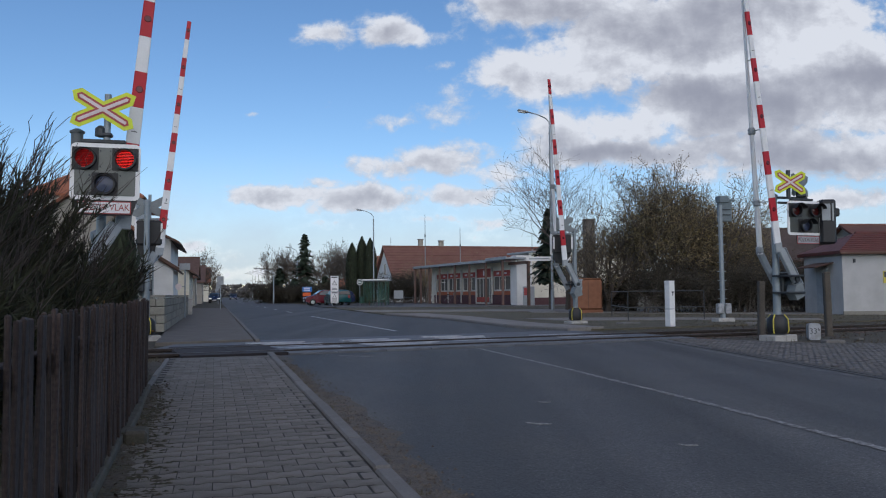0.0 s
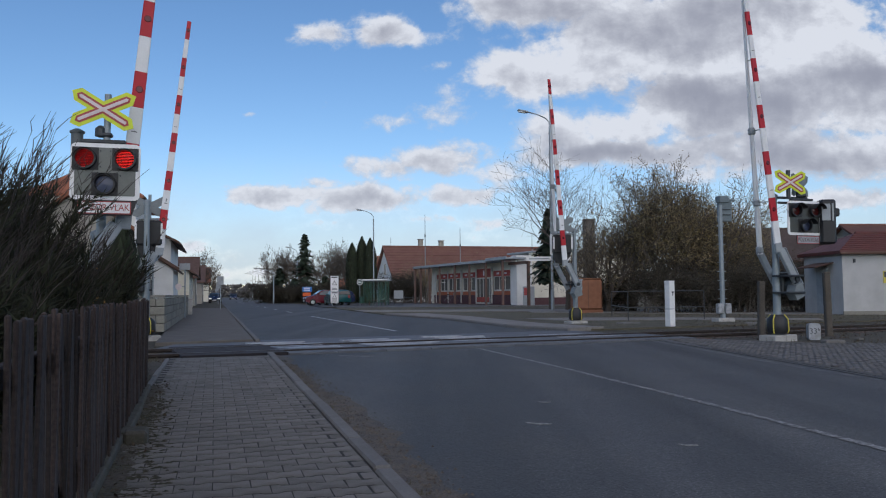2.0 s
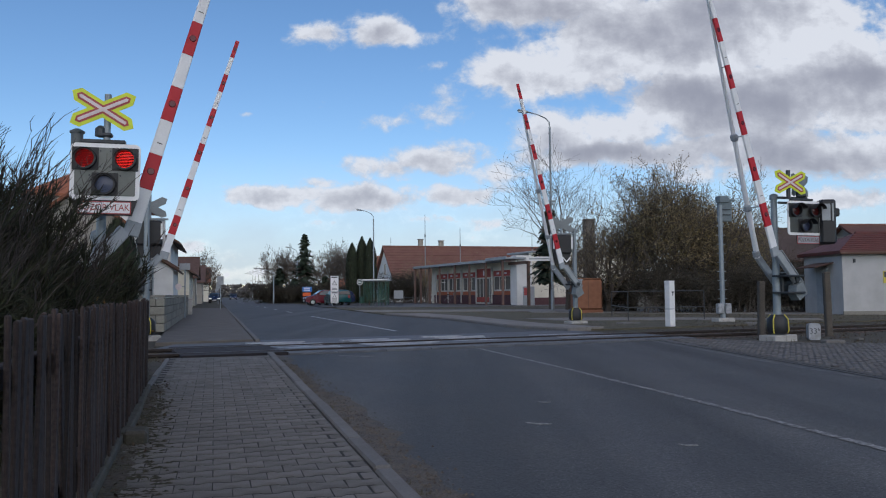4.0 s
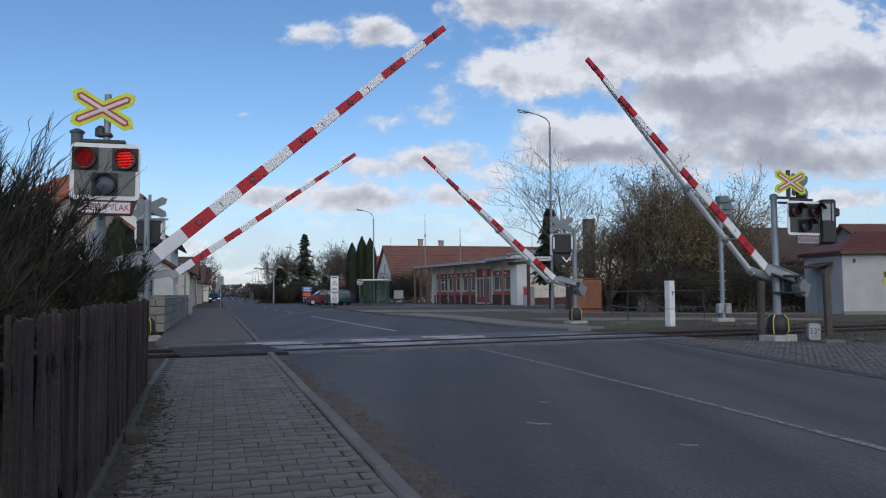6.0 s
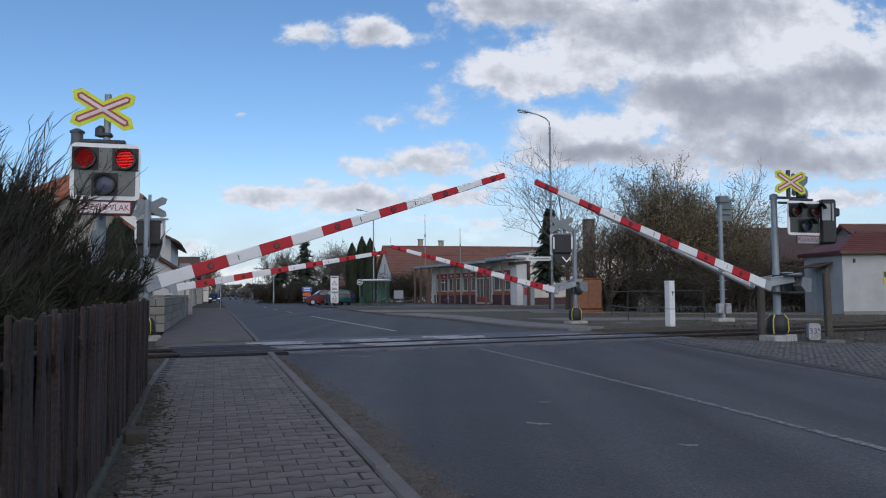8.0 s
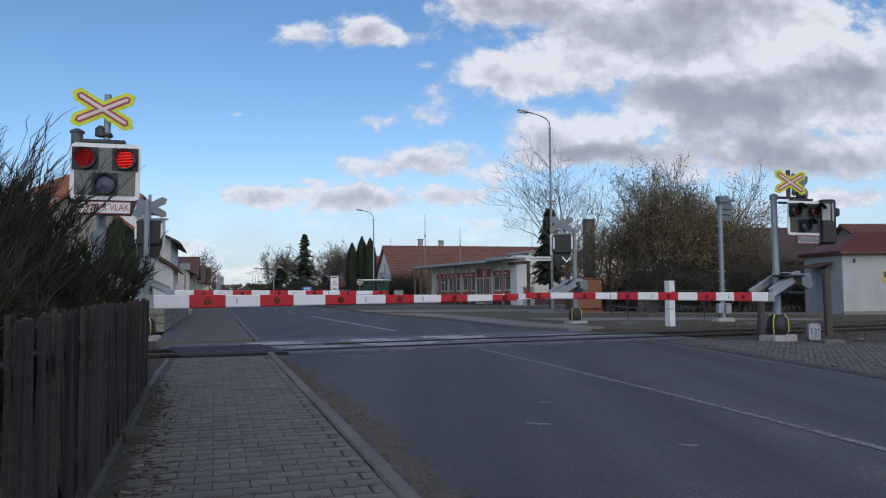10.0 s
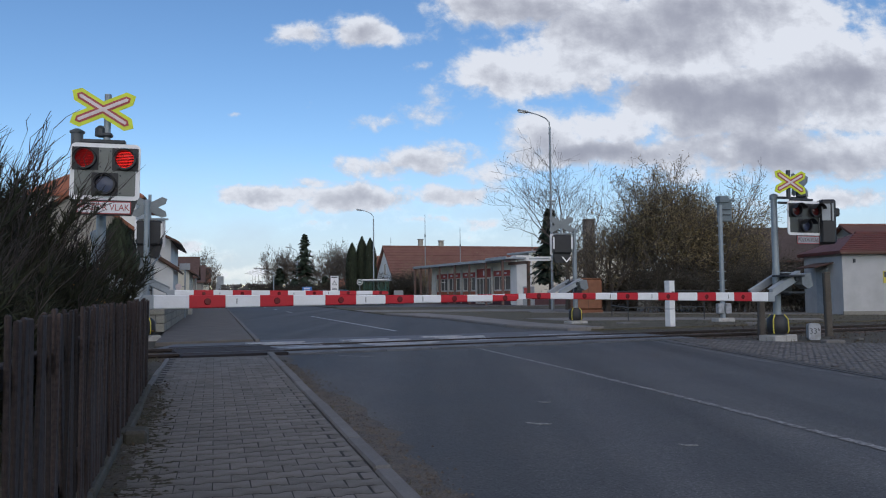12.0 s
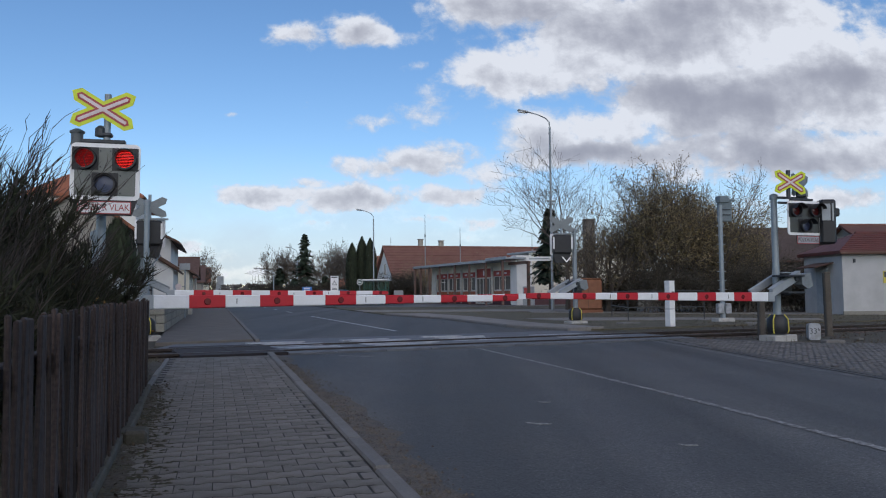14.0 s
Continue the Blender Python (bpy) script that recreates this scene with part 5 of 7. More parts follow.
# trees along the road beyond
spruce(pose(-18.3, 106, 0), 21, 9.0, 3.0, "tall dark spruce with hanging branches", 0.05, 0.42)
spruce(pose(-22.0, 108, 0), 22, 4.5, 2.8, "low broad dark conifer", 0.02, 0.2)
spruce(pose(-20.2, 109, 0), 23, 3.2, 2.4, "low broad dark conifer", 0.02, 0.2)
spruce(pose(-15.6, 106, 0), 24, 3.4, 2.6, "low broad dark conifer", 0.02, 0.2)
for k, (x, h, y) in enumerate([(-9.75, 6.3, 86), (-8.75, 7.0, 86.5), (-7.8, 6.8, 86)]):
    thuja(pose(x, y, 0), 30 + k, h, 0.66, "tall columnar dark green thuja by the bus stop", "row of thujas")
bare_tree(pose(-17.0, 122, 0), 201, 8.6, 0.7, "bare grey tree beside the road", 9, 4, width=0.22, clear=0.15, rmin=0.016)
bare_tree(pose(-13.8, 118, 0), 202, 8.6, 0.7, "bare grey tree beside the road", 9, 4, width=0.22, clear=0.15, rmin=0.016)
bare_tree(pose(-24.5, 122, 0), 203, 8.2, 0.7, "bare grey tree beside the road", 9, 4, width=0.22, clear=0.15, rmin=0.016)
bare_tree(pose(-22.0, 125, 0), 207, 8.2, 0.7, "bare grey tree beside the road", 9, 4, width=0.22, clear=0.15, rmin=0.016)
bare_tree(pose(-33.0, 108, 0), 204, 7.0, 0.7, "bare tree between the houses", 7, 4, width=0.18, clear=0.2, rmin=0.014)
bare_tree(pose(-61, 205, 0), 205, 7.0, 0.7, "budding tree along the far road", 6, 3, LEAF, 0.2, 1, width=0.2, clear=0.2)
for k, (x, y, w, h) in enumerate([(-5.0, 85.5, 2.2, 3.0), (-3.9, 86.5, 2.0, 2.6), (-2.6, 89.5, 3.4, 4.8), (-0.6, 90, 3.2, 4.6), (6.0, 92, 3.5, 5.0)]):
    shrub(pose(x, y, 0), 140 + k, w, 1.6, h, "dense brown shrub beside the red-roofed house", bpy.data.materials["hedge_leaf"] if k < 2 else LEAF, 34, 6 if k < 2 else 2, 0.09, 0.2)
for k in range(8):
    shrub(pose(-9.5 - 1.9 * k, 99 + 0.4 * k, 0), 160 + k, 2.4, 1.4, random.uniform(1.5, 2.6), "dark roadside hedge shrub", bpy.data.materials["hedge_leaf"], 26, 6, 0.1, 0.2)

# woods and gardens all round the horizon
fw = Build()
rw = random.Random(9)
for i in range(3400):
    a = rw.uniform(0, 2 * math.pi)
    r = rw.uniform(190, 430)
    x, y = r * math.sin(a), r * math.cos(a)
    if -24 < x + 0.285 * y < 40 and y > 0 and r < 400:
        continue
    h = rw.uniform(2.5, 6.5)
    n_ = 7
    c = [(x + rw.uniform(-2.5, 2.5), y + rw.uniform(-2.5, 2.5), rw.uniform(0, h)) for _ in range(9)]
    for px_, py_, pz_ in c:
        s = rw.uniform(0.5, 1.4)
        fw.add([(px_ - s, py_, pz_), (px_ + s * 0.4, py_ + s, pz_ - s * 0.6), (px_ + s, py_ - s * 0.3, pz_ + s * 0.2), (px_, py_, pz_ + s * 1.2)], [(0, 1, 3), (1, 2, 3), (2, 0, 3), (0, 2, 1)])
for i in range(700):
    y = rw.uniform(330, 420)
    x = -0.26 * y + rw.uniform(-60, 60)
    for _ in range(5):
        px_, py_, pz_, s = x + rw.uniform(-2, 2), y, rw.uniform(0, 5.6), rw.uniform(0.3, 0.9)
        fw.add([(px_ - s, py_, pz_), (px_ + s * 0.4, py_ + s, pz_ - s * 0.6), (px_ + s, py_ - s * 0.3, pz_ + s * 0.2), (px_, py_, pz_ + s * 1.2)], [(0, 1, 3), (1, 2, 3), (2, 0, 3), (0, 2, 1)])
setting("far_woods", fw, HAZED_WOOD, "far belt of bare trees and gardens, haze put into their colour", "woods", solid=False, kind="stuff")

# grass tufts and litter
tf = Build()
rg_ = random.Random(17)


def tuft(x, y, z, n_, h, s):
    for _ in range(n_):
        px_, py_ = x + rg_.gauss(0, s), y + rg_.gauss(0, s)
        a = rg_.uniform(0, 6.28)
        hh = h * rg_.uniform(0.4, 1.1)
        w = 0.004 + 0.02 * h
        tf.add([(px_ - w * math.cos(a), py_ - w * math.sin(a), z), (px_ + w * math.cos(a), py_ + w * math.sin(a), z), (px_ + rg_.gauss(0, hh * 0.4), py_ + rg_.gauss(0, hh * 0.4), z + hh)], [(0, 1, 2)])


for _ in range(900):
    y = rg_.uniform(22, 60)
    tuft(rg_.uniform(-2, 20) if y > 44 else rg_.uniform(3.2, 20), y, -0.02, 5, 0.09, 0.15)
for _ in range(600):
    x, y = rg_.uniform(7, 22), rg_.uniform(13.5, 34)
    tuft(x, y, -0.05, 5, 0.10, 0.15)
for _ in range(420):
    p_ = ROAD @ Vector((-1.76 + abs(rg_.gauss(0, 0.12)), rg_.uniform(2.5, 9.6), 0.0))
    tuft(p_.x, p_.y, 0.0, 6, 0.03, 0.03)
for _ in range(60):
    p_ = ROAD @ Vector((0.03 + abs(rg_.gauss(0, 0.03)), rg_.uniform(3, 14), 0))
    tuft(p_.x, p_.y, -0.05, 6, 0.035, 0.025)
for _ in range(300):
    p_ = ROAD @ Vector((rg_.uniform(-3.4, -1.85), rg_.uniform(9.6, 15), 0))
    tuft(p_.x, p_.y, -0.06, 6, 0.07, 0.06)
setting("grass_tufts", tf, VERGE, "thin dry grass tufts", "grass", solid=False, kind="stuff")

# dead leaves and crumbs along the fence foot and on the verge
dl = Build()
for _ in range(750):
    q = ROAD @ Vector((-1.75 + abs(rg_.gauss(0, 0.17)), rg_.uniform(2.4, 10.5), 0.002))
    c = Vector((q.x, q.y, 0.004 + rg_.uniform(0, 0.012)))
    a, r = rg_.uniform(0, 6.28), rg_.uniform(0.006, 0.02)
    u = Vector((math.cos(a) * r, math.sin(a) * r, rg_.gauss(0, r * 0.4)))
    w = Vector((-math.sin(a) * r * 0.5, math.cos(a) * r * 0.5, rg_.gauss(0, r * 0.4)))
    dl.add([c - u, c + w, c + u, c - w], [(0, 1, 2, 3)])
for _ in range(2500):
    x, y = rg_.uniform(7.5, 22), rg_.uniform(13, 36)
    a, r = rg_.uniform(0, 6.28), rg_.uniform(0.012, 0.035)
    c = Vector((x, y, -0.066 if y < 22.8 else -0.014))
    u, w = Vector((math.cos(a) * r, math.sin(a) * r, 0.01)), Vector((-math.sin(a) * r * 0.5, math.cos(a) * r * 0.5, 0.02))
    dl.add([c - u, c + w, c + u, c - w], [(0, 1, 2, 3)])
setting("leaf_litter", dl, mat("dead_leaf", (0.065, 0.047, 0.03), 0.95, vary=0.4, bump=0, rand=0.5), "scattered dead leaves and crumbs of soil", "litter", solid=False, kind="stuff")

# ================= buildings =================


def opening(parent, m, w, h, frame_mat=FRAME, bars=1, glass_mat=WINDOW, name="window"):
    """A window or glazed door set in a wall; origin at the middle of its sill, front looks to -y."""
    o = part(name, Build().box((0, 0.02, h / 2), (w, 0.05, h), 0.0), glass_mat, parent, at=m)
    f = 0.07
    for q in (Build().box((0, -0.03, f / 2), (w, 0.08, f), 0.008), Build().box((0, -0.03, h - f / 2), (w, 0.08, f), 0.008),
              Build().box((-w / 2 + f / 2, -0.03, h / 2), (f, 0.08, h - 2 * f - 0.004), 0.008), Build().box((w / 2 - f / 2, -0.03, h / 2), (f, 0.08, h - 2 * f - 0.004), 0.008)):
        part("frame", q, frame_mat, o)
    for k in range(bars):
        part("mullion", Build().box((-w / 2 + w * (k + 1) / (bars + 1), -0.025, h / 2), (0.05, 0.06, h - 2 * f - 0.006), 0.006), frame_mat, o)
    part("sill", Build().box((0, -0.06, -0.03), (w + 0.12, 0.16, 0.05), 0.008), frame_mat, o)
    return o


def gable_house(at, w, d, eave, ridge, wall, roof, label, along_x=True, hip=0.0, over=0.35, windows=(), chimneys=(), name="house", courses=0):
    """A house w wide (x) and d deep (y), origin at the middle of its front on the ground; ridge along x or y; hip: how far the ridge ends are drawn in."""
    t = thing(name, at, label, "house")
    wb = Build()
    if along_x:
        prof = [(0, 0), (d, 0), (d, eave), (d / 2, ridge - (0.0 if not hip else ridge - eave)), (0, eave)] if hip == 0 else [(0, 0), (d, 0), (d, eave), (0, eave)]
        m_ = Matrix(((0, 0, 1, 0), (1, 0, 0, 0), (0, 1, 0, 0), (0, 0, 0, 1)))
        wb.prism(prof, -w / 2, w / 2, m_)
    else:
        prof = [(-w / 2, 0), (w / 2, 0), (w / 2, eave), (0, ridge), (-w / 2, eave)] if hip == 0 else [(-w / 2, 0), (w / 2, 0), (w / 2, eave), (-w / 2, eave)]
        wb.prism(prof, 0, d, Matrix(((1, 0, 0, 0), (0, 0, 1, 0), (0, 1, 0, 0), (0, 0, 0, 1))))
    part("wall", wb, wall, t)
    th = 0.14
    x0, x1, y0, y1 = -w / 2 - over, w / 2 + over, -over, d + over
    lift = (ridge - eave) / ((d if along_x else w) / 2) * over
    ze = eave - lift + 0.02
    ym, xm = d / 2, 0.0
    if along_x:
        r0, r1 = (x0 + hip, ym), (x1 - hip, ym)
        slopes = [[(x0, y0), (x1, y0), r1, r0], [(x1, y1), (x0, y1), r0, r1]]
        ends = [[(x0, y1), (x0, y0), r0], [(x1, y0), (x1, y1), r1]] if hip else []
    else:
        r0, r1 = (xm, y0 + hip), (xm, y1 - hip)
        slopes = [[(x0, y1), (x0, y0), r0, r1], [(x1, y0), (x1, y1), r1, r0]]
        ends = [[(x0, y0), (x1, y0), r0], [(x1, y1), (x0, y1), r1]] if hip else []
    for s in slopes + ends:
        zz = [ze, ze] + [ridge + 0.02] * (len(s) - 2)
        vs = [(p[0], p[1], z) for p, z in zip(s, zz)] + [(p[0], p[1], z + th) for p, z in zip(s, zz)]
        n_ = len(s)
        rs = part("roof_slope", Build().add(vs, [tuple(range(n_ - 1, -1, -1)), tuple(range(n_, 2 * n_))] + [(i, (i + 1) % n_, n_ + (i + 1) % n_, n_ + i) for i in range(n_)]), roof, t)
        if courses and len(s) == 4:
            for k in range(courses):
                f = (k + 0.5) / courses
                a, b_, c, e = [Vector(v) for v in vs[4:8]]
                l0, l1 = a.lerp(e, f), b_.lerp(c, f)
                part("tile_course", Build().tube([l0, l1], 0.035, 5, caps=True), roof, rs)
    part("ridge_cap", Build().tube([(r0[0], r0[1], ridge + th), (r1[0], r1[1], ridge + th)], 0.1, 6), roof, t)
    if along_x:
        part("gutter", Build().tube([(x0, y0 - 0.03, ze + 0.03), (x1, y0 - 0.03, ze + 0.03)], 0.06, 6), BROWN, t)
    else:
        for sx in (x0 - 0.03, x1 + 0.03):
            part("gutter", Build().tube([(sx, y0, ze + 0.03), (sx, y1, ze + 0.03)], 0.06, 6), BROWN, t)
    for face, u, z, ww, hh in windows:
        if face == "front":
            m2 = pose(u, -0.012, z)
        elif face == "left":
            m2 = pose(-w / 2 - 0.012, u, z, 0, 0, -90)
        else:
            m2 = pose(w / 2 + 0.012, u, z, 0, 0, 90)
        opening(t, m2, ww, hh)
    for cx, cy, top in chimneys:
        c = part("chimney", Build().box((cx, cy, (top + eave) / 2), (0.55, 0.55, top - eave), 0.02), OLDPLASTER, t)
        part("chimney_cap", Build().box((cx, cy, top + 0.05), (0.7, 0.7, 0.1), 0.02), CONCRETE, c)
    return t


# --- the fence side ---
gable_house(pose(-18.5, 41.3, 0, 0, 0, 15.9), 5.0, 9, 6.4, 8.0, PLASTER, ORANGE_TILE, "white two-storey house with orange-brown hipped tile roof", False, 2.6, 0.4, [("front", -1.2, 1.2, 1.0, 1.4), ("front", 1.2, 4.2, 1.0, 1.4)])
h1 = gable_house(ROAD @ pose(-5.6, 30.5, 0), 3.2, 11.5, 3.5, 4.7, OLDPLASTER, ORANGE_TILE, "low plastered house with orange-brown tile roof by the rails", False, 0.0, 0.28,
                 [("right", 3, 1.2, 1.0, 1.3), ("right", 8, 1.2, 1.0, 1.3)])
part("downpipe", Build().tube([(2.0, 11.8, 3.05), (1.66, 11.6, 2.6), (1.66, 11.6, 0.1)], 0.05, 7), GALV, h1)
gable_house(ROAD @ pose(-8.0, 50, 0), 9.0, 10, 4.3, 6.6, PLASTER, BROWN, "white house with dark brown gabled roof", False, 0, 0.5, [("front", 2.5, 1.4, 1.0, 1.3), ("right", 5, 1.2, 1.1, 1.3)], name="house")
gable_house(ROAD @ pose(-7.2, 66, 0), 8.6, 11, 2.9, 5.2, CREAM, BROWN, "cream house with brown gabled roof", False, 0, 0.5, [("front", 2.3, 1.2, 1.0, 1.3), ("right", 5, 1.2, 1.1, 1.3)])
gable_house(ROAD @ pose(-7.4, 84, 0), 9.0, 10, 2.9, 4.9, OLDPLASTER, BROWN, "grey-plastered house with brown roof", True, 0, 0.4, [("right", 5, 1.2, 1.1, 1.3), ("front", 2, 1.2, 1, 1.3)])
gable_house(ROAD @ pose(-7.0, 104, 0), 9.0, 14, 2.7, 4.8, OLDPLASTER, BROWN, "dark-roofed house along the street", True, 0, 0.4, [("right", 5, 1.2, 1.1, 1.3)])
gable_house(ROAD @ pose(-6.5, 140, 0), 9.0, 16, 3.2, 5.8, CREAM, ORANGE_TILE, "house with bright orange tile roof down the street", True, 0, 0.4, [("right", 5, 1.2, 1.1, 1.3)])
gable_house(ROAD @ pose(-7, 180, 0), 9.0, 16, 3.2, 5.6, PLASTER, ORANGE_TILE, "house with orange tile roof far down the street", True, 0, 0.4)
gable_house(ROAD @ pose(34, 210, 0), 14, 9, 3.0, 5.0, CREAM, ORANGE_TILE, "long low house far down the street", True, 0, 0.4)

h2 = gable_house(ROAD @ pose(-5.9, 46.9, 0), 5.4, 6, 2.5, 4.2, PLASTER, BROWN, "white garage wing with dark pitched roof behind the garden wall", False, 0, 0.25, [("front", 1.2, 0.9, 0.9, 1.1)])
part("barge_board", Build().box((0, 0, 0), (3.6, 0.06, 0.16), 0.01, pose(1.5, -0.3, 3.45, 0, 32.7, 0)), BROWN, h2)

# grey block wall beyond the rails
wl_ = setting("wall_west", Build().box((-2.5, 35.2, 0.48), (0.2, 20.9, 0.92)), SAND, "grey concrete block garden wall with coping", "wall", ROAD)
blk = Build().box((0, 0, 0), (0.25, 0.475, 0.226), 0.016).mesh("block")
for j in range(4):
    for i in range(43):
        part("block", blk, GREYWALL, wl_, at=pose(-2.5 + random.uniform(-0.004, 0.004), 25.05 + 0.495 * i + (0.24 if j % 2 else 0), 0.12 + 0.243 * j))
cp = Build().box((0, 0, 0), (0.3, 0.985, 0.07), 0.012).mesh("coping")
for i in range(21):
    part("coping", cp, GREYWALL, wl_, at=pose(-2.5, 25.3 + i, 1.02))
wf = setting("wall_south", Build().box((-4.6, 24.6, 0.48), (4.0, 0.2, 0.92)), SAND, "grey concrete block garden wall facing the rails", "wall", ROAD)
blf = Build().box((0, 0, 0), (0.475, 0.25, 0.226), 0.016).mesh("block")
blh = Build().box((0, 0, 0), (0.228, 0.25, 0.226), 0.016).mesh("block")
for j in range(4):
    if j % 2:
        part("block", blh, GREYWALL, wf, at=pose(-2.49, 24.598, 0.12 + 0.243 * j))
    for i in range(8):
        part("block", blf, GREYWALL, wf, at=pose(-2.613 - 0.495 * i - (0.2475 if j % 2 else 0), 24.598, 0.12 + 0.243 * j))
part("coping", Build().box((-4.5, 24.6, 1.02), (4.3, 0.3, 0.07), 0.012), GREYWALL, wf)
pr = thing("gate_pillar", ROAD @ pose(-2.35, 46.6, 0), "pale concrete gate pillar at the end of the garden wall", "pillar")
part("shaft", Build().box((0, 0, 0.4), (0.35, 0.35, 0.8), 0.02), CONCRETE, pr)
part("cap", Build().box((0, 0, 0.84), (0.42, 0.42, 0.08), 0.02), CONCRETE, pr)

# --- the far side: shop ---
SHOPGLASS = glass("shop_window_glass", (0.15, 0.145, 0.13), 0.08)
COLUMN = mat("red_brown_column", (0.20, 0.12, 0.095), 0.7, vary=0.15, scale=4, fine=40, bump=0.2)
SHOPORANGE = mat("orange_brown_panel", (0.42, 0.12, 0.05), 0.6, vary=0.12, scale=3, fine=30, bump=0.15)


def shop():
    """Long low shop; local x runs along its glazed front, which looks to -y; the side wall stands at x = 19."""
    L_, D_ = 19.6, 11.0
    dirx = Vector((5.2 + 2.6, 63.8 - 82.4, 0)).normalized()
    ang = math.degrees(math.atan2(dirx.y, dirx.x))
    t = thing("shop", pose(-1.5, 82.8, 0, 0, 0, ang), "low shop with red-panelled glazed front, columns and canopy", "shop")
    part("wall", Build().box((L_ / 2 + 0.4, D_ / 2 + 0.02, 1.8), (L_ - 0.8, D_, 3.6), 0.01), CREAM, t, "cream plastered walls")
    part("end_pier", Build().box((L_ - 0.1, 0.3, 2.0), (1.0, 1.4, 4.0), 0.01), PLASTER, t, "white end pier")
    part("side_wall", Build().box((L_ + 0.1, 5.9, 2.12), (0.4, 9.8, 4.24), 0.01), CREAM, t, "cream side wall")
    part("side_plinth", Build().box((L_ + 0.32, 5.9, 0.3), (0.06, 9.8, 0.6), 0.0), SHOPDARK, t)
    # front bays between x = 3 and 18.6
    bays = [(2.6, 5.3, "w"), (5.5, 8.2, "w"), (8.9, 11.6, "w"), (12.0, 14.7, "d"), (15.3, 18.4, "w")]
    part("plinth", Build().box((10.2, -0.06, 0.42), (16.8, 0.12, 0.84), 0.01), SHOPDARK, t, "maroon plinth")
    for x0, x1, kind in bays:
        w = x1 - x0
        if kind == "w":
            part("spandrel", Build().box(((x0 + x1) / 2, -0.10, 1.02), (w, 0.1, 0.36), 0.01), SHOPORANGE, t, "red-brown spandrel panel")
            sp_ = part("sign_panel", Build().box(((x0 + x1) / 2, -0.10, 2.65), (w, 0.1, 0.48), 0.01), SHOPRED, t, "red sign panel")
            for q in (0.28, 0.72):
                part("plain_bar", Build().box((x0 + w * q, -0.155, 2.65), (0.5, 0.012, 0.16)), PALE, sp_)
            o = opening(t, pose((x0 + x1) / 2, -0.05, 1.22), w, 1.22, FRAME, 2, SHOPGLASS)
            # thin glowing bar added on the face of the pane
            part("inside_light", Build().box((0.2, -0.01, 0.86), (w * 0.3, 0.006, 0.03)), mat("shop_glow", (0.8, 0.8, 0.75), 0.5, bump=0, vary=0, emit=(1, 0.95, 0.85), emit_strength=0.6) if "shop_glow" not in bpy.data.materials else bpy.data.materials["shop_glow"], o)
        else:
            sp_ = part("sign_panel", Build().box(((x0 + x1) / 2, -0.10, 2.75), (w, 0.1, 0.75), 0.01), SHOPRED, t, "red sign panel over the door")
            part("plain_square", Build().box((x0 + w * 0.62, -0.155, 2.75), (0.8, 0.012, 0.45)), PALE, sp_)
            o = opening(t, pose((x0 + x1) / 2, -0.15, 0.12), w, 2.2, FRAME, 3, SHOPGLASS, name="door")
            part("door_panel", Build().box((0, -0.075, 0.32), (w - 0.2, 0.02, 0.42), 0.006), SHOPRED, o, "red lower door panel")
    for x in (2.4, 5.4, 8.5, 11.8, 14.95, 18.55):
        part("mullion", Build().box((x, -0.12, 1.65), (0.13, 0.16, 3.1), 0.01), FRAME, t, "pale mullion post")
    # canopy and columns in front
    can = part("canopy", Build().box((8.1, -0.6, 3.64), (17.2, 1.8, 0.14), 0.02), GREYPAINT, t, "flat grey canopy")
    part("fascia", Build().box((8.1, -1.53, 3.66), (17.3, 0.06, 0.22), 0.01), GREYPAINT, can, "pale fascia board")
    can2 = part("canopy", Build().box((18.55, -0.6, 3.76), (3.6, 1.8, 0.14), 0.02), GREYPAINT, t, "raised grey canopy over the entrance")
    part("fascia", Build().box((18.55, -1.53, 3.78), (3.7, 0.06, 0.24), 0.01), GREYPAINT, can2)
    part("roof_edge", Build().box((18.0, 5.9, 4.3), (4.6, 9.9, 0.14), 0.02), GREYPAINT, t)
    for x in (-0.4, 1.2, 3.6, 6.2, 9.8, 13.0, 16.3, 19.4):
        part("column", Build().box((x, -1.35, 1.8), (0.17, 0.17, 3.58), 0.015), COLUMN, t, "brown column")
    part("pergola_beam", Build().box((20.8, -0.6, 3.35), (3.4, 0.2, 0.22), 0.01), BROWN, t)
    part("pergola_post", Build().box((22.3, -0.6, 1.65), (0.2, 0.2, 3.3), 0.01), BROWN, t)
    for x in (2.2, 3.4, 4.4):
        part("bench_rail", Build().box((x, -3.3, 0.62), (1.0, 0.05, 0.06), 0.01), DARKSTEEL, t)
    return t


shop()
gable_house(pose(5.3, 97.6, 0, 0, 0, 17), 23.0, 10, 2.9, 6.75, PLASTER, TILE, "long white house with worn red-brown tile roof and two chimneys", True, 0, 0.35,
            [("left", 5, 3.4, 0.9, 1.3), ("left", 3, 1.0, 0.9, 1.3), ("front", -9.5, 0.9, 1.0, 1.3)], [(-6.9, 5.2, 7.75), (-4.2, 5.2, 7.6)], courses=12)
gable_house(pose(-9.4, 121, 0), 4.4, 9, 3.0, 6.7, PLASTER, ORANGE_TILE, "house with bright red tile roof behind the thujas", True, 0, 0.3)
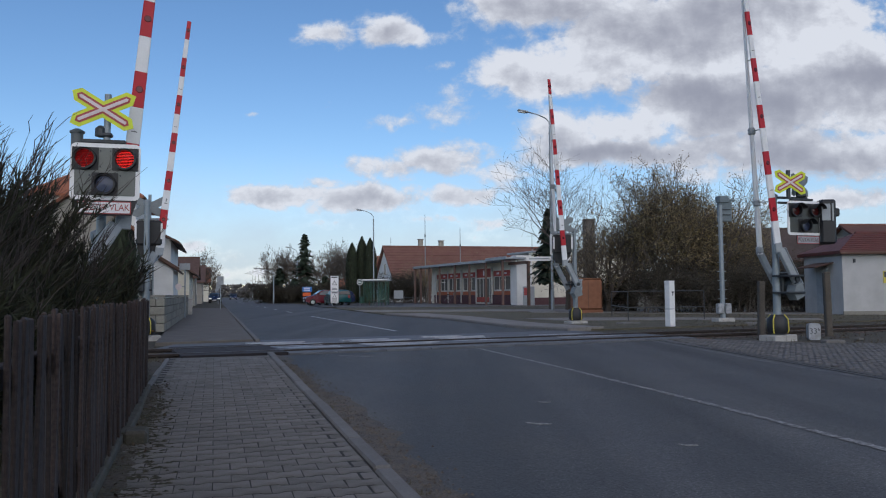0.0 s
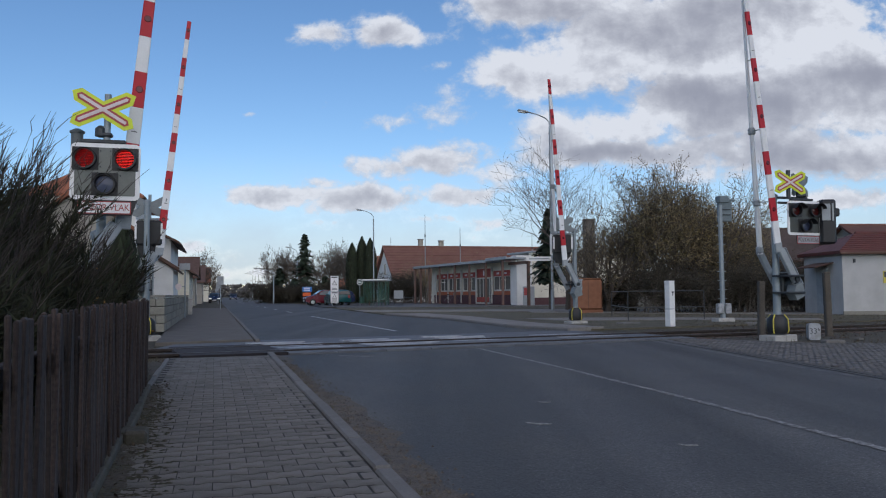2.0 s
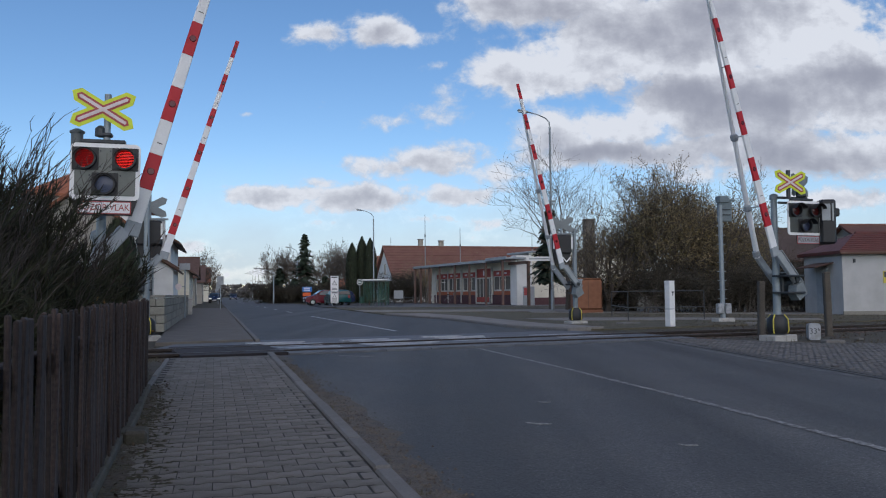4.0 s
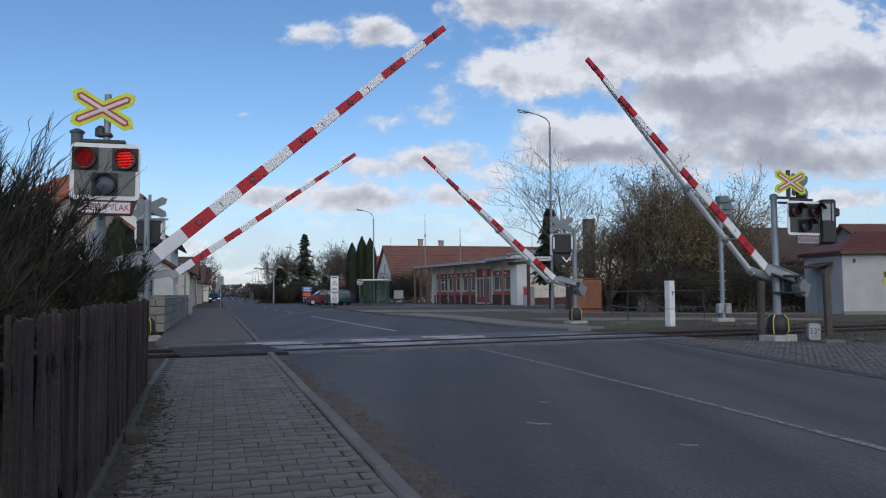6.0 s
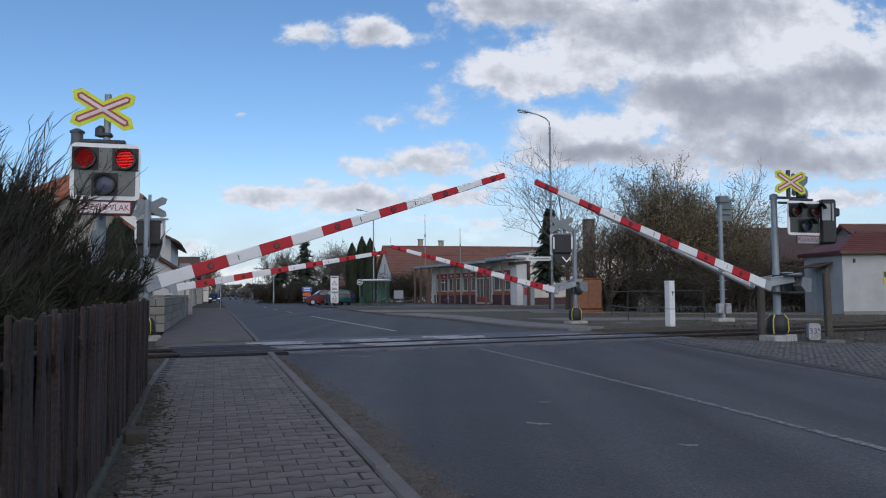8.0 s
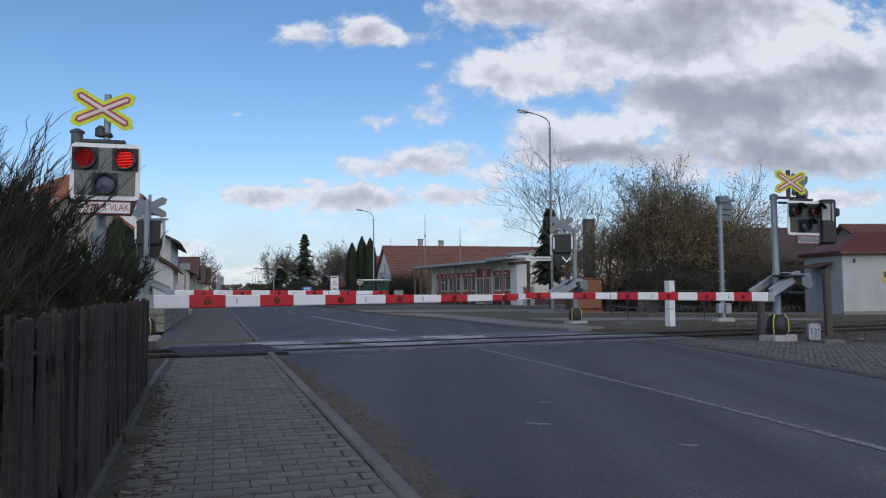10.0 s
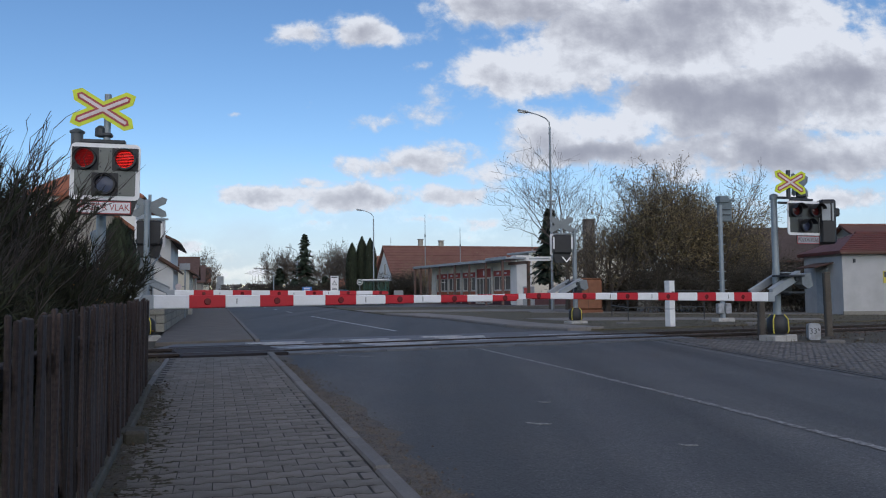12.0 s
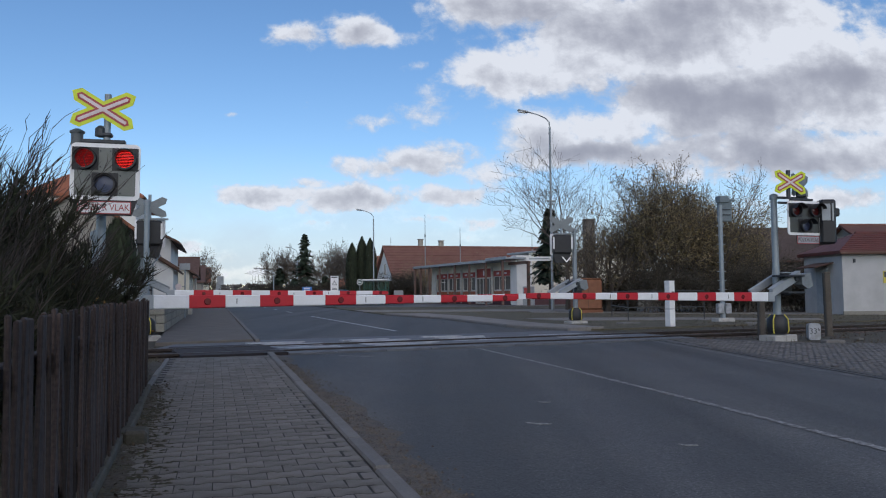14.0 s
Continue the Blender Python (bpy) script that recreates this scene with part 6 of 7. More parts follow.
for x, y, h in ((-2.0, 90, 9.9), (2.12, 99, 9.2), (-6.5, 100, 8.0), (11.0, 99, 8.6)):
    a_ = thing("antenna_mast", pose(x, y, 0), "thin grey aerial mast behind the roofs", "antenna")
    part("mast", Build().tube([(0, 0, 0.0), (0, 0, h * 0.75), (0, 0, h)], [0.05, 0.045, 0.025], 6), GALV, a_)
    part("collar", Build().tube([(0, 0, h * 0.74), (0, 0, h * 0.77)], 0.07, 6), DARKSTEEL, a_)

# --- white hut and sheds ---
hut = gable_house(pose(16.40, 33.0, 0, 0, 0, 2.5) @ pose(4.5, 0, 0), 9.0, 3.2, 2.55, 3.3, mat("hut_plaster", (0.46, 0.46, 0.455), 0.9, vary=0.06, scale=0.9, fine=40, bump=0.2, second=(0.31, 0.31, 0.305), mix=0.6), MAROON, "white plastered railway hut with dark red hipped tile roof", True, 1.7, 0.2, courses=9)
nb = part("notice", Build().box((-2.62, -0.02, 1.52), (0.36, 0.03, 0.5), 0.006), YELLOW, hut, "small yellow notice with a dark picture")
part("notice_picture", Build().box((-2.62, -0.039, 1.62), (0.3, 0.008, 0.24)), GRAPHIC, nb)
part("door", Build().box((-4.53, 1.6, 1.0), (0.05, 0.9, 2.0), 0.01), GREYPAINT, hut, "grey door")
part("awning", Build().box((0, 0, 0), (0.85, 1.7, 0.05), 0.01, pose(-4.88, 1.5, 2.06, 0, -14, 0)), BROWN, hut, "small sloping awning")
part("vent", Build().box((-4.0, -0.02, 2.2), (0.09, 0.05, 0.16), 0.005), DARKSTEEL, hut)
part("plinth", Build().box((0, -0.02, 0.06), (9.06, 0.05, 0.14), 0.0), GREYWALL, hut)
gable_house(pose(33.5, 47, 0, 0, 0, 5), 16, 8, 3.0, 4.9, OLDPLASTER, TILE, "shed with red-brown roof behind the hut", True, 0, 0.3)
DARKBOARD = mat("dark_weathered_board", (0.05, 0.042, 0.036), 0.9, vary=0.3, scale=3, fine=25, bump=0.4, rand=0.2)
gable_house(pose(26.2, 53, 0, 0, 0, 3), 16, 8, 3.0, 5.2, DARKBOARD, mat("old_dark_tile", (0.085, 0.06, 0.05), 0.9, vary=0.25, scale=1, fine=10, bump=0.4), "long dark weathered barn behind the trees", True, 0, 0.3, name="barn")
OLDSTACK = mat("dark_stack_plaster", (0.15, 0.135, 0.12), 0.92, vary=0.25, scale=3, fine=25, bump=0.4, second=(0.09, 0.08, 0.07), mix=0.8)
ch = thing("brick_chimney", pose(10.2, 56, 0), "old plastered chimney stack behind the trees", "chimney")
part("stack", Build().box((0, 0, 3.0), (0.75, 0.75, 6.0), 0.03), OLDSTACK, ch)
part("cap", Build().box((0, 0, 6.05), (0.82, 0.82, 0.1), 0.02), OLDSTACK, ch)

# ================= street furniture =================


def street_lamp(at, h, arm, label, double=False):
    t = thing("street_lamp", at, label, "street lamp", "street lamps")
    part("pole", Build().tube([(0, 0, -0.05), (0, 0, 1.2), (0, 0, 1.25), (0, 0, h - 0.6)], [0.10, 0.095, 0.07, 0.055], 12), GALV, t, smooth=True)
    for s in ((-1, 1) if double else (-1,)):
        part("bracket", Build().tube([(0, 0, h - 0.62), (s * 0.03, 0, h - 0.3), (s * arm * 0.18, 0, h - 0.08), (s * arm * 0.5, 0, h + 0.12), (s * arm, 0, h + 0.3)], 0.035, 8), GALV, t, smooth=True)
        hd = part("lamp_head", Build().box((0, 0, 0), (0.62, 0.22, 0.12), 0.04), GREYPAINT, t, "grey lamp head", at=pose(s * (arm + 0.2), 0, h + 0.33, 0, s * -12, 0))
        part("diffuser", Build().box((s * 0.06, 0, -0.075), (0.42, 0.17, 0.05), 0.02), SIGNWHITE, hd)
    return t


lamp = street_lamp(pose(6.1, 45.0, 0), 10.95, 1.3, "tall grey street lamp on the verge")
part("insulator_box", Build().box((0, -0.05, 6.15), (0.5, 0.16, 0.08), 0.01).box((0, -0.05, 5.95), (0.4, 0.16, 0.06), 0.01), GALV, lamp)
sgn = part("street_sign", Build().box((-0.75, -0.1, 2.9), (1.4, 0.03, 0.24), 0.005), SIGNWHITE, lamp, "white direction plate with a line of writing")
part("plain_bar", Build().box((-0.75, -0.118, 2.9), (1.1, 0.004, 0.07)), GREYPAINT, sgn)
street_lamp(pose(-6.75, 78, 0), 8.9, 1.2, "grey street lamp by the bus stop")
street_lamp(pose(-20.0, 110, 0), 7.2, 1.1, "grey street lamp along the road")
street_lamp(pose(-22.3, 112, 0), 4.6, 0.2, "short grey lamp post along the road")
street_lamp(pose(-21.0, 99.5, 0), 4.0, 2.0, "grey post with long sign arm along the road")
for k in range(7):
    y = 130 + 26 * k
    street_lamp(pose(-0.262 * y + 7.8 - 0.02 * k * k, y, 0), 5.4 + 0.5 * k, 2.2, "grey street lamp far along the road")
for k in range(5):
    y = 60 + 34 * k
    q = thing("roadside_post", ROAD @ pose(-0.6, y, 0), "grey roadside sign post with plate", "sign post", "sign posts")
    part("post", Build().tube([(0, 0, 0), (0, 0, 2.4)], 0.03, 7), GALV, q)
    part("plate", Build().box((0, -0.03, 2.1), (0.45, 0.02, 0.6), 0.008), GREYPAINT, q, "grey back of a traffic sign")
p1 = thing("wall_post", pose(-12.02, 37.4, 0), "grey sign post standing by the garden wall", "sign post")
part("post", Build().tube([(0, 0, 0), (0, 0, 2.55)], 0.035, 8), GALV, p1)
part("plate", Build().box((0, -0.045, 2.38), (0.5, 0.02, 0.3), 0.006), GREYPAINT, p1, "grey rectangular sign plate")
part("mirror_plate", Build().tube([(-0.3, -0.03, 1.45), (-0.3, -0.01, 1.45)], 0.15, 16), PALE, p1, "small round pale plate")
part("bracket", Build().box((-0.15, -0.01, 1.45), (0.3, 0.02, 0.03)), GALV, p1)


def bus_shelter():
    t = thing("bus_shelter", pose(-5.8, 69.5, 0, 0, 0, -6), "green-framed glass bus shelter with white flat roof", "bus shelter")
    part("roof", Build().box((0, 0, 2.22), (2.2, 1.7, 0.14), 0.04), PLASTER, t, "white flat roof")
    for x in (-0.95, -0.33, 0.33, 0.95):
        for y in (-0.65, 0.65):
            part("post", Build().box((x, y, 1.08), (0.07, 0.07, 2.15), 0.008), GREENPAINT, t)
    for x in (-0.64, 0.0, 0.64):
        part("pane", Build().box((x, 0.65, 1.2), (0.55, 0.012, 1.7), 0.0), SHELTERGLASS, t)
    for x in (-0.95, 0.95):
        part("pane", Build().box((x, 0, 1.2), (0.012, 1.2, 1.7), 0.0), SHELTERGLASS, t)
    for x in (-0.64, 0.64):
        part("pane", Build().box((x, -0.65, 1.2), (0.55, 0.012, 1.7), 0.0), SHELTERGLASS, t)
    part("bench", Build().box((0, 0.4, 0.45), (1.7, 0.35, 0.05), 0.01).box((-0.7, 0.4, 0.22), (0.06, 0.3, 0.44)).box((0.7, 0.4, 0.22), (0.06, 0.3, 0.44)), BROWN, t)
    for z in (0.32, 1.05):
        part("rail", Build().box((0, 0.68, z), (1.9, 0.05, 0.06), 0.005), GREENPAINT, t)
    return t


bus_shelter()
st = thing("bus_stop_sign", pose(-7.2, 69.3, 0), "round pale bus stop sign on a post", "sign")
part("post", Build().tube([(0, 0, 0), (0, 0, 2.3)], 0.03, 7), GALV, st)
dsc = part("disc", Build().tube([(0, -0.03, 2.05), (0, -0.01, 2.05)], 0.26, 18), SIGNWHITE, st)
part("disc_face", Build().tube([(0, -0.036, 2.05), (0, -0.031, 2.05)], 0.2, 18), GREENPAINT, dsc)
part("plain_bar", Build().box((0, -0.042, 2.05), (0.26, 0.008, 0.1)), SIGNWHITE, dsc)
bin_ = thing("litter_bin", pose(-6.95, 68.2, 0), "small dark green litter bin", "bin")
part("tub", Build().tube([(0, 0, 0.25), (0, 0, 0.8)], [0.16, 0.19], 12), GREENPAINT, bin_)
part("post", Build().tube([(0, 0.2, 0), (0, 0.2, 0.9)], 0.025, 7), DARKSTEEL, bin_)
ib = thing("notice_board", pose(-4.1, 73.5, 0), "pale notice board on two posts", "notice board")
part("board", Build().box((0, 0, 0.95), (0.85, 0.05, 0.75), 0.01), GREYPAINT, ib)
for x in (-0.36, 0.36):
    part("post", Build().box((x, 0.03, 0.5), (0.05, 0.05, 1.0), 0.005), DARKSTEEL, ib)

ts = thing("warning_sign_board", pose(-9.45, 69.8, 0, 0, 0, 4), "two stacked white temporary traffic boards with warning triangles", "traffic sign")
for z, h in ((1.95, 1.3), (0.78, 0.95)):
    bd_ = part("board", Build().box((0, 0, z), (0.66, 0.03, h), 0.02), SIGNWHITE, ts, "white board with a warning triangle")
    part("frame", Build().box((0, 0.012, z), (0.71, 0.02, h + 0.05), 0.01), GREYPAINT, bd_)
    part("triangle", Build().prism([(-0.22, z - 0.12), (0.22, z - 0.12), (0, z + 0.26)], 0.016, 0.02, YX), GRAPHIC, bd_)
    part("triangle_face", Build().prism([(-0.16, z - 0.08), (0.16, z - 0.08), (0, z + 0.18)], 0.021, 0.024, YX), SIGNWHITE, bd_)
    part("plain_bar", Build().box((0, -0.018, z + h / 2 - 0.1), (0.5, 0.006, 0.09)), GRAPHIC, bd_)
    part("plain_bar", Build().box((0, -0.018, z - h / 2 + 0.14), (0.46, 0.006, 0.05)), GRAPHIC, bd_)
    part("plain_bar", Build().box((0, -0.018, z - h / 2 + 0.24), (0.4, 0.006, 0.04)), GRAPHIC, bd_)
for x in (-0.2, 0.2):
    part("post", Build().box((x, 0.05, 1.3), (0.05, 0.05, 2.6), 0.005), GALV, ts)
ds = thing("direction_sign", pose(-13.7, 80.5, 0), "blue direction sign over an orange plate on a post", "traffic sign")
part("post", Build().tube([(0, 0.04, 0), (0, 0.04, 1.9)], 0.035, 7), GALV, ds)
bp_ = part("blue_plate", Build().box((0.06, 0, 1.55), (0.95, 0.03, 0.5), 0.02), SIGNBLUE, ds, "blue direction plate")
for z in (1.66, 1.46):
    part("plain_bar", Build().box((0.03, -0.018, z), (0.62, 0.006, 0.09)), SIGNWHITE, bp_)
part("orange_plate", Build().box((0.02, 0, 1.05), (0.8, 0.03, 0.36), 0.02), SIGNORANGE, ds, "orange diversion plate")
pd = thing("priority_sign", pose(-20.2, 102, 0), "white diamond priority road sign on a post", "traffic sign")
part("post", Build().tube([(0, 0.03, 0), (0, 0.03, 2.4)], 0.035, 7), GALV, pd)
dm_ = part("diamond", Build().prism([(0.3, 2.15), (0, 2.45), (-0.3, 2.15), (0, 1.85)], 0.0, 0.02, YX), SIGNWHITE, pd)
part("diamond_face", Build().prism([(0.17, 2.15), (0, 2.32), (-0.17, 2.15), (0, 1.98)], 0.021, 0.024, YX), YELLOW, dm_)

# --- near the rails, far verge ---
bx = thing("marker_post", pose(6.72, 23.9, 0, 0, 0, 28), "white square-section marker post with a small letter", "post")
part("shaft", Build().box((0, 0, 0.645), (0.215, 0.215, 1.33), 0.012), SIGNWHITE, bx)
part("cap", Build().box((0, 0, 1.32), (0.222, 0.222, 0.03), 0.01), SIGNWHITE, bx)
part("seam", Build().box((0, 0, 0.5), (0.221, 0.221, 0.02), 0.0), GREYPAINT, bx)
part("mark", Build().box((0.02, -0.110, 1.0), (0.10, 0.004, 0.03)).box((0.02, -0.110, 0.95), (0.03, 0.004, 0.11)), GRAPHIC, bx)


def step_pole():
    t = thing("signal_mast", pose(9.5, 27.4, 0, 0, 0, 12), "grey railway signal mast with climbing steps and rear of signal head", "signal mast")
    part("footing", Build().box((0, 0, 0.02), (0.6, 0.5, 0.16), 0.02), CONCRETE, t)
    part("pole", Build().tube([(0, 0, 0.0), (0, 0, 3.95)], [0.085, 0.07], 12), GALV, t, smooth=True)
    for k in range(10):
        part("step", Build().box((0, 0, 0.75 + 0.31 * k), (0.32, 0.03, 0.025), 0.004), GALV, t)
    hd = part("signal_head", Build().box((0.22, 0.1, 3.75), (0.5, 0.16, 0.72), 0.03), SIGNALGREY, t, "grey rear of a signal head")
    part("rib", Build().box((0.22, 0.0, 3.62), (0.36, 0.03, 0.03), 0.004).box((0.22, 0.0, 3.8), (0.36, 0.03, 0.03), 0.004), DARKSTEEL, hd)
    part("top_box", Build().box((0.12, 0.05, 4.15), (0.36, 0.3, 0.24), 0.02).box((0.42, 0.05, 4.13), (0.36, 0.12, 0.08), 0.02), SIGNALGREY, t)
    for x in (-0.16, 0.13):
        part("cable_box", Build().box((x, -0.08, 0.42), (0.2, 0.2, 0.34), 0.02), AGED_WHITE, t, "pale cable box")
    return t


step_pole()
rl = thing("pipe_railing", pose(6.62, 28.9, 0), "thin grey pipe railing beside the footpath", "railing")
for x, y in ((0, 0), (2.86, 0.4), (0.42, 4.8)):
    part("post", Build().tube([(x, y, -0.05), (x, y, 1.03)], 0.018, 7), DARKSTEEL, rl)
for z in (1.03, 0.45):
    part("rail", Build().tube([(0.42, 4.8, z), (0, 0, z), (2.86, 0.4, z)], 0.016, 7), DARKSTEEL, rl)
cbx = thing("cabinet", pose(7.1, 40.0, 0, 0, 0, 10), "brown painted switch cabinet on a low plinth", "cabinet")
part("body", Build().box((0, 0, 0.88), (1.5, 0.6, 1.5), 0.09), CARDBROWN, cbx)
part("plinth", Build().box((0, 0, 0.06), (1.52, 0.62, 0.16), 0.01), CARDBROWN, cbx)
part("roof", Build().box((0, 0, 1.66), (1.4, 0.55, 0.07), 0.03), CARDBROWN, cbx)
part("door_seam", Build().box((0, -0.302, 0.88), (0.02, 0.01, 1.4)), BROWN, cbx)
for k, (x, y, h, ang) in enumerate([(7.6, 19.3, 1.25, 4), (9.12, 19.1, 1.45, -3)]):
    w_ = thing("wooden_post", pose(x, y, 0, 0, ang * 0.3, ang), "weathered dark wooden post beside the rails", "post", "wooden posts")
    part("shaft", Build().box((0, 0, h / 2 - 0.05), (0.15, 0.15, h + 0.1), 0.025), mat("weathered_wood", (0.10, 0.085, 0.07), 0.9, vary=0.3, scale=6, fine=40, bump=0.6) if k == 0 else bpy.data.materials["weathered_wood"], w_)
ms_ = thing("kilometre_stone", pose(8.02, 17.5, 0, 0, 0, -6), "white painted kilometre stone with black numerals", "milestone")
part("stone", Build().prism(rounded(0.25, 0.36, 0.06, 0, 0.12), -0.08, 0.08, YX), AGED_WHITE, ms_)
letters("numerals", "33", 0.17, GRAPHIC, ms_, Matrix.Translation((-0.03, -0.083, 0.13)) @ YX)
letters("numeral", "6", 0.09, GRAPHIC, ms_, Matrix.Translation((0.085, -0.083, 0.17)) @ YX)
for k, (x, y, w, d_, h) in enumerate([(7.95, 16.5, 0.40, 0.25, 0.03), (8.9, 17.3, 0.16, 0.14, 0.02), (6.0, 26.2, 0.9, 0.3, 0.06), (9.6, 25.2, 0.6, 0.3, 0.05)]):
    tagged(part("concrete_slab", Build().box((0, 0, h / 2 - 0.05), (w, d_, h + 0.04), 0.012), KERB, None, at=pose(x, y, 0, 0, 0, 20 * k)), "loose pale concrete slab on the ground", "slab", "loose slabs")
pb = thing("phone_booth", pose(6.7, 63.2, 0, 0, 0, -10), "grey payphone stand with red handset panel", "payphone")
part("stand", Build().box((0, 0, 0.75), (0.9, 0.4, 1.5), 0.04), GREYPAINT, pb)
part("panel", Build().box((-0.1, -0.21, 1.1), (0.5, 0.03, 0.6), 0.01), SIGNRED, pb)
part("handset", Build().box((0.1, -0.24, 1.1), (0.08, 0.05, 0.3), 0.01), SIGNWHITE, pb)
bk = thing("bicycle", pose(0.6, 74.0, 0, 0, 0, 10), "grey bicycle parked before the shop", "bicycle")
for x in (-0.52, 0.52):
    w_ = Build()
    ring = [(x + 0.33 * math.cos(2 * math.pi * i / 20), 0, 0.34 + 0.33 * math.sin(2 * math.pi * i / 20)) for i in range(21)]
    part("wheel", w_.tube(ring, 0.022, 5, caps=False), TYRE, bk)
part("frame", Build().tube([(-0.52, 0, 0.34), (-0.15, 0, 0.8), (0.35, 0, 0.82), (-0.02, 0, 0.32), (-0.15, 0, 0.8)], 0.02, 6).tube([(0.52, 0, 0.34), (0.35, 0, 0.82), (0.33, 0, 1.0)], 0.02, 6), GALV, bk)
part("saddle", Build().box((-0.18, 0, 0.9), (0.26, 0.14, 0.06), 0.02), BLACK, bk)
part("handlebar", Build().tube([(0.33, -0.28, 1.02), (0.33, 0.28, 1.02)], 0.016, 6), GALV, bk)

# ================= cars =================


def car(at, paint, label, length=3.9, lit=False):
    """A parked hatchback; local x to the front."""
    t = thing("car", at, label, "car", "parked cars")
    s = length / 3.9
    prof = [(-1.92, 0.32), (-1.95, 0.62), (-1.88, 0.92), (-1.6, 1.32), (-1.3, 1.42), (-0.2, 1.45), (0.25, 1.38), (0.95, 0.96), (1.7, 0.82), (1.92, 0.66), (1.95, 0.36), (1.6, 0.24), (-1.7, 0.24)]
    prof = [(x * s, z * 0.98) for x, z in prof]
    b = Build()
    n_ = len(prof)
    for y, f in ((-0.80, 1.0), (-0.76, 1.0), (0.76, 1.0), (0.80, 1.0)):
        for x, z in prof:
            tight = 1 - 0.16 * max(0, (z - 0.9) / 0.55)
            k = 0.985 if abs(y) > 0.78 else 1.0
            b.v.append((x * k, y * tight, 0.24 + (z - 0.24) * k))
    for r in range(3):
        for i in range(n_):
            b.f.append((r * n_ + i, r * n_ + (i + 1) % n_, (r + 1) * n_ + (i + 1) % n_, (r + 1) * n_ + i))
    b.f += [tuple(range(n_ - 1, -1, -1)), tuple(range(3 * n_, 4 * n_))]
    body = part("body", b, paint, t, smooth=True)
    for y in (-1, 1):
        for q in ([(-1.45, 0.95), (-1.25, 1.33), (-0.45, 1.36), (-0.45, 0.95)], [(-0.38, 0.95), (-0.38, 1.36), (0.15, 1.32), (0.75, 0.96)]):
            g_ = Build()
            vs = []
            for off in (0.0, 0.012):
                for x, z in q:
                    tight = 1 - 0.16 * max(0, (z - 0.9) / 0.55)
                    vs.append((x * s, y * (0.797 * tight + off), z))
            g_.add(vs, [(0, 1, 2, 3), (4, 5, 6, 7), (0, 1, 5, 4), (1, 2, 6, 5), (2, 3, 7, 6), (3, 0, 4, 7)])
            part("window", g_, WINDOW, body)
        part("mirror", Build().box((0.62 * s, y * 0.86, 1.0), (0.12, 0.16, 0.12), 0.03), paint, body)
    for (xa, za), (xb, zb), nm in (((0.30, 1.36), (0.90, 1.0), "windscreen"), ((-1.63, 1.28), (-1.84, 0.98), "rear_window")):
        w0, w1 = 0.66, 0.74
        vs = [(xa * s, -w0, za), (xa * s, w0, za), (xb * s, w1, zb), (xb * s, -w1, zb)]
        d = 0.02 if nm == "windscreen" else -0.02
        vs += [(x + d, y, z + 0.012) for x, y, z in vs]
        part(nm, Build().add(vs, [(0, 1, 2, 3), (4, 5, 6, 7), (0, 1, 5, 4), (1, 2, 6, 5), (2, 3, 7, 6), (3, 0, 4, 7)]), WINDOW, body)
    for y in (-0.55, 0.55):
        part("headlight", Build().box((1.9 * s, y, 0.64), (0.1, 0.34, 0.16), 0.03), HEADLAMP if lit else CHROME, body)
        part("rear_light", Build().box((-1.91 * s, y * 1.1, 0.8), (0.08, 0.2, 0.26), 0.02), SIGNRED, body)
    part("bumper", Build().box((1.92 * s, 0, 0.4), (0.12, 1.4, 0.16), 0.03), BLACK, body)
    part("plate", Build().box((1.985 * s, 0, 0.42), (0.012, 0.5, 0.11)), SIGNWHITE, body)
    for x in (-1.22, 1.22):
        for y in (-0.74, 0.74):
            w = part("wheel", Build().tube([(x * s, y - 0.09, 0.29), (x * s, y - 0.07, 0.29), (x * s, y + 0.07, 0.29), (x * s, y + 0.09, 0.29)], [0.25, 0.29, 0.29, 0.25], 18), TYRE, t, smooth=True)
            part("rim", Build().tube([(x * s, y - 0.1, 0.29), (x * s, y + 0.1, 0.29)], 0.18, 14), CHROME, w)
    return t


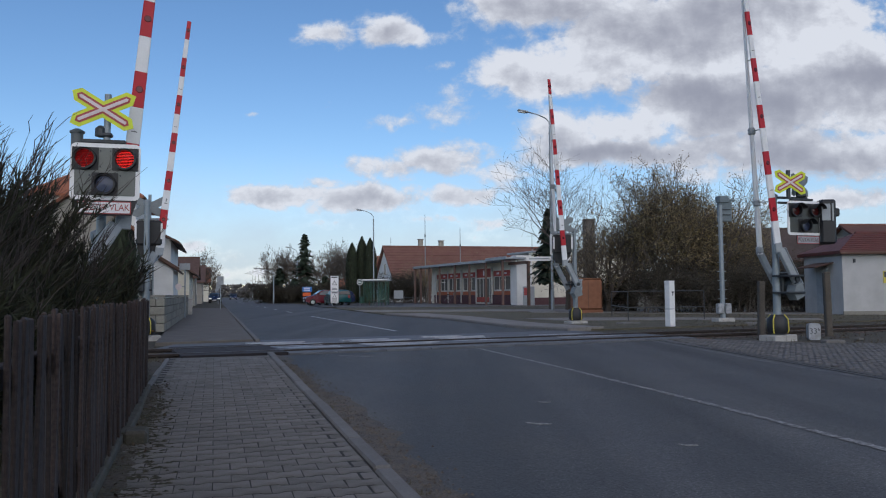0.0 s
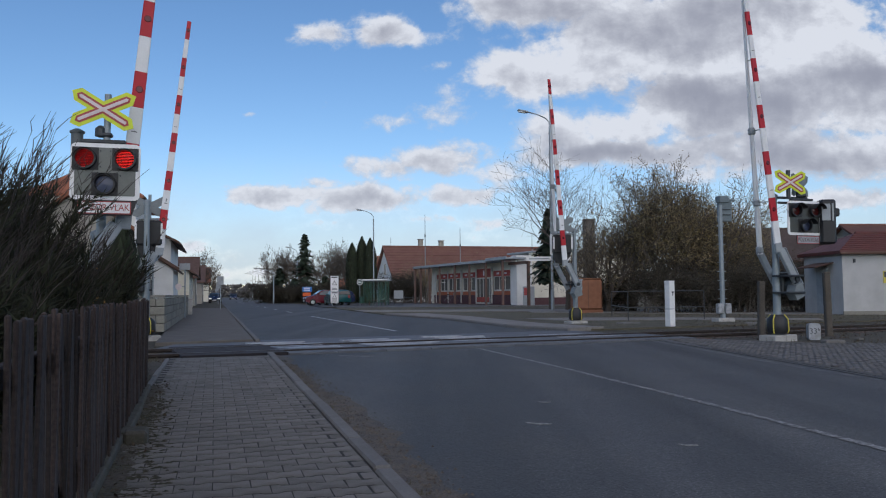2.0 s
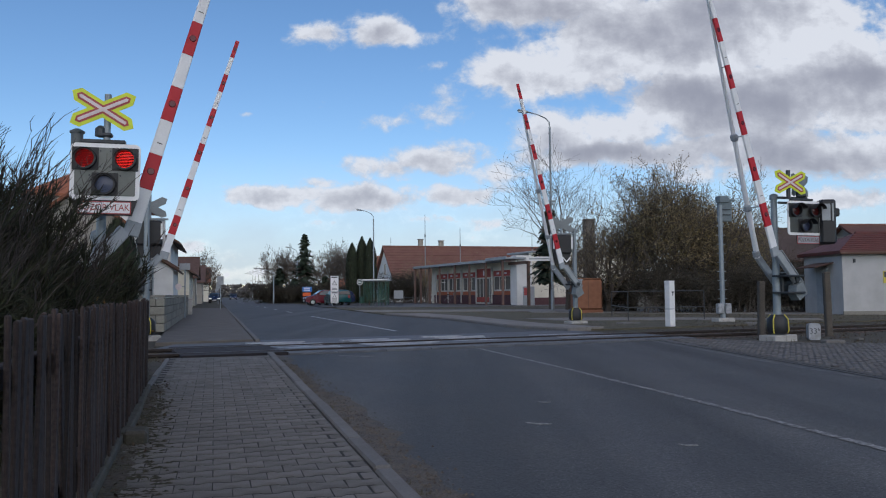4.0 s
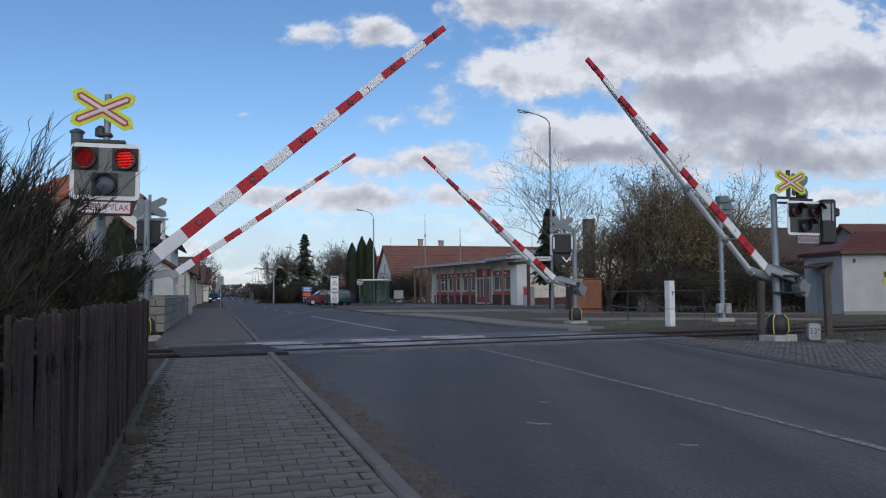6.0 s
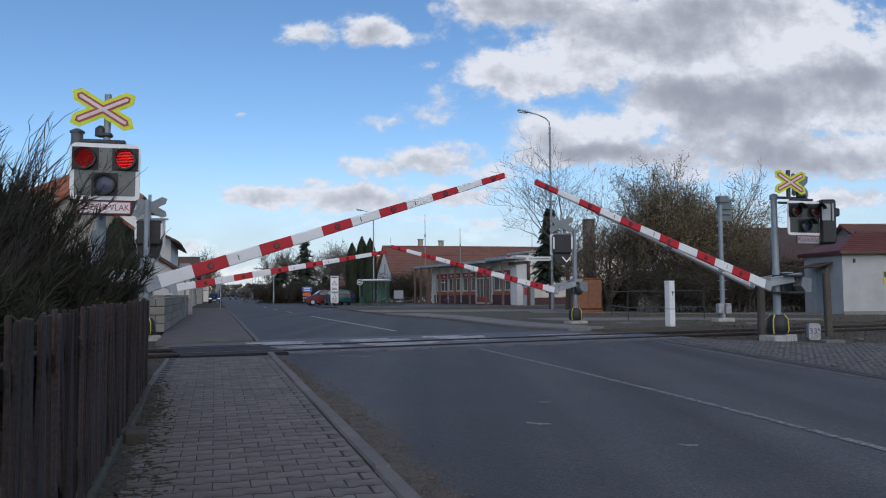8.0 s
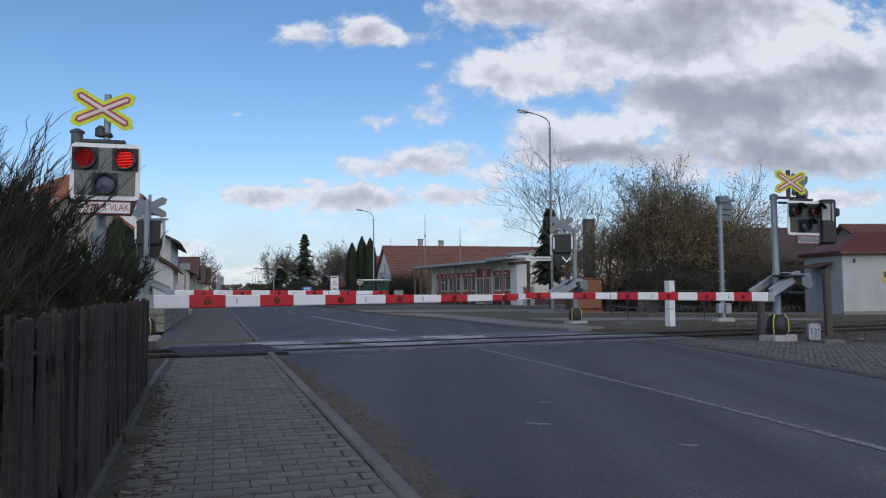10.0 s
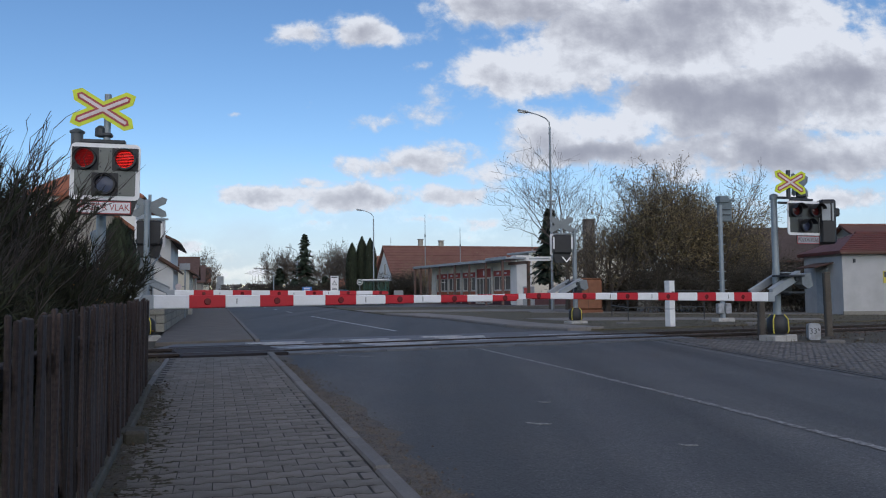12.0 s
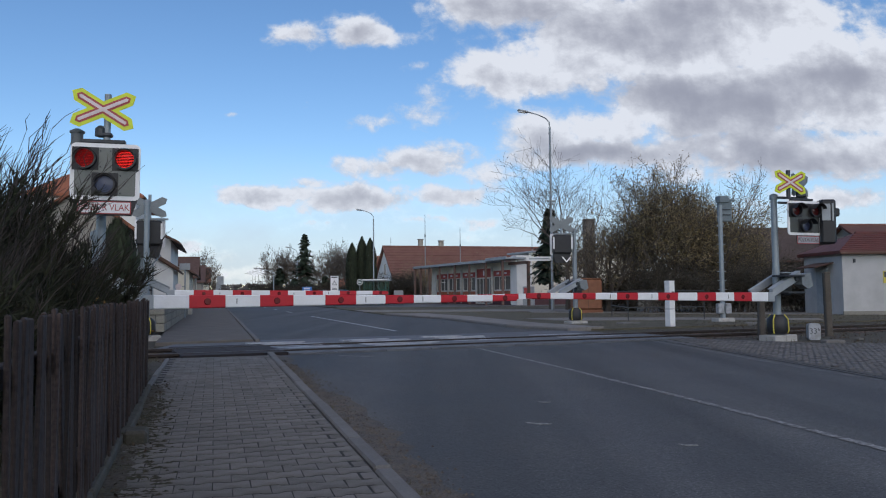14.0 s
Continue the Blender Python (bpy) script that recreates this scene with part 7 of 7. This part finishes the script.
car(pose(-32.6, 115.0, -0.05, 0, 0, -78), CARBLUE, "dark blue hatchback with lit headlamps at the kerb", 4.0, True)
car(pose(-49.6, 190.0, -0.06, 0, 0, -78), CARBLUE, "dark blue car standing far down the road", 4.0)
car(pose(-11.45, 76.5, 0.02, 0, 0, 200), CARRED, "dark red hatchback in the parking bay", 3.6)
car(pose(-10.8, 79.4, 0.02, 0, 0, 215), CARBLUE, "dark estate car parked behind the others", 3.9)
car(pose(-9.75, 73.8, 0.02, 0, 0, 114), CARTEAL, "teal small saloon in the parking bay", 3.5)


# ================= what moves =================
def motions():
    walk(clouds, [(0.0, pose(0, 0, CLOUD_H + 1.03)), (7.0, pose(-3.45, 0, CLOUD_H + 1.03)), (14.0, pose(-6.9, 0, CLOUD_H + 1.03))])
    for (t, boom), axle, side, turn in BOOMS:
        up, down = turn[0], turn[-1]
        rows = [(0.0, up), (3.3, up), (3.6, up - 2.4), (4.2, up - 0.39 * (up - turn[1])), (4.8, up - 0.72 * (up - turn[1]))]
        rows += list(zip((5.5, 6.0, 6.5, 7.0, 7.5, 8.0), turn[1:7]))
        rest_ = turn[6] - down
        rows += [(8.3, down + rest_ * 0.82), (8.8, down + rest_ * 0.5), (9.3, down + rest_ * 0.2), (9.8, down + rest_ * 0.03), (10.1, down), (14.0, down)]
        walk(boom, [(s, pose(0, side * 0.16, axle, 0, -a, 0)) for s, a in rows])
    for bush, x, y, k in SWAY:
        rows = []
        for i in range(29):
            s = 0.5 * i
            rows.append((s, pose(x, y, 0, 0.25 * math.sin(2.1 * s + 1.7 * k), 0.5 * math.sin(2.9 * s + k) + 0.3 * math.sin(5.1 * s + 2.3 * k), 0)))
        walk(bush, rows)
    # the lamps flash in turn, once a second: added shutter slats turn between open and shut
    for slat, x, z in LAMPS:
        first = x < 0
        rows = []
        for k in range(0, 29):
            s = 0.5 * k
            right_next = k % 2 == 0
            opening = right_next != first
            half = 56 if opening else 30
            rows.append((s, pose(x, -0.058, z, half)))
            if s < 14.0:
                full = 86 if opening else 8
                rows += [(s + 0.1, pose(x, -0.058, z, full)), (s + 0.4, pose(x, -0.058, z, full))]
        walk(slat, rows)


motions()
